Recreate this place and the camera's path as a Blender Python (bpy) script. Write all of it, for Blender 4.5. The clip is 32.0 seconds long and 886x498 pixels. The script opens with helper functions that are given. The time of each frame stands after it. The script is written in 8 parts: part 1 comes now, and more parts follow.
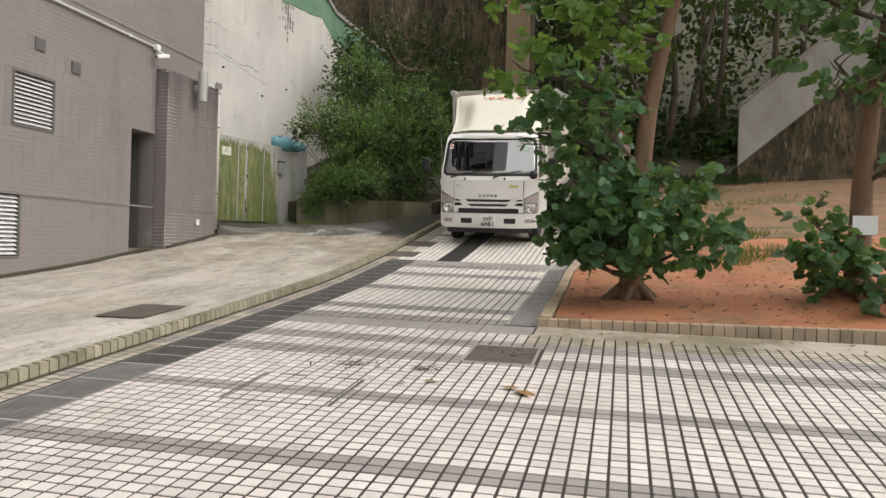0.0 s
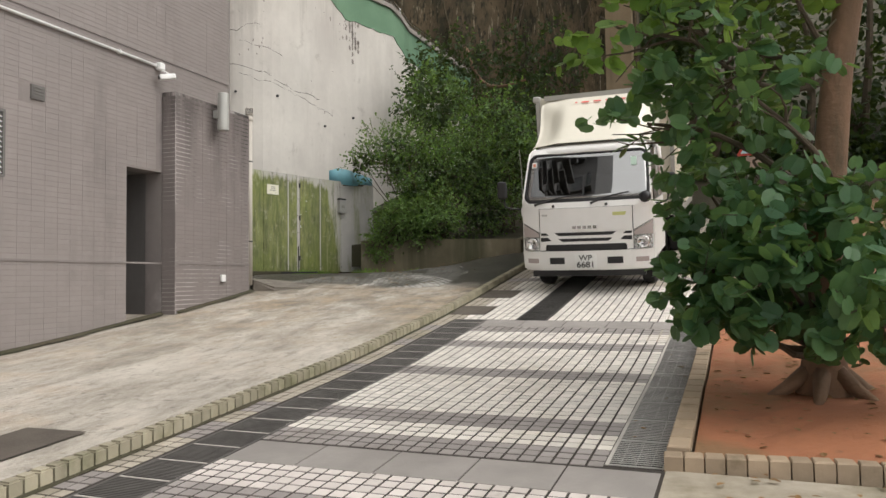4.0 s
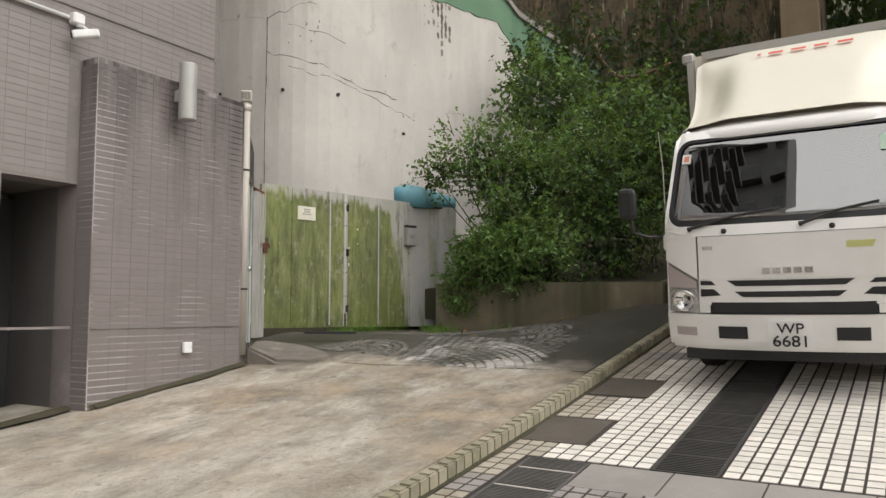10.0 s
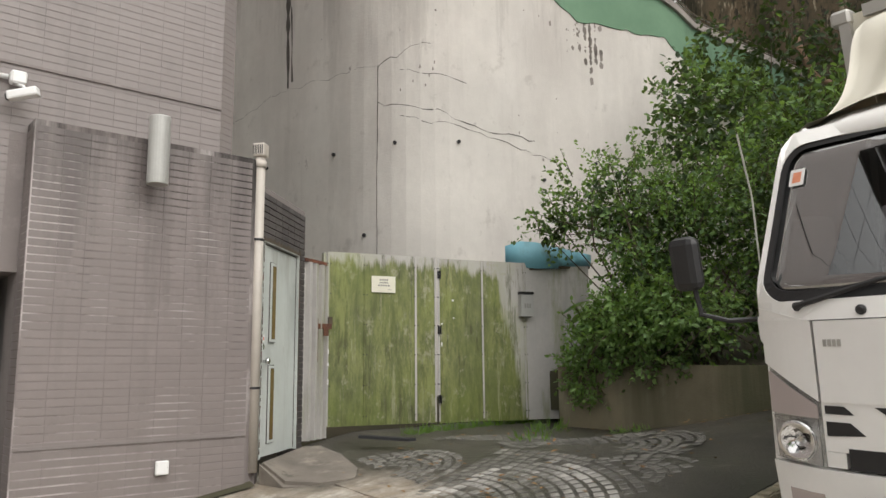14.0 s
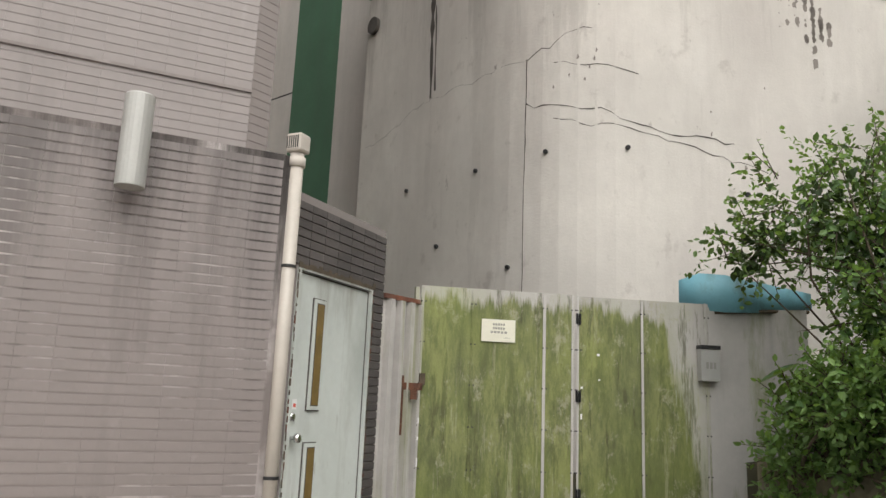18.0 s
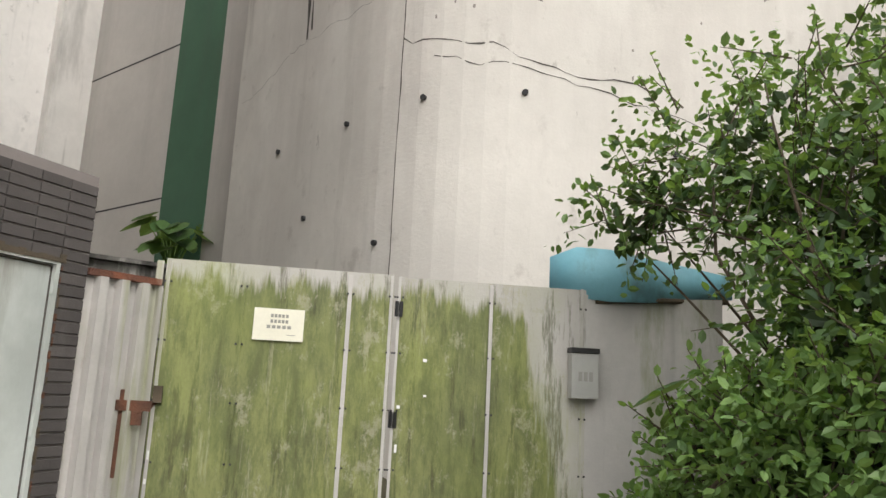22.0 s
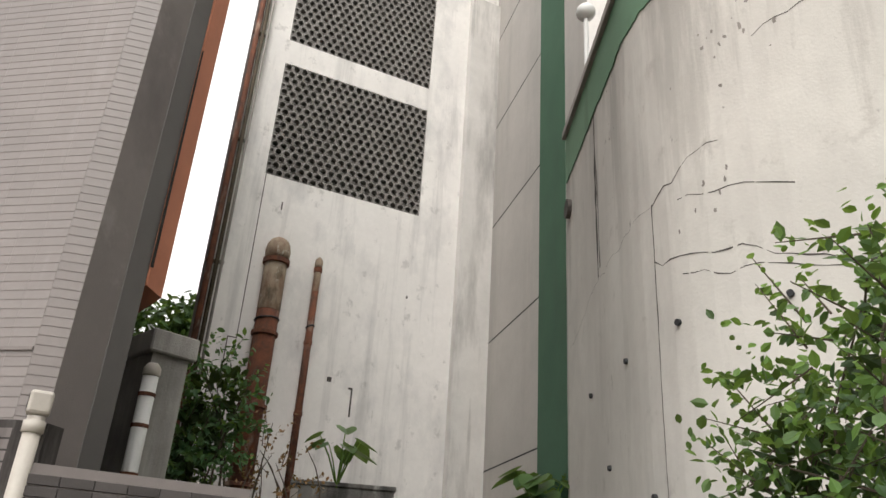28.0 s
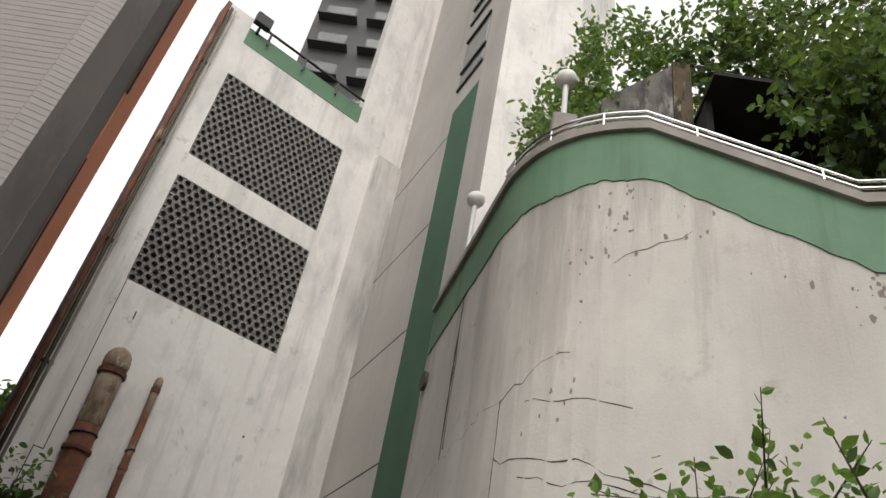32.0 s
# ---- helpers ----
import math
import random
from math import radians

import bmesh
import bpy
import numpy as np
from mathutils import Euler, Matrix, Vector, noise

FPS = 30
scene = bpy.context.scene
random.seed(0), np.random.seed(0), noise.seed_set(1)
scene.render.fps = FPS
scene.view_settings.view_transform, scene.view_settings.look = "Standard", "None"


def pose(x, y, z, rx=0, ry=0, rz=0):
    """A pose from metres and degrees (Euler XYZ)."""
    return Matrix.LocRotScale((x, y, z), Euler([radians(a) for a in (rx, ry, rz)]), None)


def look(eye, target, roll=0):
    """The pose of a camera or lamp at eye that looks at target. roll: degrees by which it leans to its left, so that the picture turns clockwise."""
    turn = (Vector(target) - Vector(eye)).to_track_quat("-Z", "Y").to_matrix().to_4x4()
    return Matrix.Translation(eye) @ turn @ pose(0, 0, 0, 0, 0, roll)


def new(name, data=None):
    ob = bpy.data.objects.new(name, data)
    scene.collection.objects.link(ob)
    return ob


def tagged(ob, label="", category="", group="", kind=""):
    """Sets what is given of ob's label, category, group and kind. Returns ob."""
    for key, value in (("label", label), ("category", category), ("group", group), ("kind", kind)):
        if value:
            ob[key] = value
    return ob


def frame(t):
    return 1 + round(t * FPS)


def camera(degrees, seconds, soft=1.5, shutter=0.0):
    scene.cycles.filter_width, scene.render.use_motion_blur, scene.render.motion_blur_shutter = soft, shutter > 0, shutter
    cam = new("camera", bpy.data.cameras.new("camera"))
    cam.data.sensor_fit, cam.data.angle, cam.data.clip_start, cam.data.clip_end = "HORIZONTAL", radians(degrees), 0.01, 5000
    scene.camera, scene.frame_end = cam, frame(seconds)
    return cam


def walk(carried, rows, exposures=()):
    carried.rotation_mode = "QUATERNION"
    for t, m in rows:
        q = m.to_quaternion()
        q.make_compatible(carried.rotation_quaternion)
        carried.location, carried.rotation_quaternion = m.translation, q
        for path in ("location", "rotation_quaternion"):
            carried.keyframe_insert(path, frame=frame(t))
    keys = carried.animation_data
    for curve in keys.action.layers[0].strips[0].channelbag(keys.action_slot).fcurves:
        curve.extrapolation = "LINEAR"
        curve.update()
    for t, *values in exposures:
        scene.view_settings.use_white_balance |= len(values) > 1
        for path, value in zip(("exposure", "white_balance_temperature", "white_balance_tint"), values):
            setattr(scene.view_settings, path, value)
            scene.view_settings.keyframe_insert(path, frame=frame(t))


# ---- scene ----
cam = camera(60.3, 32.0)
METRES, EYE, TILT, LEAN, TURN = 20.5, 1.5, 0.0, 0.0, 11.2
ROWS = [
    (0.0, 0.0, 0.0, 0.0, 0.0, -0.06, -1.71),
    (0.5, 0.0007, 0.0206, -0.0, 0.91, -0.24, -2.17),
    (1.0, -0.0002, 0.0437, 0.0027, 1.41, -0.29, -1.62),
    (1.5, 0.0032, 0.0657, 0.0048, 2.44, -0.58, -0.62),
    (2.0, 0.0056, 0.0884, 0.0057, 4.07, -1.25, 0.96),
    (2.5, 0.0104, 0.1106, 0.0073, 6.29, -0.79, 1.59),
    (3.0, 0.0165, 0.1308, 0.0094, 8.68, -0.54, 1.16),
    (3.5, 0.0192, 0.1516, 0.0121, 8.33, 1.4, 0.87),
    (5.5, 0.0232, 0.233, 0.0184, 11.41, 2.92, -0.1),
    (6.0, 0.0209, 0.2527, 0.0184, 13.32, 1.92, 0.28),
    (6.5, 0.0168, 0.2741, 0.0203, 12.87, 2.18, 0.46),
    (7.0, 0.0168, 0.2951, 0.0235, 13.13, 1.84, -0.16),
    (7.5, 0.0156, 0.3144, 0.0245, 13.51, 1.9, -0.26),
    (8.0, 0.014, 0.3349, 0.0262, 13.09, 2.72, -0.84),
    (8.5, 0.014, 0.3562, 0.0297, 12.05, 3.09, -0.61),
    (9.0, 0.0111, 0.3774, 0.0323, 11.39, 3.56, 1.31),
    (9.5, 0.0104, 0.3976, 0.0333, 14.36, 4.89, 1.92),
    (10.0, 0.0126, 0.4168, 0.0359, 19.11, 4.76, 0.09),
    (10.5, 0.014, 0.4363, 0.0394, 17.81, 5.1, 0.33),
    (11.0, 0.0186, 0.4562, 0.0407, 17.63, 6.22, 0.88),
    (11.5, 0.0224, 0.4734, 0.0424, 19.95, 6.59, 0.41),
    (12.0, 0.0249, 0.4915, 0.0466, 20.09, 7.87, 0.31),
    (12.5, 0.0308, 0.5094, 0.0479, 24.68, 8.41, 0.75),
    (13.0, 0.0375, 0.5283, 0.0493, 30.52, 7.39, 0.96),
    (13.5, 0.0416, 0.5467, 0.0539, 33.46, 8.28, 1.03),
    (14.0, 0.0479, 0.5647, 0.0569, 38.01, 8.96, 0.58),
    (14.5, 0.0513, 0.5791, 0.0578, 40.71, 9.02, -0.15),
    (15.0, 0.05, 0.5969, 0.0618, 43.25, 9.64, -1.49),
    (15.5, 0.0488, 0.6136, 0.0642, 49.01, 8.93, -2.04),
    (17.5, 0.0107, 0.6722, 0.0695, 54.96, 10.61, -2.33),
    (18.0, -0.0013, 0.6848, 0.0737, 54.0, 11.68, -2.37),
    (18.5, -0.0127, 0.6991, 0.0746, 53.87, 12.33, -2.46),
    (19.0, -0.0243, 0.7121, 0.0754, 53.63, 11.82, -3.07),
    (19.5, -0.0352, 0.7261, 0.0766, 50.83, 11.11, -3.46),
    (20.0, -0.0418, 0.7413, 0.0799, 50.37, 9.66, -3.11),
    (20.5, -0.0474, 0.7542, 0.08, 51.37, 9.19, -1.62),
    (21.0, -0.0509, 0.7669, 0.0835, 53.26, 10.51, -0.94),
    (21.5, -0.0461, 0.7823, 0.0858, 55.12, 10.85, -2.76),
    (22.0, -0.0418, 0.8004, 0.0887, 52.93, 10.84, -2.8),
    (22.5, -0.0359, 0.8171, 0.0925, 53.4, 10.91, -1.58),
    (23.0, -0.0295, 0.8311, 0.0954, 59.19, 10.49, 1.29),
    (23.5, -0.0292, 0.8431, 0.0994, 62.46, 11.98, 3.35),
    (24.0, -0.0276, 0.8555, 0.1001, 66.12, 13.41, 3.2),
    (24.5, -0.025, 0.8633, 0.102, 71.94, 11.51, 3.11),
    (26.5, -0.022, 0.9048, 0.1105, 86.78, 10.75, -1.8),
    (27.0, -0.0175, 0.9109, 0.1156, 89.05, 16.32, -2.84),
    (27.5, -0.0176, 0.9084, 0.116, 89.14, 22.63, -3.5),
    (28.0, -0.018, 0.9077, 0.1161, 89.81, 24.8, -3.47),
    (28.5, -0.0194, 0.9061, 0.1149, 91.26, 22.93, -3.79),
    (29.0, -0.0222, 0.9046, 0.115, 97.47, 19.94, -3.69),
    (29.5, -0.0242, 0.9027, 0.1155, 102.66, 20.07, -4.15),
    (30.0, -0.0292, 0.9006, 0.1179, 107.79, 23.16, -4.13),
    (30.5, -0.0237, 0.9004, 0.1171, 106.08, 26.19, -6.27),
    (31.0, -0.0206, 0.9026, 0.1182, 96.18, 30.12, -8.6),
    (31.5, -0.0164, 0.9067, 0.1221, 85.61, 34.31, -9.26),
    (32.0, -0.0111, 0.9102, 0.1255, 75.42, 37.36, -8.73),
]
walk(cam, [(t, pose(0, 0, EYE, TILT, LEAN, TURN) @ pose(METRES * x, METRES * y, METRES * z, 90 + pitch, roll, yaw)) for t, x, y, z, yaw, pitch, roll in ROWS],
     exposures=[(0.0, 0.34), (4.0, 0.35), (6.0, 0.39), (7.5, 0.36), (9.0, 0.32), (14.0, 0.42), (19.0, 0.55), (21.0, 0.7), (23.0, 0.82), (24.0, 0.8), (26.5, 0.75), (28.0, 0.56), (30.0, 0.48), (32.0, 0.16)])

# ---- daylight: an overcast sky with a weak, wide sun ----
SUN_UP, SUN_ROUND = 50.0, 88.0
world = bpy.data.worlds.new("overcast_sky")
scene.world = world
world.use_nodes = True
wn, wl = world.node_tree.nodes, world.node_tree.links
sky = wn.new("ShaderNodeTexSky")
sky.sky_type = 'NISHITA'
sky.sun_disc = False
sky.sun_elevation, sky.sun_rotation = radians(SUN_UP), radians(SUN_ROUND)
sky.air_density, sky.dust_density, sky.ozone_density = 1.0, 6.0, 1.0
grey = wn.new("ShaderNodeHueSaturation")
grey.inputs["Saturation"].default_value, grey.inputs["Value"].default_value = 0.15, 1.6
wl.new(sky.outputs[0], grey.inputs["Color"])
cloud = wn.new("ShaderNodeMix")
cloud.data_type = 'RGBA'
cloud.inputs[0].default_value = 0.75
cloud.inputs[7].default_value = (7.7, 7.5, 7.2, 1)
wl.new(grey.outputs[0], cloud.inputs[6])
wl.new(cloud.outputs[2], wn["Background"].inputs["Color"])
wn["Background"].inputs["Strength"].default_value = 0.15
sun = new("sun", bpy.data.lights.new("sun", 'SUN'))
sun.data.energy, sun.data.angle, sun.data.color = 0.9, radians(50), (1.0, 0.96, 0.90)
sun.matrix_basis = look((0, 0, 30), (0 - 10 * math.sin(radians(SUN_ROUND)) * math.cos(radians(SUN_UP)),
                                    0 - 10 * math.cos(radians(SUN_ROUND)) * math.cos(radians(SUN_UP)),
                                    30 - 10 * math.sin(radians(SUN_UP))))


# ---- tools ----
def obj(name, bm, mats, parent=None, label="", category="", kind="", group="", smooth=False):
    """Link a bmesh as one mesh object."""
    me = bpy.data.meshes.new(name)
    bm.normal_update()
    bm.to_mesh(me)
    bm.free()
    for m in (mats if isinstance(mats, (list, tuple)) else [mats]):
        me.materials.append(m)
    if smooth:
        me.polygons.foreach_set("use_smooth", [True] * len(me.polygons))
    ob = new(name, me)
    ob.parent = parent
    return tagged(ob, label, category, group, kind)


def raw(name, verts, faces, mats, parent=None, label="", category="", kind="", group="", smooth=False, slots=None):
    """Link plain vertices and faces as one mesh object."""
    me = bpy.data.meshes.new(name)
    me.from_pydata([tuple(v) for v in verts], [], [tuple(f) for f in faces])
    for m in (mats if isinstance(mats, (list, tuple)) else [mats]):
        me.materials.append(m)
    if slots is not None:
        me.polygons.foreach_set("material_index", slots)
    if smooth:
        me.polygons.foreach_set("use_smooth", [True] * len(me.polygons))
    me.update()
    ob = new(name, me)
    ob.parent = parent
    return tagged(ob, label, category, group, kind)


def part(name, bm, material, parent, label="", smooth=False):
    return obj(name, bm, material, parent, label, smooth=smooth)


def empty(name, m=None, label="", category="", group="", kind=""):
    ob = new(name)
    ob.empty_display_size = 0.1
    if m is not None:
        ob.matrix_basis = m
    return tagged(ob, label, category, group, kind)


def box(bm, x0, x1, y0, y1, z0, z1, m=None, bevel=0.0, seg=1):
    """Add a box, if wanted bevelled and turned by m."""
    made = bmesh.ops.create_cube(bm, size=1)["verts"]
    for v in made:
        v.co = Vector(((x0 + x1) / 2 + v.co.x * (x1 - x0), (y0 + y1) / 2 + v.co.y * (y1 - y0), (z0 + z1) / 2 + v.co.z * (z1 - z0)))
    if bevel:
        edges = list({e for v in made for e in v.link_edges})
        made = list({v for f in bmesh.ops.bevel(bm, geom=edges, offset=bevel, segments=seg, affect='EDGES', profile=0.5)["faces"] for v in f.verts} | {v for v in made if v.is_valid})
    if m is not None:
        bmesh.ops.transform(bm, matrix=m, verts=made)
    return bm


def boxed(*a, **k):
    return box(bmesh.new(), *a, **k)


def tube(bm, points, radii, sides=10, cap=True):
    """A round tube along points."""
    points = [Vector(p) for p in points]
    if not isinstance(radii, (list, tuple)):
        radii = [radii] * len(points)
    radii = [float(r) for r in radii]
    rings, side = [], None
    for i, p in enumerate(points):
        way = (points[min(i + 1, len(points) - 1)] - points[max(i - 1, 0)]).normalized()
        if side is None:
            side = way.orthogonal().normalized()
        side = (side - way * side.dot(way)).normalized()
        other = way.cross(side)
        rings.append([bm.verts.new(p + radii[i] * (math.cos(a) * side + math.sin(a) * other)) for a in [2 * math.pi * k / sides for k in range(sides)]])
    for a, b in zip(rings, rings[1:]):
        for k in range(sides):
            bm.faces.new((a[k], a[(k + 1) % sides], b[(k + 1) % sides], b[k]))
    if cap:
        bm.faces.new(rings[0][::-1])
        bm.faces.new(rings[-1])
    return bm


def tubed(*a, **k):
    return tube(bmesh.new(), *a, **k)


def prism(bm, pts, z0, z1):
    """An upright prism over a plan polygon (counterclockwise); z0 and z1 may be lists."""
    n = len(pts)
    z0 = z0 if isinstance(z0, (list, tuple)) else [z0] * n
    z1 = z1 if isinstance(z1, (list, tuple)) else [z1] * n
    lo = [bm.verts.new((*p, z)) for p, z in zip(pts, z0)]
    hi = [bm.verts.new((*p, z)) for p, z in zip(pts, z1)]
    for i in range(n):
        j = (i + 1) % n
        bm.faces.new((lo[i], lo[j], hi[j], hi[i]))
    bm.faces.new(lo[::-1])
    bm.faces.new(hi)
    return bm


def lathe(bm, profile, sides=16, m=None):
    """Turn (radius, height) pairs round z."""
    rings = [[bm.verts.new((r * math.cos(2 * math.pi * k / sides), r * math.sin(2 * math.pi * k / sides), z)) for k in range(sides)] for r, z in profile]
    for a, b in zip(rings, rings[1:]):
        for k in range(sides):
            bm.faces.new((a[k], a[(k + 1) % sides], b[(k + 1) % sides], b[k]))
    bm.faces.new(rings[0][::-1])
    bm.faces.new(rings[-1])
    if m is not None:
        bmesh.ops.transform(bm, matrix=m, verts=[v for r in rings for v in r])
    return bm


def along(a, b, z=0.0):
    """The pose at plan point a whose x runs towards b and whose -y faces to the right of that way."""
    return pose(a[0], a[1], z, 0, 0, math.degrees(math.atan2(b[1] - a[1], b[0] - a[0])))


def span(a, b):
    return math.hypot(b[0] - a[0], b[1] - a[1])


def pieces(rects, depth, chamfer=0.004):
    """Vertices and faces of many small slabs: rows of (origin, u, v, n) with u, v the full sides and n the unit normal."""
    verts, faces = [], []
    for o, u, v, n in rects:
        k = len(verts)
        cu, cv = u.normalized() * chamfer, v.normalized() * chamfer
        verts += [o, o + u, o + u + v, o + v]
        top = n * depth
        verts += [o + cu + cv + top, o + u - cu + cv + top, o + u + v - cu - cv + top, o + v + cu - cv + top]
        faces += [(k + 4, k + 5, k + 6, k + 7)] + [(k + i, k + (i + 1) % 4, k + 4 + (i + 1) % 4, k + 4 + i) for i in range(4)]
    return verts, faces


GROUND_Y = [-60, -8, -3, 0, 7.7, 10.8, 13.2, 14.2, 16.1, 18, 22, 34, 60]
GROUND_Z = [-2.0, -0.5, -0.22, 0, 0.66, 0.95, 1.27, 1.42, 1.735, 2.05, 2.75, 4.5, 9.0]


def gz(y):
    """The height of the ramp."""
    return sum(float(np.interp(y + d, GROUND_Y, GROUND_Z)) for d in (-0.6, -0.3, 0, 0.3, 0.6)) / 5


def fz(x, y):
    """The height of the forecourt, which levels out towards the gate."""
    w = min(1, max(0, (-4.4 - x) / 2.6))
    w = w * w * (3 - 2 * w)
    z = gz(y)
    return z + 0.095 - w * max(0, z - 1.86)


ROAD = math.radians(-2.0)


def rd(u, v):
    """Plan place from metres across (u) and along (v) the ramp."""
    return (u * math.cos(ROAD) - (v - 8) * math.sin(ROAD), 8 + u * math.sin(ROAD) + (v - 8) * math.cos(ROAD))


def rp(u, v, dz=0.0):
    x, y = rd(u, v)
    return Vector((x, y, gz(y) + dz))


# ---- materials ----
def mat(name):
    m = bpy.data.materials.new(name)
    m.use_nodes = True
    return m, m.node_tree.nodes, m.node_tree.links, m.node_tree.nodes["Principled BSDF"]


def spot(n, l, scale, stretch=(1, 1, 1), detail=6.0, rough=0.6, lo=0.35, hi=0.65):
    """A noise mask over world places, from 0 to 1 between lo and hi."""
    geo, mul, tex, ramp = n.new("ShaderNodeNewGeometry"), n.new("ShaderNodeVectorMath"), n.new("ShaderNodeTexNoise"), n.new("ShaderNodeMapRange")
    mul.operation = 'MULTIPLY'
    mul.inputs[1].default_value = stretch
    l.new(geo.outputs["Position"], mul.inputs[0])
    l.new(mul.outputs[0], tex.inputs["Vector"])
    tex.inputs["Scale"].default_value, tex.inputs["Detail"].default_value, tex.inputs["Roughness"].default_value = scale, detail, rough
    ramp.inputs["From Min"].default_value, ramp.inputs["From Max"].default_value = lo, hi
    l.new(tex.outputs["Fac"], ramp.inputs["Value"])
    return ramp.outputs[0]


def blend(n, l, fac, a, b):
    mix = n.new("ShaderNodeMix")
    mix.data_type = 'RGBA'
    for value, sock in ((fac, mix.inputs[0]), (a, mix.inputs[6]), (b, mix.inputs[7])):
        if isinstance(value, (tuple, list)):
            sock.default_value = (*value[:3], 1)
        elif isinstance(value, (int, float)):
            sock.default_value = value
        else:
            l.new(value, sock)
    return mix.outputs[2]


def times(n, l, a, b):
    mul = n.new("ShaderNodeMath")
    mul.operation = 'MULTIPLY'
    for value, sock in ((a, mul.inputs[0]), (b, mul.inputs[1])):
        if isinstance(value, (int, float)):
            sock.default_value = value
        else:
            l.new(value, sock)
    return mul.outputs[0]


def relief(n, l, b, scale, strength, dist=0.01, stretch=(1, 1, 1)):
    bump = n.new("ShaderNodeBump")
    bump.inputs["Strength"].default_value, bump.inputs["Distance"].default_value = strength, dist
    l.new(spot(n, l, scale, stretch, 8, 0.65, 0.2, 0.8), bump.inputs["Height"])
    l.new(bump.outputs[0], b.inputs["Normal"])


def surface(name, c1, c2, scale=3.0, rough=0.85, metal=0.0, stains=(), bump=(60, 0.3), vary=0.0, stretch=(1, 1, 1), spec=0.5, runs=()):
    """Two mottled tones, stains as (colour, scale, stretch, lo, hi, amount), fine relief, and a tone that varies from piece to piece."""
    m, n, l, b = mat(name)
    col = blend(n, l, spot(n, l, scale, stretch), c1, c2)
    col = blend(n, l, times(n, l, spot(n, l, scale * 14, stretch, 4, 0.7, 0.3, 0.7), 0.25), col, tuple(0.72 * c for c in c1))
    for colour, sc, st, lo, hi, amount in stains:
        col = blend(n, l, times(n, l, spot(n, l, sc, st, 7, 0.65, lo, hi), amount), col, colour)
    for colour, z0, z1, sc, amount in runs:
        # streaks that start at height z1 and thin out down to z0
        geo, sep, rng, add = n.new("ShaderNodeNewGeometry"), n.new("ShaderNodeSeparateXYZ"), n.new("ShaderNodeMapRange"), n.new("ShaderNodeMath")
        l.new(geo.outputs["Position"], sep.inputs[0])
        l.new(sep.outputs["Z"], rng.inputs["Value"])
        rng.inputs["From Min"].default_value, rng.inputs["From Max"].default_value = z0, z1
        rng.inputs["To Min"].default_value, rng.inputs["To Max"].default_value = -0.85, 0.05
        add.use_clamp = True
        l.new(rng.outputs[0], add.inputs[0])
        l.new(spot(n, l, sc, (1, 1, 0.1), 7, 0.7, 0.42, 0.62), add.inputs[1])
        col = blend(n, l, times(n, l, add.outputs[0], amount), col, colour)
    if vary:
        info, geo, add, rng, hsv = n.new("ShaderNodeObjectInfo"), n.new("ShaderNodeNewGeometry"), n.new("ShaderNodeMath"), n.new("ShaderNodeMapRange"), n.new("ShaderNodeHueSaturation")
        frac = n.new("ShaderNodeMath")
        frac.operation = 'FRACT'
        l.new(info.outputs["Random"], add.inputs[0])
        l.new(geo.outputs["Random Per Island"], add.inputs[1])
        l.new(add.outputs[0], frac.inputs[0])
        l.new(frac.outputs[0], rng.inputs["Value"])
        rng.inputs["To Min"].default_value, rng.inputs["To Max"].default_value = 1 - vary, 1 + vary
        l.new(rng.outputs[0], hsv.inputs["Value"])
        l.new(col, hsv.inputs["Color"])
        col = hsv.outputs[0]
    l.new(col, b.inputs["Base Color"])
    b.inputs["Roughness"].default_value, b.inputs["Metallic"].default_value = rough, metal
    b.inputs["Specular IOR Level"].default_value = spec
    if bump:
        relief(n, l, b, bump[0], bump[1])
    return m


UP = (1, 1, 0.08)
M_TILE = surface("pale_paving_tile", (0.68, 0.625, 0.59), (0.57, 0.52, 0.49), 1.4, 0.5, vary=0.12, bump=(90, 0.15),
                 stains=[((0.34, 0.285, 0.24), 0.9, (1, 1, 1), 0.52, 0.75, 0.5), ((0.16, 0.13, 0.10), 5, (1, 1, 1), 0.62, 0.75, 0.5)])
M_TILE_CREAM = surface("cream_paving_tile", (0.80, 0.755, 0.695), (0.70, 0.66, 0.605), 1.4, 0.45, vary=0.12, bump=(90, 0.15),
                       stains=[((0.42, 0.365, 0.27), 0.8, (1, 1, 1), 0.52, 0.75, 0.45), ((0.14, 0.12, 0.08), 4, (1, 1, 1), 0.6, 0.75, 0.5)])
M_TILE_GREY = surface("grey_paving_tile", (0.33, 0.30, 0.285), (0.265, 0.24, 0.23), 1.4, 0.5, vary=0.10, bump=(90, 0.15),
                      stains=[((0.12, 0.10, 0.08), 2, (1, 1, 1), 0.55, 0.75, 0.5)])
# Moss along the edges; also the shade tone of the upper right tiles.
M_TILE_EDGE = surface("mossy_shaded_tile", (0.46, 0.41, 0.34), (0.36, 0.32, 0.26), 1.6, 0.6, vary=0.14, bump=(90, 0.2),
                      stains=[((0.16, 0.15, 0.08), 1.3, (1, 1, 1), 0.5, 0.7, 0.6)])
M_TILE_DIRT = surface("soiled_paving_tile", (0.50, 0.44, 0.36), (0.38, 0.335, 0.27), 1.2, 0.7, vary=0.12, bump=(90, 0.2),
                      stains=[((0.14, 0.12, 0.06), 1.1, (1, 1, 1), 0.4, 0.6, 0.8)])
M_JOINT = surface("dark_mortar", (0.05, 0.041, 0.034), (0.034, 0.028, 0.024), 4, 0.95, bump=(120, 0.4))
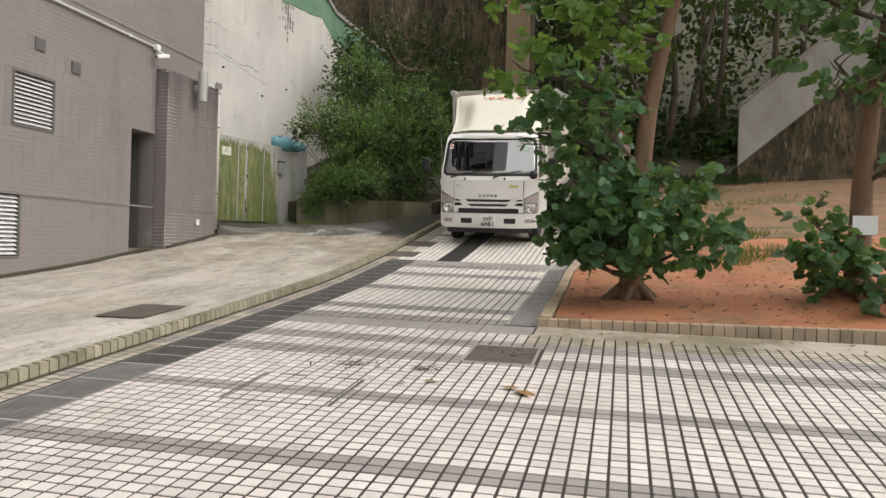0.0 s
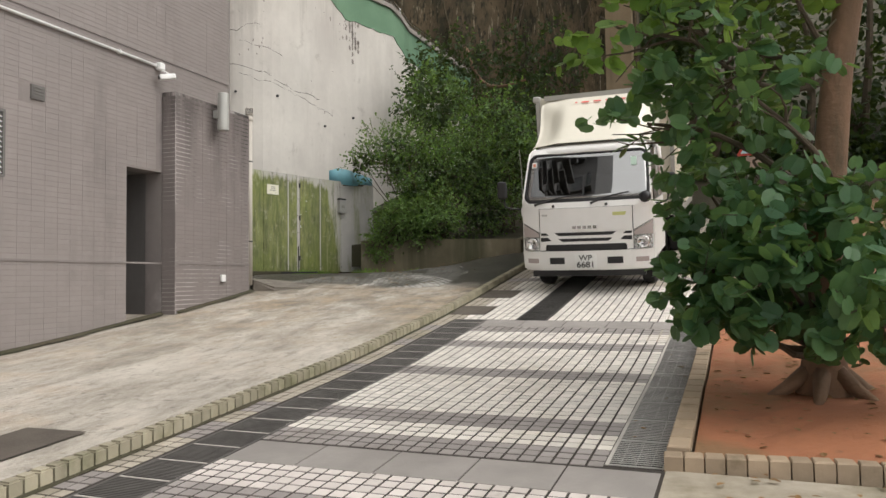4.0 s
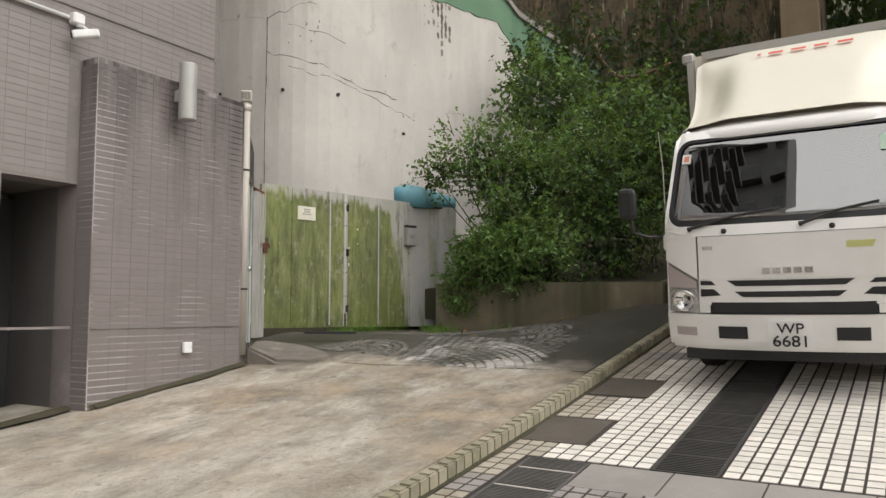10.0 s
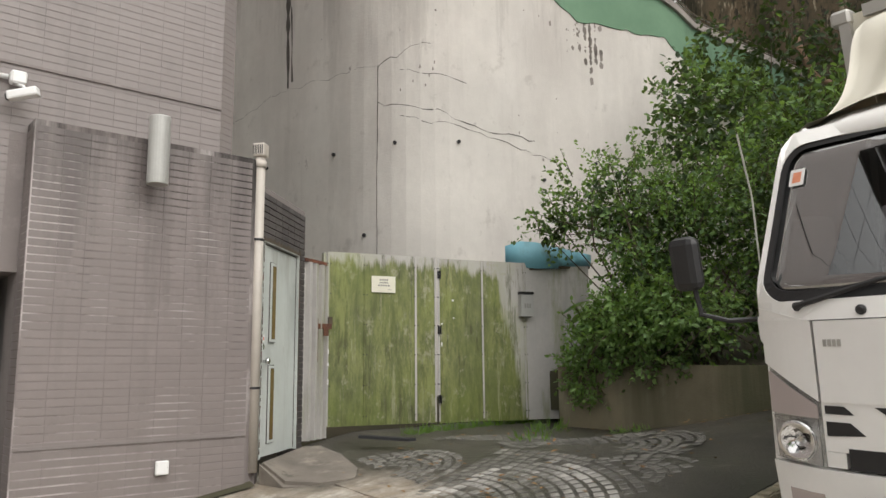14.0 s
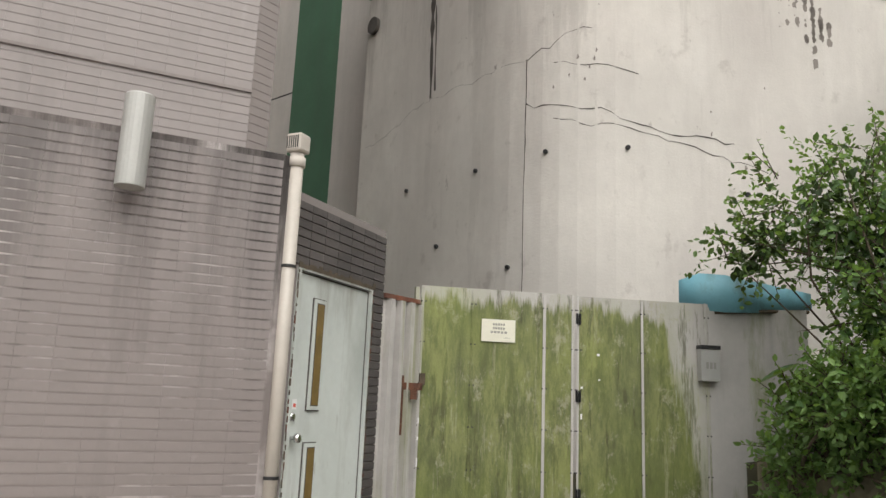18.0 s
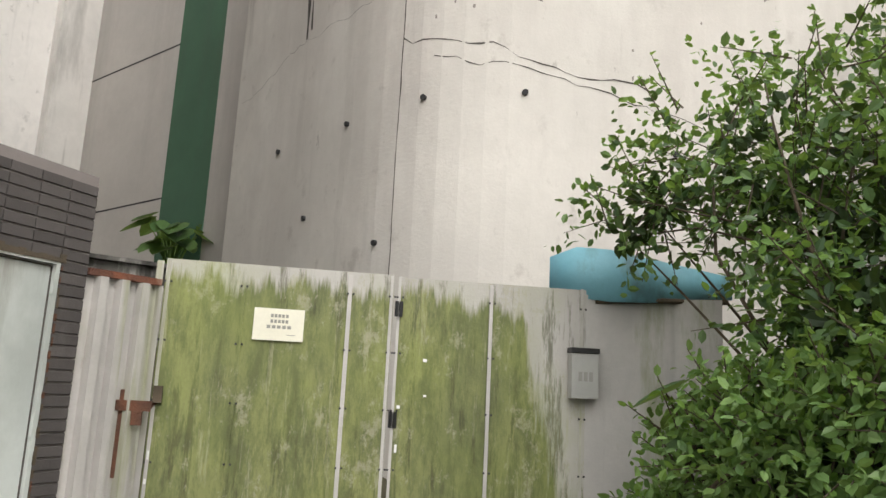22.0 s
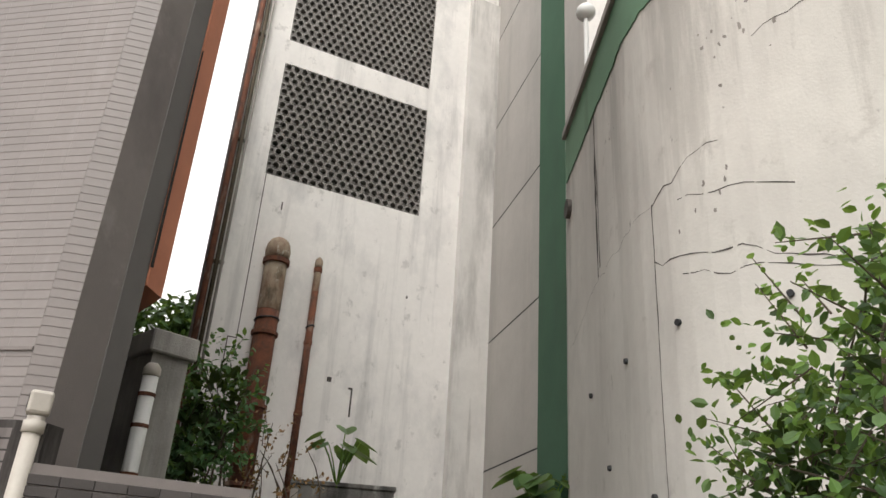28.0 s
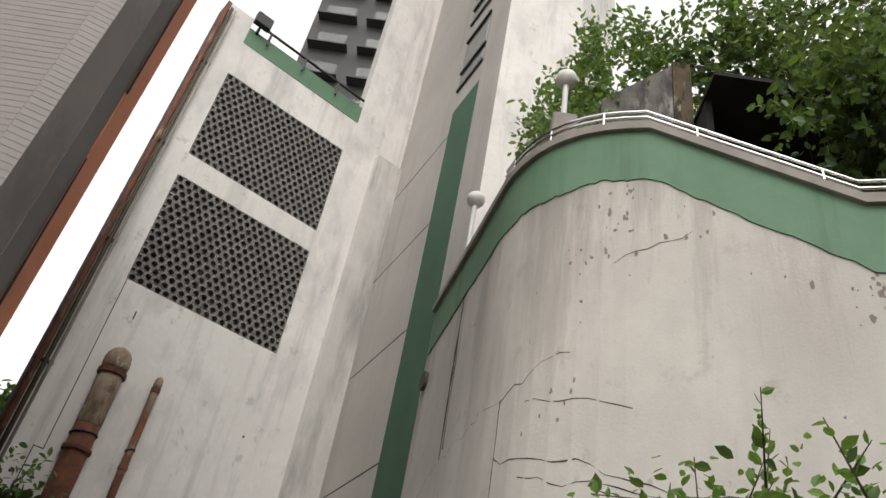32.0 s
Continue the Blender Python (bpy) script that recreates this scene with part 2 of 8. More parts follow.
M_KERB = surface("mossy_kerb_tile", (0.36, 0.325, 0.24), (0.27, 0.245, 0.175), 2.5, 0.75, vary=0.16, bump=(70, 0.3),
                 stains=[((0.10, 0.11, 0.04), 2.2, (1, 1, 1), 0.5, 0.68, 0.7)])
M_KERB_TAN = surface("tan_kerb_tile", (0.42, 0.32, 0.22), (0.34, 0.26, 0.18), 2.5, 0.75, vary=0.14, bump=(70, 0.3),
                     stains=[((0.14, 0.11, 0.06), 2.2, (1, 1, 1), 0.55, 0.7, 0.6)])
M_TERRACE = surface("plain_stained_concrete", (0.42, 0.38, 0.32), (0.28, 0.26, 0.22), 0.8, 0.8, bump=(40, 0.35),
                 stains=[((0.55, 0.50, 0.44), 1.1, (0.5, 1, 1), 0.5, 0.68, 0.7), ((0.13, 0.115, 0.10), 0.55, (1, 0.7, 1), 0.5, 0.7, 0.75),
                         ((0.50, 0.36, 0.24), 0.8, (1, 1, 1), 0.62, 0.75, 0.5), ((0.07, 0.06, 0.05), 7, (1, 1, 1), 0.62, 0.72, 0.6)])
# Paler than wear alone: the wet sheen is put into the colour.
M_COBBLE = surface("worn_sheen_setts", (0.44, 0.425, 0.40), (0.22, 0.21, 0.195), 0.9, 0.38, vary=0.25, bump=(60, 0.4),
                   stains=[((0.07, 0.068, 0.052), 0.9, (1, 1, 1), 0.46, 0.6, 0.9)])
M_COBBLE_DARK = surface("grimy_dark_setts", (0.15, 0.143, 0.13), (0.085, 0.08, 0.071), 1.2, 0.42, vary=0.25, bump=(60, 0.4),
                        stains=[((0.25, 0.24, 0.22), 2.5, (1, 1, 1), 0.56, 0.66, 0.6)])
M_COVER = surface("grey_cover_concrete", (0.33, 0.305, 0.285), (0.25, 0.23, 0.215), 2, 0.75, vary=0.08, bump=(60, 0.3))
M_COVER_DARK = surface("brown_cover_plate", (0.105, 0.088, 0.072), (0.075, 0.062, 0.05), 3, 0.8, bump=(60, 0.4))
M_GRATE = surface("galvanised_grate", (0.47, 0.455, 0.435), (0.33, 0.32, 0.305), 5, 0.5, 0.2, bump=(90, 0.2))
M_GRATE_DARK = surface("dark_iron_grate", (0.12, 0.112, 0.105), (0.075, 0.07, 0.066), 5, 0.6, 0.2, bump=(90, 0.2))
M_GRATE_BLACK = surface("black_iron_grate", (0.055, 0.052, 0.048), (0.035, 0.033, 0.03), 5, 0.6, 0.1, bump=(90, 0.2))
M_GRATE_MID = surface("worn_grey_grate", (0.24, 0.23, 0.22), (0.16, 0.152, 0.145), 5, 0.6, 0.2, bump=(90, 0.2))
# Near-black puts the missing light of channels, vents and openings into the colour.
M_PIT = surface("unlit_hollow", (0.015, 0.014, 0.012), (0.01, 0.01, 0.008), 5, 0.95, bump=None)
M_WALLTILE = surface("mauve_grey_wall_tile", (0.255, 0.225, 0.215), (0.225, 0.20, 0.192), 0.9, 0.45, vary=0.035, bump=(40, 0.1),
                     stains=[((0.10, 0.088, 0.085), 0.9, (1, 1, 0.25), 0.58, 0.78, 0.55), ((0.34, 0.31, 0.30), 6, (1, 1, 0.12), 0.62, 0.75, 0.3)])
M_BAYTILE = surface("stained_wall_tile", (0.222, 0.193, 0.185), (0.195, 0.17, 0.163), 0.9, 0.45, vary=0.035, bump=(40, 0.1),
                    stains=[((0.36, 0.33, 0.32), 5, (1, 1, 0.5), 0.62, 0.75, 0.3)], runs=[((0.075, 0.063, 0.06), 3.0, 4.7, 1.8, 0.85), ((0.09, 0.078, 0.074), 4.0, 4.6, 5, 0.7)])
M_GROUT = surface("grey_grout", (0.235, 0.207, 0.198), (0.205, 0.181, 0.174), 1.1, 0.9, bump=(80, 0.3),
                  stains=[((0.08, 0.07, 0.066), 0.8, (1, 1, 0.6), 0.6, 0.75, 0.5), ((0.42, 0.385, 0.375), 0.9, (1, 1, 1), 0.56, 0.7, 0.5)])
M_GROUT_BAY = surface("stained_grout", (0.222, 0.193, 0.185), (0.195, 0.17, 0.163), 1.1, 0.9, bump=(80, 0.3),
                      stains=[((0.52, 0.48, 0.465), 0.9, (1, 1, 1), 0.48, 0.62, 0.8)], runs=[((0.014, 0.012, 0.011), 2.7, 4.3, 1.3, 1.0), ((0.03, 0.026, 0.024), 3.4, 4.6, 4.0, 0.9)])
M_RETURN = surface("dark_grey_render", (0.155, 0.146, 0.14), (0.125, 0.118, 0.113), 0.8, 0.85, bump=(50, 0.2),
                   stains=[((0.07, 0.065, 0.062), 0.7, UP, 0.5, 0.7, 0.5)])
M_ORANGE = surface("orange_render", (0.56, 0.22, 0.13), (0.46, 0.18, 0.105), 2, 0.8, bump=(50, 0.2))
M_BRICK = surface("dark_grey_brick", (0.085, 0.075, 0.072), (0.06, 0.053, 0.052), 2, 0.8, vary=0.2, bump=(60, 0.3),
                  stains=[((0.15, 0.14, 0.13), 3, (1, 1, 0.4), 0.6, 0.75, 0.4)])
M_PLASTER = surface("stained_white_render", (0.665, 0.635, 0.585), (0.56, 0.535, 0.495), 0.5, 0.9, bump=(30, 0.25),
                    stains=[((0.40, 0.365, 0.34), 0.7, (1, 1, 0.3), 0.5, 0.75, 0.6), ((0.30, 0.275, 0.25), 2.2, (1, 1, 0.05), 0.64, 0.8, 0.35), ((0.34, 0.31, 0.28), 3.0, (1, 1, 0.8), 0.6, 0.7, 0.45),
                            ((0.72, 0.70, 0.66), 0.35, (1, 1, 0.5), 0.5, 0.7, 0.6), ((0.22, 0.20, 0.175), 9, (1, 1, 0.4), 0.68, 0.76, 0.5), ((0.20, 0.18, 0.16), 2.6, (1, 1, 0.7), 0.69, 0.73, 0.7)],
                    runs=[((0.27, 0.25, 0.225), 7.6, 10.7, 1.7, 0.75), ((0.40, 0.37, 0.345), 2.0, 9.0, 0.6, 0.35)])
M_TOWER = surface("grimy_white_tower_render", (0.85, 0.82, 0.785), (0.76, 0.732, 0.70), 0.5, 0.9, bump=(30, 0.25),
                  stains=[((0.50, 0.49, 0.48), 0.8, (1, 1, 0.55), 0.5, 0.7, 0.75), ((0.40, 0.38, 0.36), 3, (1, 1, 0.8), 0.6, 0.68, 0.5), ((0.40, 0.385, 0.37), 1.6, (1, 1, 0.07), 0.52, 0.66, 0.5), ((0.25, 0.23, 0.20), 4, (1, 1, 0.3), 0.66, 0.78, 0.55)])
M_PANEL = surface("beige_grey_render", (0.52, 0.49, 0.455), (0.45, 0.425, 0.395), 0.5, 0.9, bump=(30, 0.2), stains=[((0.28, 0.26, 0.24), 0.8, UP, 0.5, 0.75, 0.5)])
M_GREEN_DARK = surface("dark_green_paint", (0.052, 0.135, 0.078), (0.042, 0.112, 0.064), 0.9, 0.75, bump=(30, 0.15), stains=[((0.05, 0.10, 0.065), 2, UP, 0.5, 0.7, 0.5)])
M_GREEN = surface("faded_green_paint", (0.155, 0.275, 0.175), (0.12, 0.225, 0.14), 0.9, 0.8, bump=(30, 0.2),
                  stains=[((0.07, 0.12, 0.08), 1.3, UP, 0.55, 0.72, 0.7), ((0.03, 0.04, 0.03), 3, (1, 1, 0.2), 0.66, 0.76, 0.6)])
M_CAP = surface("weathered_coping", (0.36, 0.33, 0.30), (0.24, 0.22, 0.20), 2, 0.85, bump=(50, 0.3))
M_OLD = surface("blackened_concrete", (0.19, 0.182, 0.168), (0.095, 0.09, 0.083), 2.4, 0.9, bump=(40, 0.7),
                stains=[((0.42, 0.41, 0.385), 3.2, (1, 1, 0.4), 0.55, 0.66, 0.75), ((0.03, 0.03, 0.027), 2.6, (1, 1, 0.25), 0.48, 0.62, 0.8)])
M_BLOCK = surface("grey_block_concrete", (0.46, 0.445, 0.42), (0.32, 0.31, 0.295), 1.8, 0.9, bump=(40, 0.5),
                  stains=[((0.08, 0.075, 0.07), 1.6, UP, 0.5, 0.7, 0.6), ((0.45, 0.44, 0.42), 3, (1, 1, 0.4), 0.6, 0.72, 0.5)])
M_LOWWALL = surface("mossy_planter_wall", (0.21, 0.18, 0.12), (0.13, 0.115, 0.075), 1.3, 0.9, bump=(40, 0.5),
                    stains=[((0.05, 0.055, 0.025), 1.4, UP, 0.45, 0.65, 0.8), ((0.32, 0.29, 0.22), 2.5, (1, 1, 0.4), 0.6, 0.72, 0.5)])
M_DOOR = surface("pale_green_white_door_paint", (0.58, 0.615, 0.59), (0.50, 0.535, 0.51), 1.2, 0.5, bump=(30, 0.08), stains=[((0.30, 0.32, 0.30), 1.0, (1, 1, 0.6), 0.52, 0.7, 0.6), ((0.20, 0.18, 0.15), 9, (1, 1, 0.2), 0.64, 0.7, 0.6)],
                 runs=[((0.22, 0.20, 0.17), 3.5, 3.95, 5, 0.7)])
M_STEEL = surface("streaked_bare_sheet", (0.40, 0.385, 0.375), (0.30, 0.285, 0.28), 2, 0.5, 0.35, bump=(60, 0.2),
                  stains=[((0.16, 0.13, 0.11), 6, UP, 0.55, 0.7, 0.7), ((0.52, 0.52, 0.54), 4, UP, 0.58, 0.7, 0.5)])
M_RUST = surface("rusty_iron", (0.22, 0.08, 0.042), (0.10, 0.045, 0.032), 5, 0.9, 0.1, bump=(60, 0.8),
                 stains=[((0.36, 0.28, 0.22), 2.4, (1, 1, 0.35), 0.55, 0.66, 0.75), ((0.055, 0.04, 0.03), 4, (1, 1, 0.3), 0.58, 0.7, 0.7)])
M_RUST_DARK = surface("dark_flaky_rust", (0.15, 0.06, 0.032), (0.07, 0.038, 0.026), 9, 0.95, 0.0, bump=(60, 0.8), stains=[((0.30, 0.15, 0.07), 6, (1, 1, 0.6), 0.58, 0.7, 0.7)])
M_PVC = surface("cream_plastic_pipe", (0.50, 0.46, 0.41), (0.43, 0.395, 0.35), 3, 0.45, bump=(30, 0.05), stains=[((0.34, 0.30, 0.25), 3, UP, 0.55, 0.75, 0.4)])
M_LAMP = surface("pale_grey_lamp_metal", (0.42, 0.42, 0.40), (0.37, 0.37, 0.35), 3, 0.4, 0.2, bump=(40, 0.05))
M_WHITE = surface("white_plastic", (0.78, 0.78, 0.77), (0.70, 0.70, 0.69), 3, 0.4, bump=None)
M_BLACK = surface("black_plastic", (0.012, 0.012, 0.013), (0.018, 0.018, 0.019), 5, 0.45, bump=(80, 0.1))
M_BLUE = surface("faded_blue_sheet", (0.20, 0.46, 0.55), (0.16, 0.385, 0.47), 2, 0.5, bump=(20, 0.2),
                 stains=[((0.09, 0.13, 0.11), 2.2, (1, 1, 0.6), 0.5, 0.66, 0.7)])
M_SIGN = surface("cream_notice", (0.72, 0.70, 0.58), (0.68, 0.66, 0.54), 4, 0.6, bump=None)
M_INK = surface("grey_ink", (0.26, 0.26, 0.235), (0.32, 0.32, 0.29), 4, 0.8, bump=None)
M_SOIL = surface("red_laterite_soil", (0.43, 0.175, 0.085), (0.31, 0.125, 0.065), 0.9, 0.95, bump=(14, 0.9),
                 stains=[((0.20, 0.14, 0.07), 1.2, (1, 1, 1), 0.5, 0.66, 0.7), ((0.10, 0.065, 0.04), 6, (1, 1, 1), 0.62, 0.72, 0.6)])
M_VERGE = surface("litter_strewn_earth", (0.27, 0.145, 0.08), (0.17, 0.105, 0.055), 1.5, 0.95, bump=(14, 0.8),
                  stains=[((0.07, 0.085, 0.03), 0.9, (1, 1, 1), 0.5, 0.66, 0.7), ((0.30, 0.18, 0.09), 7, (1, 1, 1), 0.6, 0.7, 0.6)])
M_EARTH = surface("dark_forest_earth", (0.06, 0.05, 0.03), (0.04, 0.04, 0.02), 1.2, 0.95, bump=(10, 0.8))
M_ROCK = surface("root_stained_rock", (0.17, 0.125, 0.075), (0.085, 0.066, 0.04), 1.2, 0.95, bump=(5, 1.0), stretch=(1, 1, 0.5),
                 stains=[((0.035, 0.035, 0.02), 1.6, (1.2, 1, 0.5), 0.46, 0.6, 0.85), ((0.42, 0.36, 0.26), 4.5, (2.0, 1, 0.22), 0.6, 0.66, 0.7), ((0.02, 0.02, 0.012), 6, (1.4, 1, 0.4), 0.54, 0.6, 0.85), ((0.30, 0.25, 0.17), 9, (1.5, 1, 0.3), 0.62, 0.68, 0.6)])
M_BARK = surface("brown_bark", (0.24, 0.14, 0.085), (0.15, 0.095, 0.06), 5, 0.9, bump=(26, 0.8), stretch=(1, 1, 0.35),
                 stains=[((0.07, 0.06, 0.035), 4, (1, 1, 0.4), 0.55, 0.7, 0.6)])
M_TWIG = surface("dark_twig_bark", (0.10, 0.075, 0.05), (0.06, 0.048, 0.03), 6, 0.9, bump=(40, 0.6))
M_CRACK = surface("crack_shadow", (0.06, 0.052, 0.046), (0.10, 0.09, 0.08), 8, 0.95, bump=None)


def leaf(name, c1, c2, glow=0.35, rough=0.45, clump=0.3):
    """Leaves that let some light through, with tones that vary from leaf to leaf."""
    m, n, l, b = mat(name)
    geo, rng = n.new("ShaderNodeNewGeometry"), n.new("ShaderNodeMapRange")
    l.new(geo.outputs["Random Per Island"], rng.inputs["Value"])
    col = blend(n, l, rng.outputs[0], c1, c2)
    col = blend(n, l, times(n, l, spot(n, l, 30, (1, 1, 1), 3, 0.6, 0.4, 0.7), 0.3), col, tuple(0.6 * c for c in c1))
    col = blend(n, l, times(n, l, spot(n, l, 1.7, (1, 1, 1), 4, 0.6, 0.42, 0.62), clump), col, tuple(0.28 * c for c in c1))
    l.new(col, b.inputs["Base Color"])
    b.inputs["Roughness"].default_value = rough
    b.inputs["Specular IOR Level"].default_value = 0.35
    thin, mix = n.new("ShaderNodeBsdfTranslucent"), n.new("ShaderNodeMixShader")
    l.new(blend(n, l, 0.5, col, (0.30, 0.42, 0.06)), thin.inputs["Color"])
    mix.inputs[0].default_value = glow
    l.new(b.outputs[0], mix.inputs[1])
    l.new(thin.outputs[0], mix.inputs[2])
    l.new(mix.outputs[0], n["Material Output"].inputs["Surface"])
    return m


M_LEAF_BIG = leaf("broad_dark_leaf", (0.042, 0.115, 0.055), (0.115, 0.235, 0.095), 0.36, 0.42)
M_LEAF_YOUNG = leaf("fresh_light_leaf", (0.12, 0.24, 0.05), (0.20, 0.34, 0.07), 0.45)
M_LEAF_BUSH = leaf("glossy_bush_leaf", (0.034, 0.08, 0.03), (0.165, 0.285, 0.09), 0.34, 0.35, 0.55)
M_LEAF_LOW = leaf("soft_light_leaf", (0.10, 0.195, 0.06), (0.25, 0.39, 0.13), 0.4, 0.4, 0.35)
# Near-black leaves: the shade of woodland and thickets is put into the colour.
M_LEAF_DARK = leaf("shade_dark_leaf", (0.014, 0.03, 0.011), (0.03, 0.058, 0.018), 0.2, 0.6)
M_LEAF_DRY = leaf("dry_leaf", (0.24, 0.13, 0.06), (0.34, 0.20, 0.09), 0.1, 0.8)
M_GRASS = leaf("rough_grass", (0.10, 0.15, 0.035), (0.20, 0.24, 0.07), 0.3, 0.7)


def moss_gate():
    m, n, l, b = mat("algae_covered_sheet_metal")
    bare = blend(n, l, spot(n, l, 2.5, (1, 1, 0.2)), (0.44, 0.425, 0.395), (0.36, 0.345, 0.32))
    algae = blend(n, l, spot(n, l, 6, (1, 1, 0.3), 12, 0.82, 0.42, 0.58), (0.07, 0.085, 0.02), (0.225, 0.245, 0.075))
    algae = blend(n, l, times(n, l, spot(n, l, 1.1, (1, 1, 0.5)), 0.6), algae, (0.065, 0.085, 0.018))
    geo, sep, low = n.new("ShaderNodeNewGeometry"), n.new("ShaderNodeSeparateXYZ"), n.new("ShaderNodeMapRange")
    l.new(geo.outputs["Position"], sep.inputs[0])
    l.new(sep.outputs["Z"], low.inputs["Value"])
    low.inputs["From Min"].default_value, low.inputs["From Max"].default_value = 4.11, 3.8
    low.inputs["To Min"].default_value, low.inputs["To Max"].default_value = -0.75, 0.42
    streak = spot(n, l, 8, (1, 1, 0.07), 9, 0.72, 0.32, 0.68)
    side, bareness, lean = n.new("ShaderNodeMapRange"), n.new("ShaderNodeMath"), n.new("ShaderNodeMath")
    lean.operation = 'MULTIPLY_ADD'
    l.new(sep.outputs["Z"], lean.inputs[0])
    lean.inputs[1].default_value = 0.22
    l.new(sep.outputs["Y"], lean.inputs[2])
    l.new(lean.outputs[0], side.inputs["Value"])
    side.inputs["From Min"].default_value, side.inputs["From Max"].default_value = 19.3, 19.62
    side.inputs["To Min"].default_value, side.inputs["To Max"].default_value = 0.0, -1.6
    add, crisp = n.new("ShaderNodeMath"), n.new("ShaderNodeMapRange")
    l.new(low.outputs[0], bareness.inputs[0])
    l.new(side.outputs[0], bareness.inputs[1])
    l.new(streak, add.inputs[0])
    l.new(bareness.outputs[0], add.inputs[1])
    l.new(add.outputs[0], crisp.inputs["Value"])
    crisp.inputs["From Min"].default_value, crisp.inputs["From Max"].default_value = 0.18, 0.5
    col = blend(n, l, times(n, l, crisp.outputs[0], 0.94), bare, algae)
    foot = n.new("ShaderNodeMapRange")
    l.new(sep.outputs["Z"], foot.inputs["Value"])
    foot.inputs["From Min"].default_value, foot.inputs["From Max"].default_value = 2.75, 2.05
    col = blend(n, l, times(n, l, foot.outputs[0], times(n, l, spot(n, l, 5, (1, 1, 0.35), 8, 0.7, 0.35, 0.6), 0.85)), col, (0.075, 0.10, 0.014))
    col = blend(n, l, times(n, l, spot(n, l, 11, (1, 1, 0.08), 9, 0.8, 0.57, 0.63), 0.5), col, (0.36, 0.35, 0.24))
    col = blend(n, l, times(n, l, spot(n, l, 10, (1, 1, 0.11), 10, 0.8, 0.53, 0.60), 0.7), col, (0.045, 0.05, 0.018))
    col = blend(n, l, times(n, l, spot(n, l, 4, (1, 1, 0.7), 11, 0.82, 0.55, 0.6), 0.6), col, (0.33, 0.32, 0.235))
    col = blend(n, l, times(n, l, spot(n, l, 1.3, (1, 1, 0.8), 5, 0.6, 0.45, 0.7), 0.35), col, (0.22, 0.27, 0.05))
    l.new(col, b.inputs["Base Color"])
    b.inputs["Roughness"].default_value = 0.7
    relief(n, l, b, 50, 0.2)
    return m


M_GATE = moss_gate()
M_BARE = surface("bare_pale_sheet", (0.52, 0.50, 0.475), (0.40, 0.385, 0.365), 2.5, 0.55, 0.15, bump=(60, 0.2),
                 stains=[((0.22, 0.24, 0.10), 5, UP, 0.5, 0.68, 0.7), ((0.20, 0.12, 0.08), 8, UP, 0.64, 0.72, 0.6)])


M_END = surface("weathered_grey_sheet", (0.47, 0.455, 0.43), (0.38, 0.37, 0.35), 1.5, 0.6, 0.1, bump=(50, 0.15),
                stains=[((0.17, 0.20, 0.06), 2.6, (1, 1, 0.2), 0.54, 0.66, 0.7), ((0.30, 0.29, 0.27), 5, UP, 0.55, 0.7, 0.5)])


def plain(name, c, rough=0.4, metal=0.0, coat=0.0, grime=0.22):
    m, n, l, b = mat(name)
    l.new(blend(n, l, times(n, l, spot(n, l, 2.2, (1, 1, 1), 6, 0.6, 0.45, 0.8), grime), c, tuple(0.6 * k for k in c)), b.inputs["Base Color"])
    b.inputs["Roughness"].default_value, b.inputs["Metallic"].default_value, b.inputs["Coat Weight"].default_value = rough, metal, coat
    return m


M_PAINT = plain("white_vehicle_paint", (0.79, 0.78, 0.755), 0.3, 0, 0.4)
M_BOXPAINT = plain("cream_box_paint", (0.68, 0.645, 0.545), 0.4, 0, 0, 0.08)
M_ALU = plain("dull_aluminium", (0.46, 0.45, 0.42), 0.45, 0.6)
M_CHROME = plain("chrome", (0.75, 0.75, 0.75), 0.12, 1.0)
M_TYRE = plain("black_rubber", (0.018, 0.018, 0.018), 0.8)
M_RED = plain("red_lettering", (0.66, 0.09, 0.06), 0.5)
M_AMBER = plain("pinkish_lamp_lens", (0.40, 0.345, 0.33), 0.15, 0, 0.6)
M_PLATE = plain("number_plate_white", (0.82, 0.82, 0.80), 0.4)
M_BADGE = plain("yellow_green_badge", (0.55, 0.56, 0.22), 0.4)
M_FACET = surface("faceted_lamp_reflector", (0.62, 0.62, 0.60), (0.45, 0.45, 0.44), 9, 0.18, 0.85, bump=(34, 1.0))
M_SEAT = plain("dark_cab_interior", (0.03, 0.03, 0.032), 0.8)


def glass(name, tint=(0.85, 0.9, 0.88), rough=0.0, ior=1.5):
    m, n, l, b = mat(name)
    b.inputs["Base Color"].default_value = (*tint, 1)
    b.inputs["Roughness"].default_value, b.inputs["Transmission Weight"].default_value, b.inputs["IOR"].default_value = rough, 1.0, ior
    return m


M_GLASS = glass("windscreen_glass", (0.16, 0.18, 0.18), 0.0, 1.5)
M_GLASS.node_tree.nodes["Principled BSDF"].inputs["Coat Weight"].default_value = 1.0
M_GLASS.node_tree.nodes["Principled BSDF"].inputs["Coat IOR"].default_value = 3.4
M_GLASS.node_tree.nodes["Principled BSDF"].inputs["Coat Roughness"].default_value = 0.0
M_SIDEGLASS = glass("tinted_side_glass", (0.12, 0.13, 0.13), 0.0, 1.5)
M_LENS = glass("clear_lamp_lens", (0.95, 0.95, 0.95), 0.02)


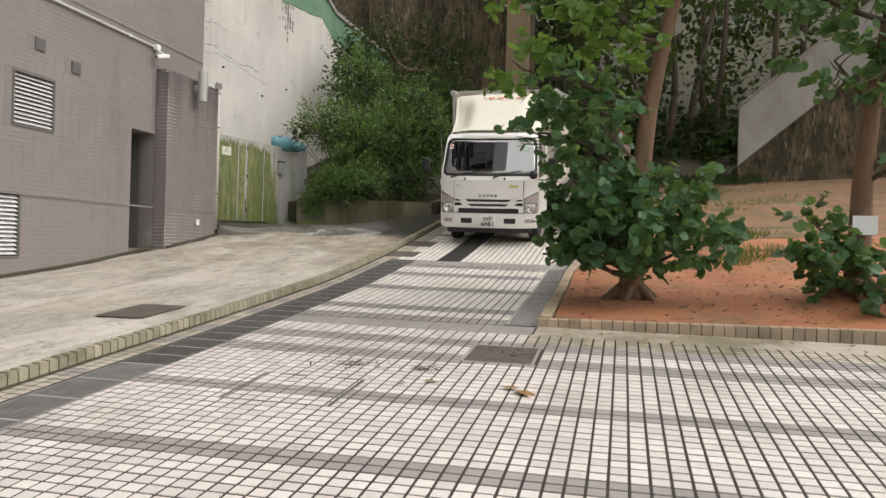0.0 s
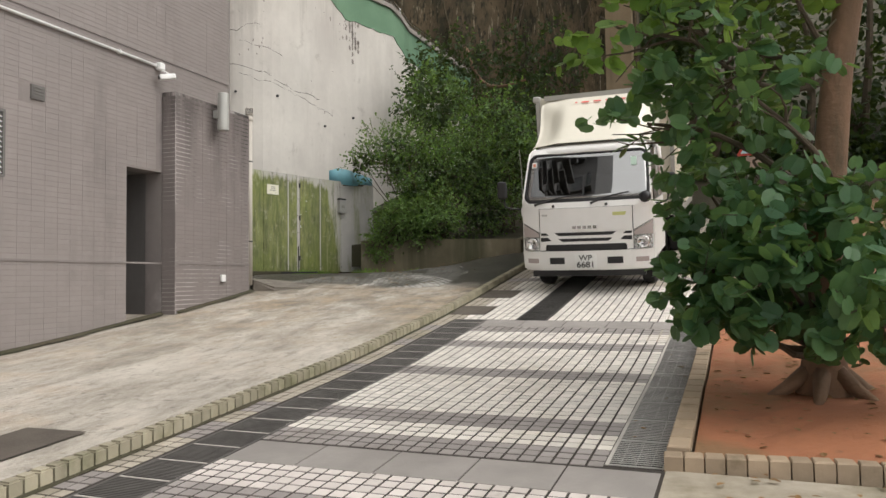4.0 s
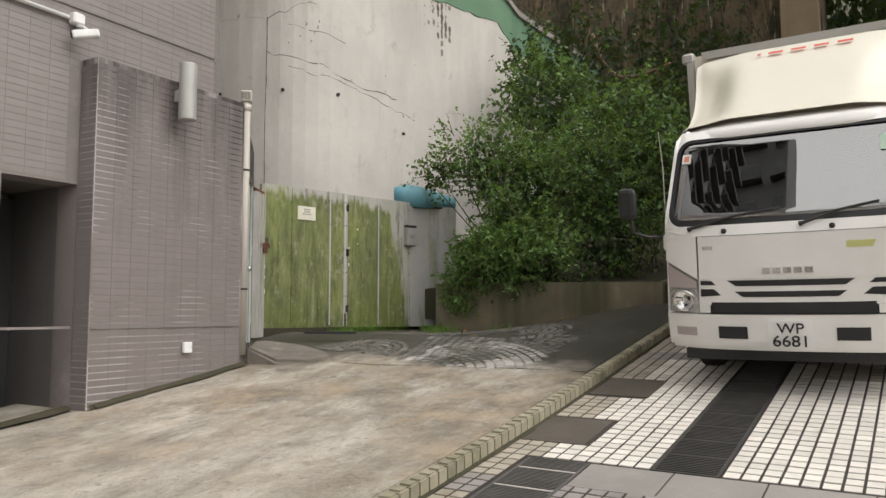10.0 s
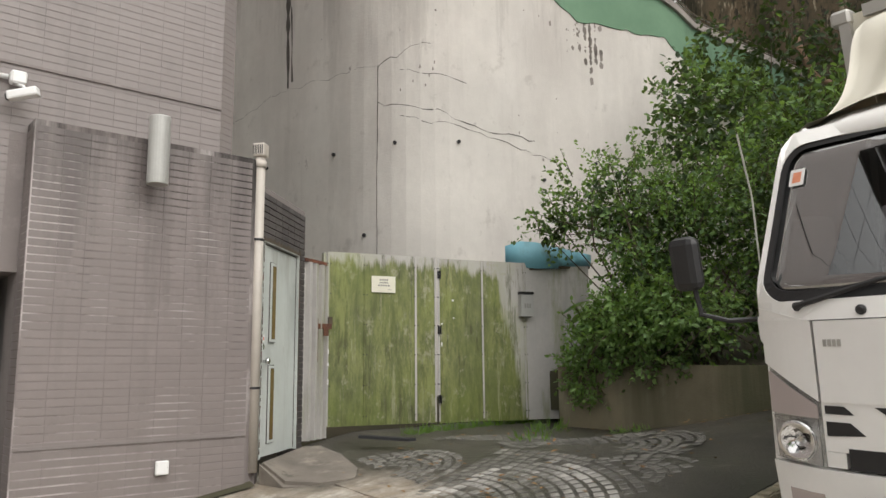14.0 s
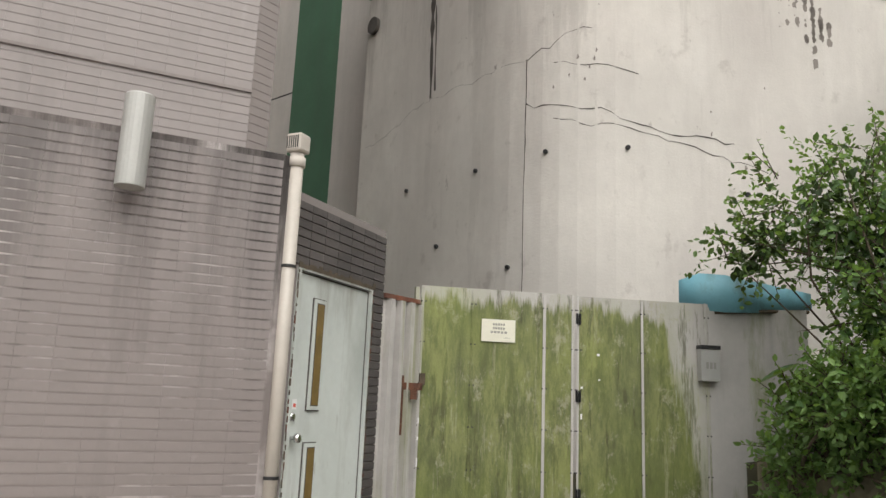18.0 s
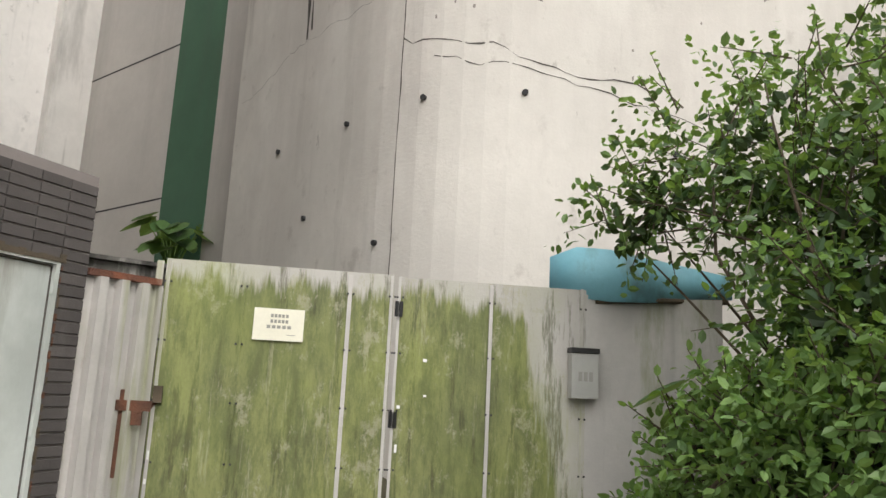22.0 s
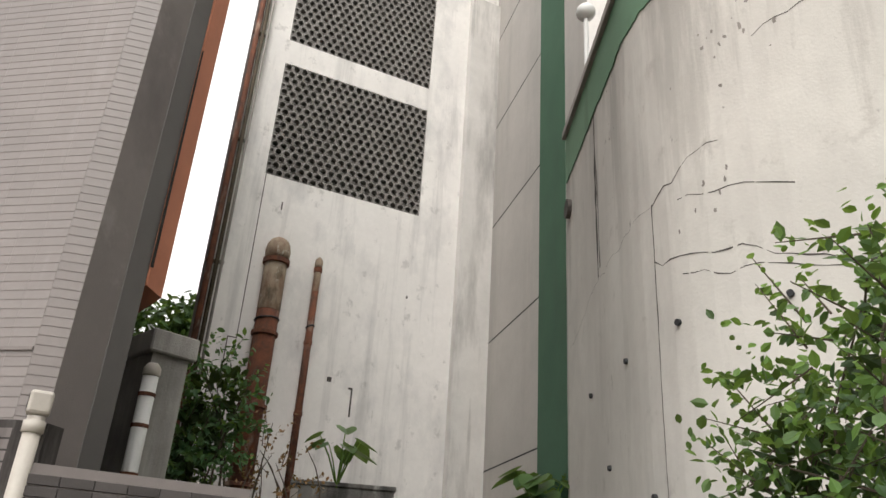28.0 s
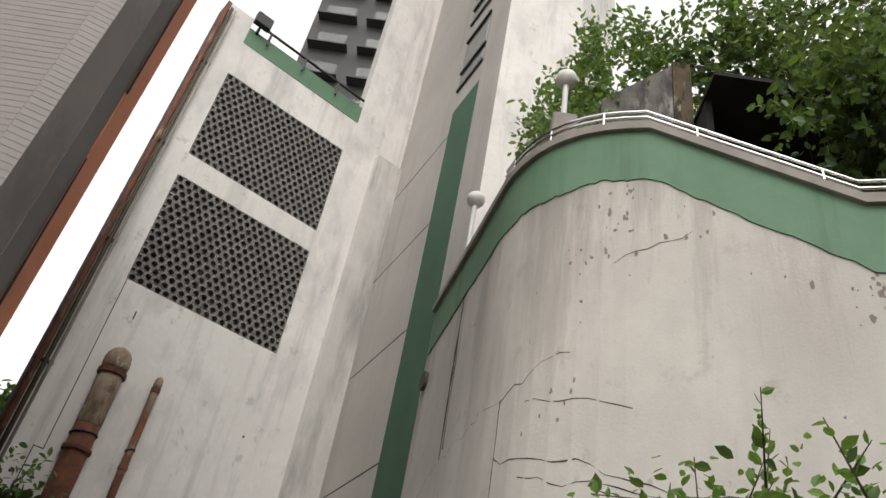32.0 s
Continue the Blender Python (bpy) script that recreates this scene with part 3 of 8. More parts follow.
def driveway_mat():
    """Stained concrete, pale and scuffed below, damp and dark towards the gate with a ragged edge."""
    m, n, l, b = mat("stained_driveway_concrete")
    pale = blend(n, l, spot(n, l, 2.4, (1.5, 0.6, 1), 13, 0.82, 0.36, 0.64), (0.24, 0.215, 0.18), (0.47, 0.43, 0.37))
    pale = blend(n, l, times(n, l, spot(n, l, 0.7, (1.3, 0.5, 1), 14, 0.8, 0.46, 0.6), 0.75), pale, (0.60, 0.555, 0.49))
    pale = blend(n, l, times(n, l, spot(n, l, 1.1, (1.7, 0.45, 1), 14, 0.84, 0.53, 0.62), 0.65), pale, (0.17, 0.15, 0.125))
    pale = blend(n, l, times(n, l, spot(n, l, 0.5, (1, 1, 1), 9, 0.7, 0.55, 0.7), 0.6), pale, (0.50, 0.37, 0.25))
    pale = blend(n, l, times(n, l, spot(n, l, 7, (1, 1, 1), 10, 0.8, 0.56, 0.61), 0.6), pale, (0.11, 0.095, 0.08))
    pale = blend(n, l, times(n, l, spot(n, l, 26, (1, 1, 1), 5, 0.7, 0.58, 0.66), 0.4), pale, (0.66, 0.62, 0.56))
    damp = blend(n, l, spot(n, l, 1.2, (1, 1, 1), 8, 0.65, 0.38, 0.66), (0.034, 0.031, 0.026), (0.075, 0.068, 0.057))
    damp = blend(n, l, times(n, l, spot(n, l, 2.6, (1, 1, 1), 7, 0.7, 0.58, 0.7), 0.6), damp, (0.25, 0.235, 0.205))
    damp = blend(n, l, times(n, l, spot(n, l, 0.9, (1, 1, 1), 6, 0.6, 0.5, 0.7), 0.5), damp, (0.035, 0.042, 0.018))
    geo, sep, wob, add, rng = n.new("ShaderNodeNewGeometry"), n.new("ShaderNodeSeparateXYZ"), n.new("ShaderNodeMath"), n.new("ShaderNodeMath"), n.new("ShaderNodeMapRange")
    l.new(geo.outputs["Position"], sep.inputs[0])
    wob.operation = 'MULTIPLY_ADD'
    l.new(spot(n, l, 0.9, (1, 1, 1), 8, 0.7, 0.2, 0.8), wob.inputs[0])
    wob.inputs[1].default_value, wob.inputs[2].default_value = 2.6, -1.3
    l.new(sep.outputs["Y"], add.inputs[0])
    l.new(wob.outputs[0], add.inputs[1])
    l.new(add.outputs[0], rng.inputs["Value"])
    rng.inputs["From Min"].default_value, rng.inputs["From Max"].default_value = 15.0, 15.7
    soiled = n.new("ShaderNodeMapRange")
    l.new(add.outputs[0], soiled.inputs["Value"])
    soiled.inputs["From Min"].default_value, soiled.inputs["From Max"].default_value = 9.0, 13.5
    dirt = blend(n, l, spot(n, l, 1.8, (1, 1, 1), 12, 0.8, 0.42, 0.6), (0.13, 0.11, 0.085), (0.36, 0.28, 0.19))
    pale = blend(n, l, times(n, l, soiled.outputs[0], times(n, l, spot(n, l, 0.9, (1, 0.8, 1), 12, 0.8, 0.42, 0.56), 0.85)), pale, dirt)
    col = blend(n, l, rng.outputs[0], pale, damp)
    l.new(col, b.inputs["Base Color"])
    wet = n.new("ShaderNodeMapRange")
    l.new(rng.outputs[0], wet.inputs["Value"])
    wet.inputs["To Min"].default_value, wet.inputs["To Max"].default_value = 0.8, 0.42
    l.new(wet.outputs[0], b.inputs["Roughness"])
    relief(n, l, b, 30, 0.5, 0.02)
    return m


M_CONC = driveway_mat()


# ---- ground ----
def sheet(name, xs, ys, height, material, thick=0.15, **tags):
    """A slab over a grid of x and y whose top follows height(x, y)."""
    nx, ny = len(xs), len(ys)
    verts = [(x, y, height(x, y)) for y in ys for x in xs]
    verts += [(x, y, z - thick) for x, y, z in verts]
    faces = [(j * nx + i, j * nx + i + 1, (j + 1) * nx + i + 1, (j + 1) * nx + i) for j in range(ny - 1) for i in range(nx - 1)]
    rim = [i for i in range(nx)] + [j * nx + nx - 1 for j in range(1, ny)] + [(ny - 1) * nx + i for i in range(nx - 2, -1, -1)] + [j * nx for j in range(ny - 2, 0, -1)]
    faces += [(rim[(k + 1) % len(rim)], rim[k], rim[k] + nx * ny, rim[(k + 1) % len(rim)] + nx * ny) for k in range(len(rim))]
    return raw(name, verts, faces, material, smooth=False, **tags)


def rolling(x, y):
    """The natural ground: it rises into a wooded slope at the back."""
    z = gz(y) - 0.35
    z += 0.45 * max(0, y - 31) + 0.05 * max(0, x - 6) * min(1, max(0, (y - 8) / 10))
    if x < -10:
        z += min(2.2, 0.6 * (-10 - x)) * min(1, max(0, (y - 9) / 4)) * min(1, max(0, (24 - y) / 2))
    return z + 0.12 * noise.noise(Vector((x * 0.3, y * 0.3, 0)))


XS = [-400, -200, -90, -60, -45] + [-36 + 2 * i for i in range(36)] + [45, 60, 90, 200, 400]
YS = [-400, -200, -90, -60, -40, -30, -24, -18] + [-14 + 2 * i for i in range(36)] + [64, 80, 120, 200, 400]
sheet("ground", XS, YS, lambda x, y: min(rolling(x, y), 26), M_EARTH, 0.3, kind="structure", category="ground", label="dark leaf-strewn earth of the slope")


def soil(x, y):
    lift = min(1, max(0, (y - 8.1) / 1.5))
    return gz(y) + 0.04 + lift * (0.04 + 0.05 * max(0, x)) + 0.05 * noise.noise(Vector((x * 0.9, y * 0.9, 3))) + 0.02 * noise.noise(Vector((x * 4, y * 4, 5)))


BX = [-0.42 + 0.2 * i for i in range(60)] + [12 + i for i in range(8)]
BY = [8.3 + 0.2 * i for i in range(37)]
VY = [15.56 + 0.3 * i for i in range(20)] + [22.2 + i for i in range(12)]
sheet("soil_bed", BX, BY, lambda x, y: soil(x + 0.035 * (y - 8), y), M_SOIL, 0.3, kind="structure", category="soil", label="bare red soil bed with scattered dead leaves")
sheet("verge", BX, VY, lambda x, y: soil(x + 0.035 * (y - 8), y), M_VERGE, 0.3, kind="structure", category="verge", label="brown verge strewn with dead leaves and weeds")
for name in ("soil_bed", "verge"):
    for v in bpy.data.objects[name].data.vertices:
        v.co.x += 0.035 * (v.co.y - 8) + 0.064 * max(0, v.co.y - 12)
        if v.co.y < 8.4:
            v.co.y = 8.22 + 0.06 * v.co.x

FX = [-9.0 + 0.245 * i for i in range(21)]
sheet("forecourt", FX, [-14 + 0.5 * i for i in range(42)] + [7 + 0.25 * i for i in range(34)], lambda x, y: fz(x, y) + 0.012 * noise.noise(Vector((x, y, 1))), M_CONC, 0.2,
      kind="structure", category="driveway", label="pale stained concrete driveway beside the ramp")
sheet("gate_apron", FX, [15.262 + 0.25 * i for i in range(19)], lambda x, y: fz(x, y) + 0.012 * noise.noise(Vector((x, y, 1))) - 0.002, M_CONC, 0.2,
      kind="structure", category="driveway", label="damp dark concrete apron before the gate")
for name in ("forecourt", "gate_apron"):
    for v in bpy.data.objects[name].data.vertices:
        w = min(1, max(0, (v.co.x + 7.8) / 3.7))
        v.co.x += w * 0.035 * (v.co.y - 8)
        if name == "gate_apron" and v.co.y < 15.3:
            v.co.y += 0.1 * math.sin(v.co.x * 2.3)

bedv, bedf = [], []
for k, (u0, u1, v0, v1) in enumerate(((-3.98, 14.0, -16, 7.95), (-3.98, -0.55, 7.95, 12.0), (-3.98, 0.9, 12.0, 34.5))):
    us, vs = np.linspace(u0, u1, 6), np.linspace(v0, v1, 120)
    o = len(bedv)
    bedv += [rp(u, v, -0.0026) for v in vs for u in us]
    bedf += [(o + j * 6 + i, o + j * 6 + i + 1, o + (j + 1) * 6 + i + 1, o + (j + 1) * 6 + i) for j in range(len(vs) - 1) for i in range(5)]
road = raw("road", bedv, bedf, M_JOINT, kind="structure", category="ramp", label="sloping ramp paved in pale and grey square tiles")


# ---- walls ----
def holed(bm, m, length, z0, z1, thick, holes):
    """A wall along local x with openings (x0, x1, za, zb); its face is local y = 0 and it goes back to y = thick."""
    xs = sorted({0, length, *[h[0] for h in holes], *[h[1] for h in holes]})
    zs = sorted({z0, z1, *[h[2] for h in holes], *[h[3] for h in holes]})
    for xa, xb in zip(xs, xs[1:]):
        for za, zb in zip(zs, zs[1:]):
            if za >= z1 or zb > z1 or xb > length or any(h[0] <= xa and xb <= h[1] and h[2] <= za and zb <= h[3] for h in holes):
                continue
            box(bm, xa, xb, 0, thick, za, zb, m)
    return bm


TOP = 17.0
MAIN = pose(-8.112, -14, 0, 0, 0, 90)          # local x = along y from -14, local y = into the building
OPEN = [(26.2, 26.93, -1.0, 3.47), (23.36, 24.22, 3.07, 3.87), (22.6, 23.57, 1.18, 2.12)]
wall_bm = holed(bmesh.new(), MAIN, 28.6, -1.0, 8.5, 0.3, OPEN)
box(wall_bm, 22.7, 28.6, 0, 0.3, 8.5, TOP, MAIN)
wall_main = obj("wall_main", wall_bm, M_GROUT, kind="structure", category="wall",
                label="tall mauve-grey tiled side wall of the building")
body = bmesh.new()
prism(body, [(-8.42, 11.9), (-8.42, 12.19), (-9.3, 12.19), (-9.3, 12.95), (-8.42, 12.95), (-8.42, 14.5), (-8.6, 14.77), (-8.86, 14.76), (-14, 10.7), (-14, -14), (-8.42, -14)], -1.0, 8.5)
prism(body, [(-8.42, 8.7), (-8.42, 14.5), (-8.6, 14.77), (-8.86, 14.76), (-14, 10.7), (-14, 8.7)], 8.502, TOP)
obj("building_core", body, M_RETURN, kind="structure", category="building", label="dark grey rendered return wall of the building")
chamfer = bmesh.new()
prism(chamfer, [(-8.112, 14.6), (-8.195, 14.765), (-8.6, 14.765), (-8.41, 14.55)], 1.2, TOP)
obj("wall_chamfer", chamfer, M_GROUT, kind="structure", category="wall", label="tiled chamfered corner of the grey building")
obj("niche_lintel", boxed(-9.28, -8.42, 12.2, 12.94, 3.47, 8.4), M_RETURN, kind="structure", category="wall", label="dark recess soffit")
setback = bmesh.new()
for j in range(7):
    for i in range(12):
        box(setback, -9.5, -9.3, 8.66 - (i + 1) * 1.2, 8.64 - i * 1.2, 8.5 + j * 0.9, 9.38 + j * 0.9)
box(setback, -13.9, -9.45, -14, 8.68, 8.502, 14.9)
obj("setback_storey", setback, plain("curtain_glass", (0.07, 0.075, 0.08), 0.06, 0, 1.0), kind="structure", category="building", label="glazed set-back storey above the grey wall")
annex = bmesh.new()
prism(annex, [(-8.10, 12.93), (-7.862, 12.93), (-7.862, 14.84), (-7.95, 14.985), (-8.10, 14.985)], 0.9, 4.69)
wall_annex = obj("wall_annex", annex, M_GROUT_BAY, kind="structure", category="wall", label="mauve-grey tiled projecting wall bay with dark stains")
fin = bmesh.new()
prism(fin, [(-8.87, 14.772), (-9.14, 14.74), (-9.5, 14.3), (-8.9, 14.3)], 5.95, TOP + 2)
obj("wall_orange", fin, M_ORANGE, kind="structure", category="wall", label="orange rendered fin at the building's corner")


def ribbon(bm, pts, z0, z1, thick, back=0.0):
    """A wall that follows plan points; its face is on the right hand of the way, thick metres deep to the left; back shifts the face."""
    n = len(pts)
    z0 = z0 if isinstance(z0, (list, tuple)) else [z0] * n
    z1 = z1 if isinstance(z1, (list, tuple)) else [z1] * n
    rows = []
    for i, p in enumerate(pts):
        a, b = Vector(pts[max(i - 1, 0)]), Vector(pts[min(i + 1, n - 1)])
        way = (b - a).normalized()
        left = Vector((-way.y, way.x))
        f, k = Vector(p) + left * back, Vector(p) + left * (back + thick)
        rows.append([bm.verts.new((*f, z0[i])), bm.verts.new((*f, z1[i])), bm.verts.new((*k, z1[i])), bm.verts.new((*k, z0[i]))])
    for a, b in zip(rows, rows[1:]):
        for j in range(4):
            bm.faces.new((a[j], b[j], b[(j + 1) % 4], a[(j + 1) % 4]))
    bm.faces.new(rows[0])
    bm.faces.new(rows[-1][::-1])
    bmesh.ops.recalc_face_normals(bm, faces=bm.faces)
    return bm


def curve_wall():
    """Plan points of the rounded retaining wall, from its far left end round the corner and up along the slope."""
    pts = [(-15.25 + 0.44 * i, 17.71 + 0.106 * i) for i in range(9)]
    for a, b, c in (((-11.75, 18.55), (-10.62, 18.85), (-10.32, 19.85)),):
        for k in range(9):
            t = k / 8
            pts.append(tuple((1 - t) ** 2 * a[i] + 2 * t * (1 - t) * b[i] + t * t * c[i] for i in range(2)))
    pts += [(-10.32 + 0.294 * d, 19.85 + d) for d in (0.25, 0.8, 1.4, 2.0, 2.3, 3.2, 4.1, 4.5, 4.9, 6.0, 7.5, 9.5)]
    return pts


CW = curve_wall()


def coping(x, y):
    """Height of the retaining wall's top edge along its run."""
    return float(np.interp(y, [17, 20.1, 22.15, 24.1, 24.8, 29], [11.24, 11.12, 9.82, 9.80, 9.3, 8.5]))


TOPS = [coping(*p) for p in CW]
retaining_wall = obj("retaining_wall", ribbon(bmesh.new(), CW, 1.2, [z - 0.02 for z in TOPS], 0.4), M_PLASTER, kind="structure", category="wall",
                     label="tall rounded white retaining wall, stained and cracked")
random.seed(4)
FINE = [tuple(a[i] + (b[i] - a[i]) * k / 6 for i in range(2)) for a, b in zip(CW, CW[1:]) for k in range(6)] + [CW[-1]]
FTOP = [ta + (tb - ta) * k / 6 for ta, tb in zip(TOPS, TOPS[1:]) for k in range(6)] + [TOPS[-1]]
BAND = [float(np.interp(p[1], [18.3, 18.75, 19.85, 20.1, 22.1, 24.1, 24.7, 29], [10.36, 10.33, 10.36, 10.35, 9.0, 9.02, 8.45, 7.7])) - 0.05 * noise.noise(Vector((3 * p[0], 3 * p[1], 0))) - 0.035 * random.random() for p in FINE]
obj("green_band", ribbon(bmesh.new(), FINE, BAND, FTOP, 0.02, -0.018), M_GREEN, retaining_wall, label="faded green painted parapet band")
obj("coping", ribbon(bmesh.new(), CW, TOPS, [z + 0.13 for z in TOPS], 0.55, -0.08), M_CAP, retaining_wall, label="weathered concrete coping")
sheet("terrace", [-15, -14, -13, -12, -11.2], [18.9, 20, 22], lambda x, y: 9.9, M_TERRACE, 0.2, kind="structure", category="terrace", label="concrete terrace behind the parapet")

low = bmesh.new()
LOW = [(-7.75, 19.05), (-6.9, 18.93), (-5.6, 18.98), (-4.15, 19.25), (-3.86, 20.0), (-3.72, 24.0), (-3.4, 30.0)]
ribbon(low, LOW, [1.5] * 7, [2.70, 2.70, 2.68, 2.66, 2.85, 3.4, 4.4], 0.18)
obj("planter_wall", low, M_LOWWALL, kind="structure", category="low wall", label="low mossy concrete planter wall under the shrubs")
sheet("planter_soil", [-9.6 + 0.7 * i for i in range(9)], [19.3 + 0.7 * i for i in range(18)], lambda x, y: max(2.5, gz(y) + 0.35 + 0.6 * max(0, y - 21) * 0.45), M_EARTH, 0.5,
      kind="structure", category="soil", label="shaded earth bank planted with shrubs")

ROCK = bmesh.new()
rng = random.Random(8)
cols, rws = 36, 22
grid = []
for j in range(rws + 1):
    for i in range(cols + 1):
        x, z = -11.5 + i * 9.0 / cols, 2.5 + j * 18.0 / rws
        y = 28 + 0.35 * noise.noise(Vector((x * 0.9, z * 0.35, 2))) + 0.2 * noise.noise(Vector((x * 3, z * 0.5, 7))) + 0.12 * (z - 6) / 6
        grid.append(ROCK.verts.new((x, y, z)))
for j in range(rws):
    for i in range(cols):
        a = j * (cols + 1) + i
        ROCK.faces.new((grid[a], grid[a + 1], grid[a + cols + 2], grid[a + cols + 1]))
rim = bmesh.ops.extrude_face_region(ROCK, geom=list(ROCK.faces))
bmesh.ops.translate(ROCK, vec=(0, 2.0, 0), verts=[v for v in rim["geom"] if isinstance(v, bmesh.types.BMVert)])
bmesh.ops.recalc_face_normals(ROCK, faces=ROCK.faces)
obj("rock_face", ROCK, M_ROCK, kind="structure", category="rock wall", label="brown rock face streaked with hanging roots", smooth=True)
butt = bmesh.new()
prism(butt, [(-3.35, 27.6), (-2.55, 27.55), (-2.5, 30), (-3.4, 30)], 2.5, 17)
obj("buttress", butt, surface("tan_buttress_render", (0.34, 0.26, 0.17), (0.26, 0.20, 0.13), 1, 0.9, stains=[((0.10, 0.08, 0.05), 1.5, UP, 0.52, 0.7, 0.7)]), kind="structure",
    category="wall", label="tan rendered buttress beside the rock face")

# ---- tower and buildings behind the gate ----
TA, TB = (-17.30, 10.31), (-21.3, 15.5)
TM = along(TA, TB)                              # faces the gate; local x runs from the left edge to the far right corner
TL = span(TA, TB)


def tx(p):
    return span(TA, p)


gx0, gx1 = tx((-17.75, 10.88)), tx((-20.08, 13.92))
tower_wall = holed(bmesh.new(), TM, TL, 3.0, 20.55, 0.35, [(gx0, gx1, 12.4, 15.5), (gx0, gx1, 16.2, 19.25)])
box(tower_wall, tx((-20.2, 14.06)), TL, 0, 0.35, 20.55, 34, TM)
box(tower_wall, 0, tx((-17.75, 10.88)), 0, 0.35, 20.55, 21.6, TM)
tower = obj("tower", tower_wall, M_TOWER, kind="structure", category="building", label="white rendered stair tower with pierced screens")
part("green_parapet", boxed(tx((-17.75, 10.88)), tx((-20.2, 14.06)), -0.012, 0.33, 20.55, 21.2, TM), M_GREEN, tower, "faded green parapet under the opening")
M_PILASTER = surface("weathered_pilaster_render", (0.70, 0.675, 0.64), (0.58, 0.56, 0.53), 0.8, 0.9, stains=[((0.26, 0.25, 0.235), 1.2, (1, 1, 0.2), 0.48, 0.68, 0.7), ((0.14, 0.13, 0.115), 3, UP, 0.6, 0.75, 0.6)])
part("pilaster", boxed(tx((-20.73, 14.77)), TL - 0.02, -0.22, -0.002, 3.0, 19.75, TM), M_PILASTER, tower, "weathered pilaster at the tower's edge")
# Wall added behind the holes; its dark colour stands for an unlit void.
part("dark_core", boxed(0.3, TL - 0.4, 0.9, 1.2, 3.0, 20.4, TM), M_OLD, tower, "dark wall standing for the unlit void behind the screens")
part("side_wall", boxed(-0.12, -0.003, -0.02, 0.6, 3.0, 21.6, TM), surface("brown_side_render", (0.20, 0.15, 0.135), (0.14, 0.11, 0.10), 1, 0.9,
     stains=[((0.06, 0.05, 0.045), 1.2, UP, 0.5, 0.7, 0.7)]), tower, "brown stained side of the tower")


def pierced(x0, x1, z0, z1, nx, nz):
    """A screen of blocks with round holes."""
    verts, faces = [], []
    w, h = (x1 - x0) / nx, (z1 - z0) / nz
    for j in range(nz):
        shift = 0.5 * w * (j % 2)
        for i in range(nx + (j % 2)):
            xa, xb = max(x0, x0 + i * w - shift), min(x1, x0 + (i + 1) * w - shift)
            za, zb = z0 + j * h, z0 + (j + 1) * h
            cx, cz, r = (xa + xb) / 2, (za + zb) / 2, 0.39 * min(h, xb - xa)
            k = len(verts)
            edge = [(xa, cz), (xa, za), (cx, za), (xb, za), (xb, cz), (xb, zb), (cx, zb), (xa, zb)]
            ring = [(cx - r * math.cos(a), cz - r * math.sin(a)) for a in [q * math.pi / 4 for q in range(8)]]
            verts += [(x, 0.02, z) for x, z in edge] + [(x, 0.0, z) for x, z in ring] + [(x, 0.14, z) for x, z in ring]
            for q in range(8):
                p = (q + 1) % 8
                faces += [(k + q, k + p, k + 8 + p, k + 8 + q), (k + 8 + q, k + 8 + p, k + 16 + p, k + 16 + q)]
    return [TM @ Vector(v) for v in verts], faces


for za, zb in ((12.4, 15.5), (16.2, 19.25)):
    v, f = pierced(gx0, gx1, za, zb, 19, 17)
    raw("pierced_screen", v, f, surface("grey_screen_block", (0.25, 0.235, 0.22), (0.17, 0.16, 0.15), 3, 0.9) if za < 13 else bpy.data.materials["grey_screen_block"], tower,
        "grey block screen pierced with round holes", kind="stuff")
PA, PB, PC, PD = (-21.3, 15.5), (-18.13, 17.03), (-16.88, 17.62), (-15.81, 18.11)
panel = obj("back_block", ribbon(bmesh.new(), [PA, PB, PC, PD], 3.0, 36, 0.4), M_PANEL, kind="structure", category="building", label="tall beige-grey rendered block")
part("green_strip", ribbon(bmesh.new(), [PB, PC], 3.0, 19.4, 0.02, -0.015), M_GREEN_DARK, panel, "dark green painted vertical strip")
part("white_end", ribbon(bmesh.new(), [PD, (-16.25, 20.05), (-19, 21.5)], 3.0, 36, 0.3), M_TOWER, panel, "white rendered end wall")
for k in range(5):
    w = part("window", ribbon(bmesh.new(), [PB, PC], 20.2 + k * 3, 22.4 + k * 3, 0.02, -0.012), glass("window_glass", (0.3, 0.36, 0.36)) if k == 0 else bpy.data.materials["window_glass"], panel, "dark strip window")
    for z in (20.2, 20.95, 22.35):
        part("window_frame", ribbon(bmesh.new(), [PB, PC], z + k * 3, z + k * 3 + 0.09, 0.08, -0.06), M_BLACK, w)

for z in (6.5, 9.45, 12.5, 15.5, 18.5):
    part("joint_line", ribbon(bmesh.new(), [PA, PB], z, z + 0.03, 0.01, -0.004), M_SEAT, panel, "dark storey joint")
for z, m, nm in ((9.5, M_SEAT, "dark movement joint"), (5.2, M_GROUT, "pale tile course"), (2.1, M_GROUT, "pale tile course")):
    part("course", boxed(-8.105, -8.094, 7.4, 12.9 if z < 4 else 14.6, z - 0.012, z + 0.012), m, wall_main, nm)
part("course", boxed(-7.86, -7.846, 12.94, 14.83, 2.088, 2.112), M_GROUT, wall_annex, "pale tile course")
step = bmesh.new()
prism(step, [(-7.86, 14.98), (-7.45, 15.0), (-7.15, 15.2), (-7.02, 15.5), (-7.3, 15.72), (-7.9, 15.9), (-8.6, 16.1), (-8.6, 15.85)], 1.4, [1.85, 1.69, 1.70, 1.73, 1.78, 1.84, 1.87, 1.87])
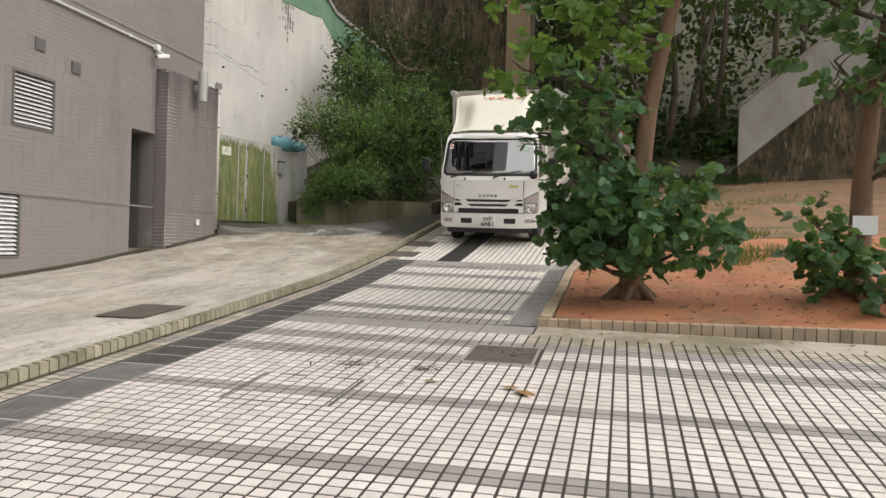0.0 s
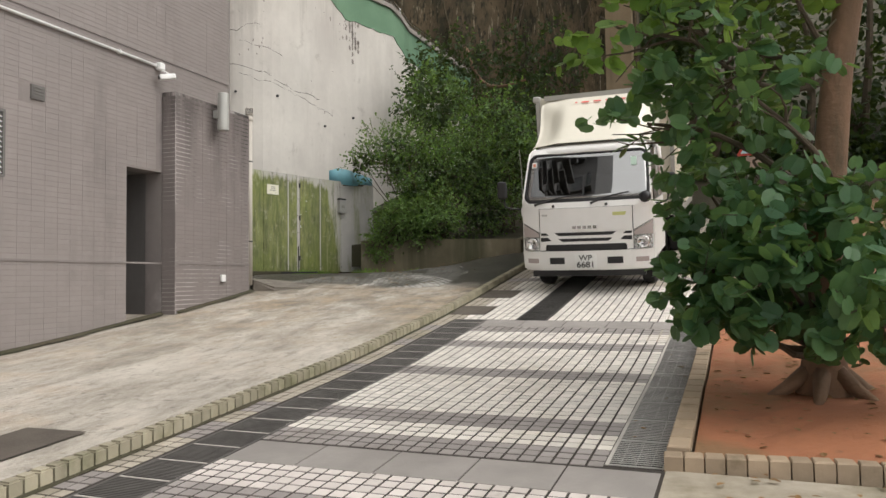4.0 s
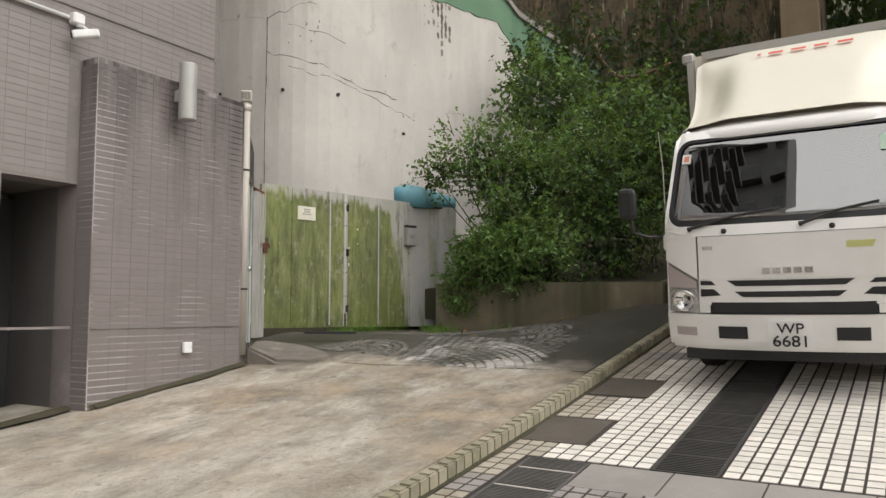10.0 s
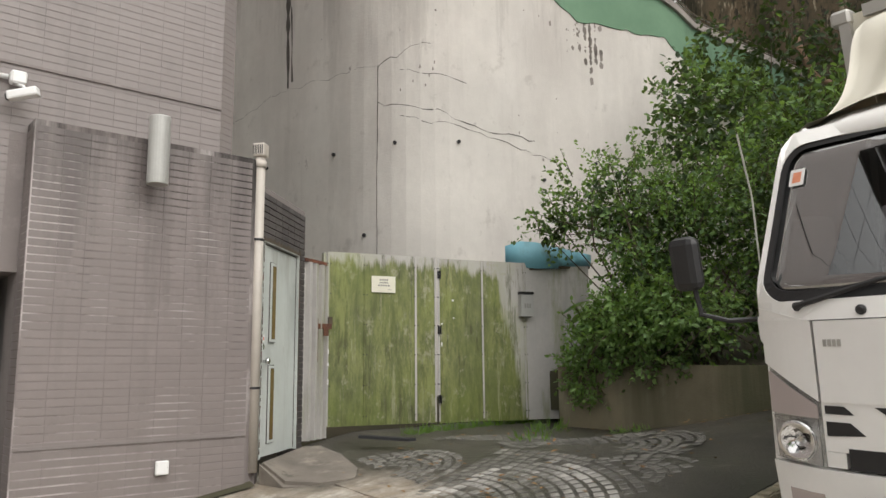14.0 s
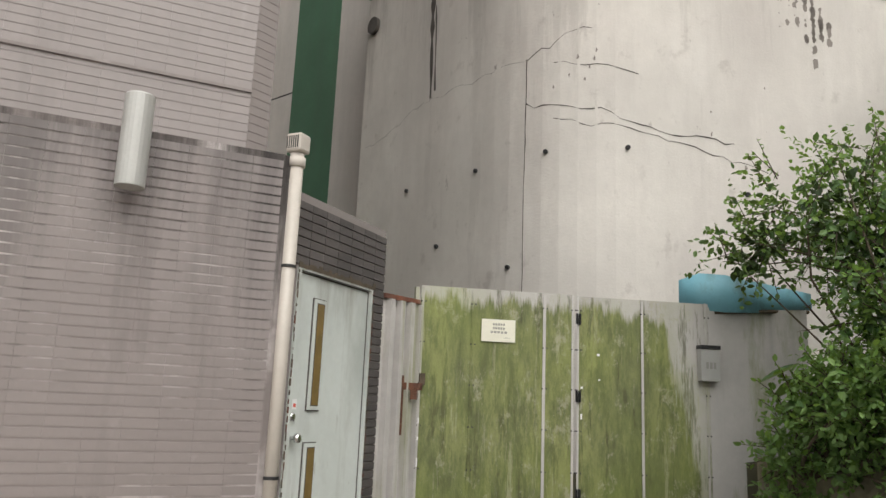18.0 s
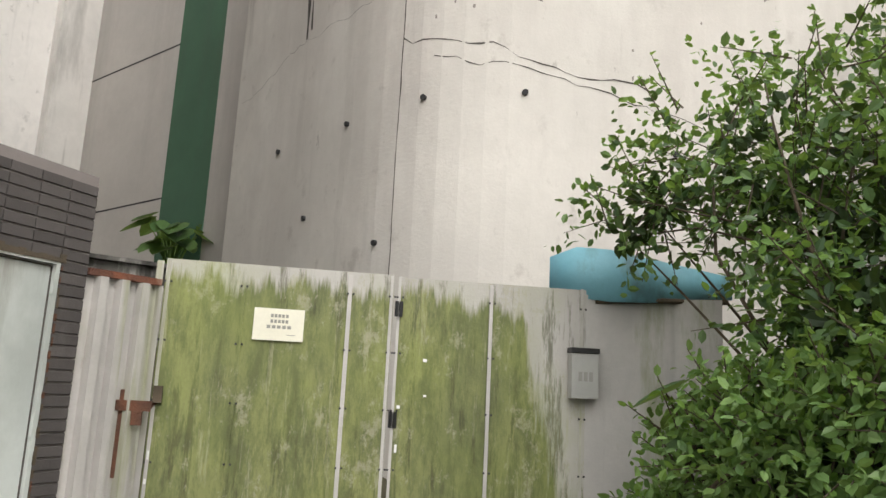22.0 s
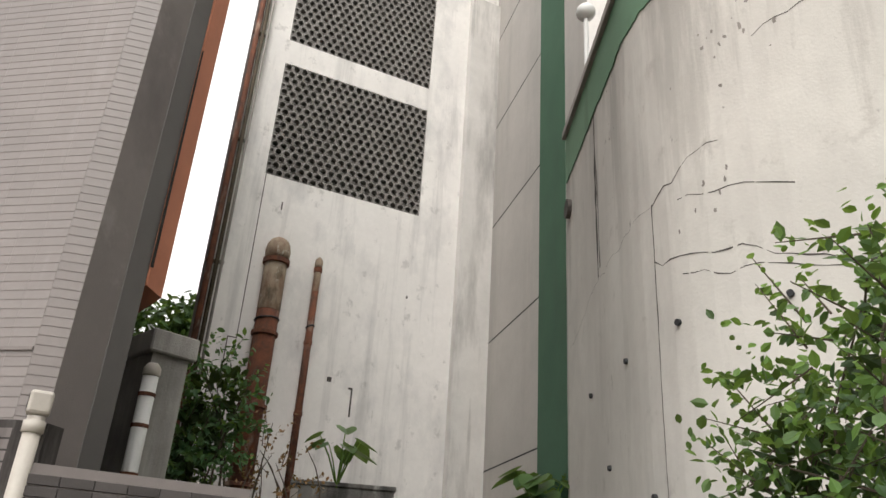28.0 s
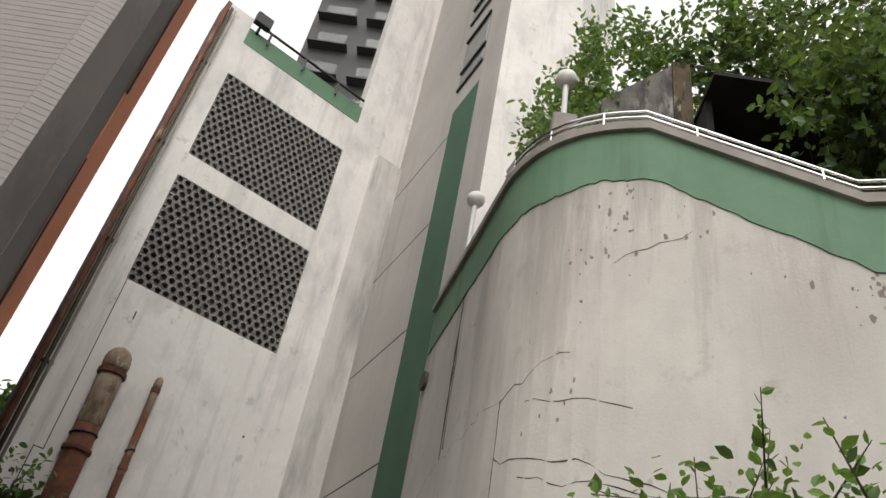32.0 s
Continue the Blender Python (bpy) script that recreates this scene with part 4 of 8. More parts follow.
bmesh.ops.bevel(step, geom=[e for e in step.edges if e.verts[0].co.z > 1.6 and e.verts[1].co.z > 1.6], offset=0.03, segments=2, affect='EDGES')
obj("door_step", step, surface("worn_step_concrete", (0.21, 0.185, 0.155), (0.12, 0.105, 0.09), 1.6, 0.85, bump=(30, 0.6), stains=[((0.34, 0.30, 0.25), 2.2, (1, 1, 1), 0.55, 0.68, 0.7), ((0.04, 0.036, 0.03), 3, (1, 1, 1), 0.6, 0.7, 0.7)]), kind="structure", category="step", label="cracked concrete step before the side door")
obj("plank", boxed(-0.35, 0.35, -0.05, 0.05, 0, 0.03, pose(-7.75, 16.35, 1.96, 0, 0, 12)), M_SEAT, label="dark plank lying before the gate", category="plank")
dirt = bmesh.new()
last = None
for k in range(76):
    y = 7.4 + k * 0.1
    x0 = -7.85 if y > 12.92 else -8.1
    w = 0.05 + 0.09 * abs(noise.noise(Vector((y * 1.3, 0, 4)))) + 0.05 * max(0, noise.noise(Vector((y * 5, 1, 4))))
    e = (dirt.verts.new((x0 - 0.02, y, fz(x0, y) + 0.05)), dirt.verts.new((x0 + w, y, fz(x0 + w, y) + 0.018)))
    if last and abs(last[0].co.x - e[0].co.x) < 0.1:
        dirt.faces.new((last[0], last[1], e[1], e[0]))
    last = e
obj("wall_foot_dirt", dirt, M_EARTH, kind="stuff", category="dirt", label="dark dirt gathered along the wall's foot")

# ---- buildings closing the view ----
def block(name, x0, x1, y0, y1, z0, z1, wall, rows, cols, label, sides="xy"):
    """A tall block with its windows."""
    b = obj(name, boxed(x0, x1, y0, y1, z0, z1), wall, category="building", label=label)
    pane = bpy.data.materials["window_glass"]
    for j in range(rows):
        for i in range(cols):
            z = z0 + (z1 - z0) * (j + 0.3) / rows
            h = (z1 - z0) / rows * 0.5
            if "n" in sides:
                w = (x1 - x0) / cols
                x = x0 + w * (i + 0.2)
                part("window", boxed(x, x + 0.6 * w, y1 - 0.02, y1 + 0.05, z, z + h), pane, b)
                part("balcony", boxed(x - 0.1 * w, x + 0.7 * w, y1 + 0.002, y1 + 0.7, z - 0.25, z - 0.1), wall, b)
            if "e" in sides:
                w = (y1 - y0) / cols
                y = y0 + w * (i + 0.2)
                part("window", boxed(x1 - 0.02, x1 + 0.05, y, y + 0.6 * w, z, z + h), pane, b)
                part("balcony", boxed(x1 + 0.002, x1 + 0.8, y - 0.1 * w, y + 0.7 * w, z - 0.25, z - 0.1), wall, b)
    return b


M_FAR = surface("far_grey_facade", (0.13, 0.125, 0.125), (0.10, 0.10, 0.10), 0.3, 0.85, bump=None)
M_FARPALE = surface("far_pale_facade", (0.55, 0.53, 0.47), (0.46, 0.45, 0.40), 0.3, 0.85, bump=None)
block("apartment_tower", -50, -40.9, 3.0, 18, 0, 75, M_FAR, 22, 4, "dark grey apartment tower with projecting balconies", "e")
block("apartment_slab", -46, -11.3, -36, -24, -2, 62, M_FAR, 15, 10, "dark slab block with rows of windows", "n")
# The next three blocks are added, out of view, to darken the windscreen's reflection.
block("apartment_wing", -62, -46.5, -36, -22.5, -2, 62, M_FAR, 12, 6, "added unseen dark block for the windscreen's left reflection", "n")
block("hillside_flats", -67, -58.5, -12.5, 2.5, -2, 62, M_FAR, 12, 4, "added dark block behind the tower for the windscreen's reflection", "e")
block("upper_storeys", -18.2, -14.1, -14, 6.6, 15.0, 44, M_FAR, 15, 5, "added unseen dark block above the grey building for the windscreen's reflection", "e")
block("distant_flats", -62, -50, -14, -4, 0, 18, M_FARPALE, 6, 3, "pale distant flats beyond the gap", "e")


# ---- the parked lorry ----
def lorry():
    """A white box lorry, nose down the ramp. Local y runs from its front bumper to its tail, z up from the road."""
    x, y = -2.08, 15.08
    root = empty("box_truck", pose(x, y, gz(16.1) - 0.165 * 1.02, 9.4, 0, -2.0), "white light lorry with cream box body parked on the ramp", "truck")

    ys, zs = [0.02, 0.0, 0.0, 0.06, 0.10, 0.50, 0.66], [0.34, 0.42, 0.66, 1.30, 1.38, 2.12, 2.26]
    hs = [0.965, 0.985, 0.99, 0.985, 0.98, 0.93, 0.86]

    def at(u, z, off=0.0):
        a = abs(u)
        return Vector((u * float(np.interp(z, zs, hs)), float(np.interp(z, zs, ys)) + float(np.interp(z, [1.28, 1.46], [0.13, 0.03])) * a ** 4 + 0.02 * a - off, z))

    def patch(corners, off, thick, nu=10, nz=4):
        """A shell on the cab's front between four (u, z) corners: low left, low right, high right, high left."""
        bm = bmesh.new()
        layers = []
        for o in (off, off - thick):
            rows = []
            for j in range(nz + 1):
                t = j / nz
                row = []
                for i in range(nu + 1):
                    s = i / nu
                    u = (1 - t) * ((1 - s) * corners[0][0] + s * corners[1][0]) + t * ((1 - s) * corners[3][0] + s * corners[2][0])
                    z = (1 - t) * ((1 - s) * corners[0][1] + s * corners[1][1]) + t * ((1 - s) * corners[3][1] + s * corners[2][1])
                    row.append(bm.verts.new(at(u, z, o)))
                rows.append(row)
            layers.append(rows)
        f, k = layers
        for j in range(nz):
            for i in range(nu):
                bm.faces.new((f[j][i], f[j][i + 1], f[j + 1][i + 1], f[j + 1][i]))
                bm.faces.new((k[j][i], k[j + 1][i], k[j + 1][i + 1], k[j][i + 1]))
        for j in range(nz):
            bm.faces.new((f[j][0], f[j + 1][0], k[j + 1][0], k[j][0]))
            bm.faces.new((f[j][nu], k[j][nu], k[j + 1][nu], f[j + 1][nu]))
        for i in range(nu):
            bm.faces.new((f[0][i], k[0][i], k[0][i + 1], f[0][i + 1]))
            bm.faces.new((f[nz][i], f[nz][i + 1], k[nz][i + 1], k[nz][i]))
        return bm

    def rect(u0, u1, z0, z1):
        return [(u0, z0), (u1, z0), (u1, z1), (u0, z1)]

    P = lambda name, bm, m, parent=root, label="", smooth=False: part(name, bm, m, parent, label, smooth)
    # cab shell: sides, back, roof, floor
    for s in (-1, 1):
        bm = bmesh.new()
        a = 0.15
        yb = 1.72
        levels = [(0.50, 0.985), (1.34, 0.98)]
        for z0, z1 in ((0.50, 0.66), (0.66, 1.34)):
            h0, h1 = float(np.interp(z0, zs, hs)), float(np.interp(z1, zs, hs))
            y0, y1 = float(np.interp(z0, zs, ys)) + a, float(np.interp(z1, zs, ys)) + a
            q = [(h0 * s, y0, z0), (h0 * s, yb, z0), (h1 * s, yb, z1), (h1 * s, y1, z1)]
            inner = [(c[0] - 0.05 * s, c[1], c[2]) for c in q]
            v = [bm.verts.new(c) for c in q + inner]
            for f in ((0, 1, 2, 3), (7, 6, 5, 4), (0, 4, 5, 1), (1, 5, 6, 2), (2, 6, 7, 3), (3, 7, 4, 0)):
                bm.faces.new([v[k] for k in f])
        bmesh.ops.recalc_face_normals(bm, faces=bm.faces)
        door = P("cab_door", bm, M_PAINT, root)
        bm = bmesh.new()
        tube(bm, [(0.955 * s, 0.215, 1.36), (0.90 * s, 0.58, 2.1), (0.85 * s, 0.70, 2.2)], 0.028, 8)
        P("window_post", bm, M_PAINT, door, smooth=True)
        P("rear_post", tubed([(0.975 * s, 1.66, 1.34), (0.925 * s, 1.66, 2.1), (0.87 * s, 1.64, 2.22)], 0.055, 8), M_PAINT, door, smooth=True)
        bm = bmesh.new()
        v = [bm.verts.new(c) for c in ((0.972 * s, 0.22, 1.34), (0.972 * s, 1.64, 1.34), (0.925 * s, 1.62, 2.12), (0.925 * s, 0.57, 2.12))]
        w = [bm.verts.new(c.co - Vector((0.012 * s, 0, 0))) for c in v]
        for f in ((v[0], v[1], v[2], v[3]), (w[3], w[2], w[1], w[0]), (v[0], w[0], w[1], v[1]), (v[1], w[1], w[2], v[2]), (v[2], w[2], w[3], v[3]), (v[3], w[3], w[0], v[0])):
            bm.faces.new(f)
        P("side_window", bm, M_SIDEGLASS, door)
        P("door_lining", boxed(min(0.91 * s, 0.93 * s), max(0.91 * s, 0.93 * s), 0.3, 1.62, 0.63, 1.33), M_SEAT, door)
        P("door_handle", boxed(0.985 * s - 0.015, 0.985 * s + 0.02, 1.4, 1.58, 1.12, 1.16, bevel=0.008), M_BLACK, door)
    P("cab_back", boxed(-0.93, 0.93, 1.68, 1.72, 0.55, 2.2), M_PAINT)
    P("cab_lining", boxed(-0.92, 0.92, 1.63, 1.678, 0.63, 2.15), M_SEAT)
    P("roof_lining", boxed(-0.82, 0.82, 0.78, 1.62, 2.17, 2.2), M_SEAT)
    roof = bmesh.new()
    rows = []
    for j, (yy, zz, hh) in enumerate(((0.50, 2.135, 0.925), (0.56, 2.21, 0.90), (0.75, 2.265, 0.87), (1.2, 2.29, 0.86), (1.72, 2.28, 0.86))):
        rows.append([roof.verts.new((u * hh, yy + (0.13 * abs(u) ** 4 if j < 2 else 0), zz - 0.07 * abs(u) ** 6)) for u in np.linspace(-1, 1, 13)])
    for a, b in zip(rows, rows[1:]):
        for k in range(12):
            roof.faces.new((a[k], a[k + 1], b[k + 1], b[k]))
    ext = bmesh.ops.extrude_face_region(roof, geom=list(roof.faces))
    bmesh.ops.translate(roof, vec=(0, 0.01, -0.05), verts=[g for g in ext["geom"] if isinstance(g, bmesh.types.BMVert)])
    bmesh.ops.recalc_face_normals(roof, faces=roof.faces)
    P("roof", roof, M_PAINT, smooth=True)
    P("cab_floor", boxed(-0.93, 0.93, 0.2, 1.66, 0.55, 0.62), M_SEAT)
    # front
    P("front_shell", patch(rect(-1, 1, 0.60, 1.36), -0.022, 0.02, 16, 6), M_BLACK)
    bump = P("bumper", patch(rect(-1, 1, 0.39, 0.655), 0.015, 0.05, 20, 5), M_PAINT, label="white front bumper")
    P("bumper_lip", patch(rect(-0.98, 0.98, 0.362, 0.39), 0.0, 0.05, 20, 1), M_PAINT, bump)
    for s in (-1, 1):
        P("tow_cover", patch(rect(s * 0.44 - 0.115, s * 0.44 + 0.115, 0.46, 0.56), 0.021, 0.012, 4, 2), M_BLACK, bump)
        P("fog_lamp", patch(rect(s * 0.83 - 0.09, s * 0.83 + 0.09, 0.475, 0.545), 0.021, 0.012, 4, 2), M_AMBER, bump, "smoked fog lamp")
    plate = P("number_plate", patch(rect(-0.165, 0.165, 0.385, 0.615), 0.028, 0.01, 4, 2), M_PLATE, bump, "white two-line number plate")

    def words(text, size, place, m, parent, name):
        font = bpy.data.curves.new(name, 'FONT')
        font.body, font.size, font.align_x, font.extrude, font.offset = text, size, 'CENTER', 0.002, 0.0008
        tmp = new(name, font)
        me = bpy.data.meshes.new_from_object(tmp.evaluated_get(bpy.context.evaluated_depsgraph_get()))
        bpy.data.objects.remove(tmp)
        me.materials.append(m)
        for v in me.vertices:
            v.co.x *= 1.1
        ob = new(name, me)
        ob.parent = parent
        ob.matrix_basis = Matrix.Translation(place) @ pose(0, 0, 0, 90, 0, 0)

    words("WP", 0.115, (0, -0.034, 0.515), M_BLACK, plate, "lettering")
    words("6681", 0.125, (0, -0.034, 0.41), M_BLACK, plate, "numerals")
    hood = P("front_panel", patch(rect(-0.70, 0.70, 0.945, 1.295), 0.012, 0.03, 16, 5), M_PAINT, label="white front access panel")
    for s in (-1, 1):
        P("corner_panel", patch([(s * 0.715, 0.945), (s * 1.0, 1.10), (s * 1.0, 1.36), (s * 0.715, 1.295)] if s > 0 else [(-1.0, 1.10), (-0.715, 0.945), (-0.715, 1.295), (-1.0, 1.36)], 0.008, 0.03, 6, 4), M_PAINT)
        P("cowl", patch([(s * 0.5 - 0.5, 1.30), (s * 0.5 + 0.5, 1.30), (s * 0.5 + 0.5, 1.385), (s * 0.5 - 0.5, 1.385)], 0.006, 0.03, 12, 1), M_PAINT)
        lamp = P("headlight", patch([(s * 0.715, 0.655), (s * 0.995, 0.665), (s * 0.99, 1.09), (s * 0.715, 0.935)] if s > 0 else [(-0.995, 0.665), (-0.715, 0.655), (-0.715, 0.935), (-0.99, 1.09)], -0.012, 0.02, 6, 5), M_FACET, label="clear headlight cluster")
        P("lens", patch([(s * 0.725, 0.665), (s * 0.985, 0.675), (s * 0.985, 0.865), (s * 0.725, 0.865)] if s > 0 else [(-0.985, 0.675), (-0.725, 0.665), (-0.725, 0.865), (-0.985, 0.865)], 0.012, 0.008, 6, 3), M_LENS, lamp)
        P("indicator", patch([(s * 0.725, 0.872), (s * 0.985, 0.875), (s * 0.98, 1.065), (s * 0.725, 0.925)] if s > 0 else [(-0.985, 0.875), (-0.725, 0.872), (-0.725, 0.925), (-0.98, 1.065)], 0.012, 0.01, 6, 3), M_AMBER, lamp, "pinkish indicator lens")
        c = at(s * 0.84, 0.765, 0.0)
        bm = bmesh.new()
        lathe(bm, [(0.012, -0.01), (0.02, -0.008), (0.03, 0.012), (0.075, 0.028), (0.088, 0.03), (0.092, 0.02), (0.092, -0.02)], 20, Matrix.Translation(c) @ pose(0, 0, 0, 90, 0, 0))
        P("reflector", bm, M_CHROME, lamp, smooth=True)
    # grille: a white moulding with black slots
    grille = P("grille", patch(rect(-0.705, 0.705, 0.735, 0.944), 0.006, 0.03, 14, 4), M_PAINT, label="white grille moulding with black slots")
    slots = [[(-0.40, 0.885), (0.40, 0.885), (0.47, 0.932), (-0.47, 0.932)], [(-0.35, 0.797), (0.35, 0.797), (0.41, 0.842), (-0.41, 0.842)], rect(-0.60, 0.60, 0.668, 0.755)]
    slots += [[(0.56, 0.895), (0.69, 0.895), (0.69, 0.93), (0.60, 0.93)], [(-0.69, 0.895), (-0.56, 0.895), (-0.60, 0.93), (-0.69, 0.93)]]
    slots += [[(0.52, 0.812), (0.69, 0.80), (0.69, 0.862), (0.58, 0.862)], [(-0.69, 0.80), (-0.52, 0.812), (-0.58, 0.862), (-0.69, 0.862)]]
    for c in slots:
        P("grille_slot", patch(c, 0.0085, 0.01, 12, 2), M_BLACK, grille)
    for z in (0.905, 0.82):
        P("slot_bar", patch(rect(-0.36, 0.36, z, z + 0.006), 0.0105, 0.004, 12, 1), M_SEAT, grille)
    for s in (-1, 1):
        P("lower_corner", patch(rect(s * 0.66 - 0.045, s * 0.66 + 0.045, 0.668, 0.733), 0.006, 0.03, 3, 2), M_PAINT, grille)
    for k in range(5):
        P("badge_bar", patch(rect(-0.19 + k * 0.078, -0.13 + k * 0.078, 0.985, 1.03), 0.02, 0.008, 2, 1), M_CHROME, hood, "chrome maker's badge")
        P("emblem_bar", patch(rect(-0.66 + k * 0.022, -0.645 + k * 0.022, 1.185, 1.215), 0.016, 0.004, 1, 1), M_ALU, hood) if k < 4 else None
    P("eco_badge", patch([(0.42, 1.165), (0.60, 1.165), (0.62, 1.215), (0.42, 1.215)], 0.016, 0.004, 3, 1), M_BADGE, hood, "yellow-green badge")
    # windscreen
    def rounded(w, z0, z1, r, n=6, m=14):
        """A closed loop of (u, z) round a rectangle with rounded corners."""
        loop = []
        for k, (cu, cz) in enumerate(((w - r, z1 - r), (r - w, z1 - r), (r - w, z0 + r), (w - r, z0 + r))):
            loop += [(cu + r * math.cos(radians(90 * k + 90 * i / n)), cz + r * math.sin(radians(90 * k + 90 * i / n))) for i in range(n + 1)]
            nxt = ((r - w, z1), (-w, z0 + r), (w - r, z0), (w, z1 - r))[k]
            a = loop[-1]
            loop += [(a[0] + (nxt[0] - a[0]) * i / m, a[1] + (nxt[1] - a[1]) * i / m) for i in range(1, m)]
        return loop

    def surround(outer, inner, off, thick):
        """A band on the cab's front between two loops."""
        bm = bmesh.new()
        rings = [[bm.verts.new(at(u, z, o)) for u, z in loop] for loop, o in ((outer, off - thick), (outer, off), (inner, off), (inner, off - thick))]
        n = len(outer)
        for p, q in zip(rings, rings[1:]):
            for i in range(n):
                bm.faces.new((p[i], p[(i + 1) % n], q[(i + 1) % n], q[i]))
        bmesh.ops.recalc_face_normals(bm, faces=bm.faces)
        return bm

    screen = P("windscreen", patch(rect(-0.955, 0.955, 1.40, 2.115), -0.010, 0.006, 20, 8), M_GLASS, label="dark tinted windscreen reflecting the sky", smooth=True)
    P("windscreen_seal", surround(rounded(0.975, 1.378, 2.128, 0.125), rounded(0.935, 1.43, 2.098, 0.10), -0.002, 0.012), M_BLACK, screen, "black rounded windscreen border")
    P("screen_surround", surround(rounded(1.0, 1.372, 2.2, 0.012), rounded(0.972, 1.382, 2.125, 0.125), 0.005, 0.03), M_PAINT, label="slim white windscreen surround")
    P("antenna", tubed([(-1.0, 0.3, 1.5), (-1.0, 0.33, 1.9), (-1.01, 0.30, 2.22)], 0.005, 5), M_ALU, label="thin radio antenna")
    P("sticker_border", patch(rect(-0.91, -0.83, 1.92, 2.0), 0.003, 0.002, 2, 2), M_WHITE, screen)
    P("permit_sticker", patch(rect(-0.893, -0.847, 1.935, 1.985), 0.0045, 0.001, 2, 2), surface("orange_sticker", (0.65, 0.22, 0.12), (0.7, 0.3, 0.18), 20, 0.5, bump=None), screen, "small square permit sticker")
    P("toll_tag", patch(rect(0.70, 0.79, 1.88, 2.0), 0.003, 0.002, 2, 2), surface("pale_green_tag", (0.45, 0.6, 0.5), (0.5, 0.65, 0.55), 20, 0.5, bump=None), screen, "pale green toll tag")
    P("dashboard", boxed(-0.9, 0.9, 0.28, 0.75, 1.2, 1.38, bevel=0.05, seg=2), M_SEAT)
    P("seat", boxed(-0.75, 0.75, 1.2, 1.55, 1.0, 1.75, bevel=0.06, seg=2), M_SEAT)
    bm = bmesh.new()
    ring = [Vector((0.42 + 0.2 * math.cos(a), 0.86 + 0.06 * math.sin(a), 1.42 + 0.19 * math.sin(a))) for a in [k * math.pi / 10 for k in range(21)]]
    P("steering_wheel", tube(bm, ring, 0.016, 6, False), M_BLACK, smooth=True)
    for x0, x1 in ((-0.78, -0.05), (0.10, 0.66)):
        a, b = at(x0, 1.36, 0.02), at(x1, 1.50, 0.012)
        P("wiper", tubed([a, a + Vector((0.03, -0.01, 0.01)), (a + b) / 2 + Vector((0, -0.012, 0.02)), b], [0.022, 0.014, 0.011, 0.007], 6), M_BLACK)
    for x0 in (-0.48, 0.33):
        P("washer_nozzle", lathe(bmesh.new(), [(0.022, 0), (0.022, 0.012), (0.012, 0.02)], 10, Matrix.Translation(at(x0, 1.335, 0.01)) @ pose(0, 0, 0, 90, 0, 0)), M_BLACK)
    glove = boxed(-0.70, -0.57, 0.25, 0.33, 1.40, 1.45, bevel=0.022, seg=2)
    for k, (dx, dy, dz) in enumerate(((0.12, 0.0, 0.015), (0.125, 0.03, 0.03), (0.10, 0.06, 0.02), (0.02, 0.09, 0.03))):
        tube(glove, [(-0.60, 0.26 + 0.02 * k, 1.425), (-0.60 + 0.6 * dx, 0.26 + 0.5 * dy, 1.43 + dz), (-0.60 + dx, 0.26 + dy, 1.42 + dz)], [0.017, 0.016, 0.011], 7)
    tube(glove, [(-0.69, 0.29, 1.425), (-0.76, 0.30, 1.42)], [0.03, 0.036], 9)
    P("work_glove", glove, M_WHITE, label="white work glove on the dashboard", smooth=True)
    # mirrors
    for s, reach in ((-1, 0.29), (1, 0.27)):
        arm = tubed([(s * 0.97, 0.28, 1.30), (s * (0.97 + reach * 0.5), 0.14, 1.315), (s * (0.97 + reach * 0.86), 0.08, 1.36), (s * (0.97 + reach * 0.92), 0.08, 1.5)], 0.013, 7)
        mirror = P("mirror_arm", arm, M_BLACK, label="black mirror arm")
        P("mirror", boxed(s * (0.97 + reach) - 0.075, s * (0.97 + reach) + 0.08, 0.03, 0.12, 1.48, 1.75, bevel=0.04, seg=2), M_BLACK, mirror, smooth=False)
        P("arm_mount", boxed(s * 0.955 - 0.06, s * 0.955 + 0.06, 0.20, 0.36, 1.18, 1.33, bevel=0.03, seg=2), M_PAINT, mirror)
    P("front_mirror", lathe(bmesh.new(), [(0.02, -0.02), (0.075, 0.0), (0.085, 0.03), (0.04, 0.06)], 14, Matrix.Translation((0.90, 0.0, 1.42)) @ pose(0, 0, 0, 80, 0, 0)), M_BLACK, label="round black nose mirror", smooth=True)
    # wind deflector
    bm = bmesh.new()
    rows = []
    for k in range(15):
        t = k / 14
        yy, zz = float(np.interp(t, [0, 0.15, 0.4, 0.75, 0.92, 1], [0.60, 0.80, 1.15, 1.72, 2.02, 2.18])), float(np.interp(t, [0, 0.15, 0.4, 0.75, 0.92, 1], [2.28, 2.34, 2.52, 2.88, 3.03, 3.06]))
        hh = 0.92 + 0.15 * t ** 1.5 + 0.02 * math.sin(math.pi * t)
        dish = 0.34 * math.sin(math.pi * min(1, 0.12 + 0.95 * t)) ** 1.3
        row = []
        for u in np.linspace(-1, 1, 25):
            e = min(1, max(0, (abs(u) - 0.5) / 0.36))
            e = e * e * (3 - 2 * e)
            lip = max(0, (abs(u) - 0.9) / 0.1)
            row.append(bm.verts.new((u * hh, yy + dish * e * (1 - 0.2 * lip) + 0.08 * lip, zz - 0.03 * e - 0.03 * lip)))
        rows.append(row)
    for a, b in zip(rows, rows[1:]):
        for k in range(24):
            bm.faces.new((a[k], a[k + 1], b[k + 1], b[k]))
    for side in (0, 24):
        edge = [r[side] for r in rows]
        base = [bm.verts.new((e.co.x * 0.97, 2.18, max(2.29, min(e.co.z, 2.3 + 0.0 * i)))) for i, e in enumerate(edge)]
        for i in range(14):
            q = (edge[i], edge[i + 1], base[i + 1], base[i])
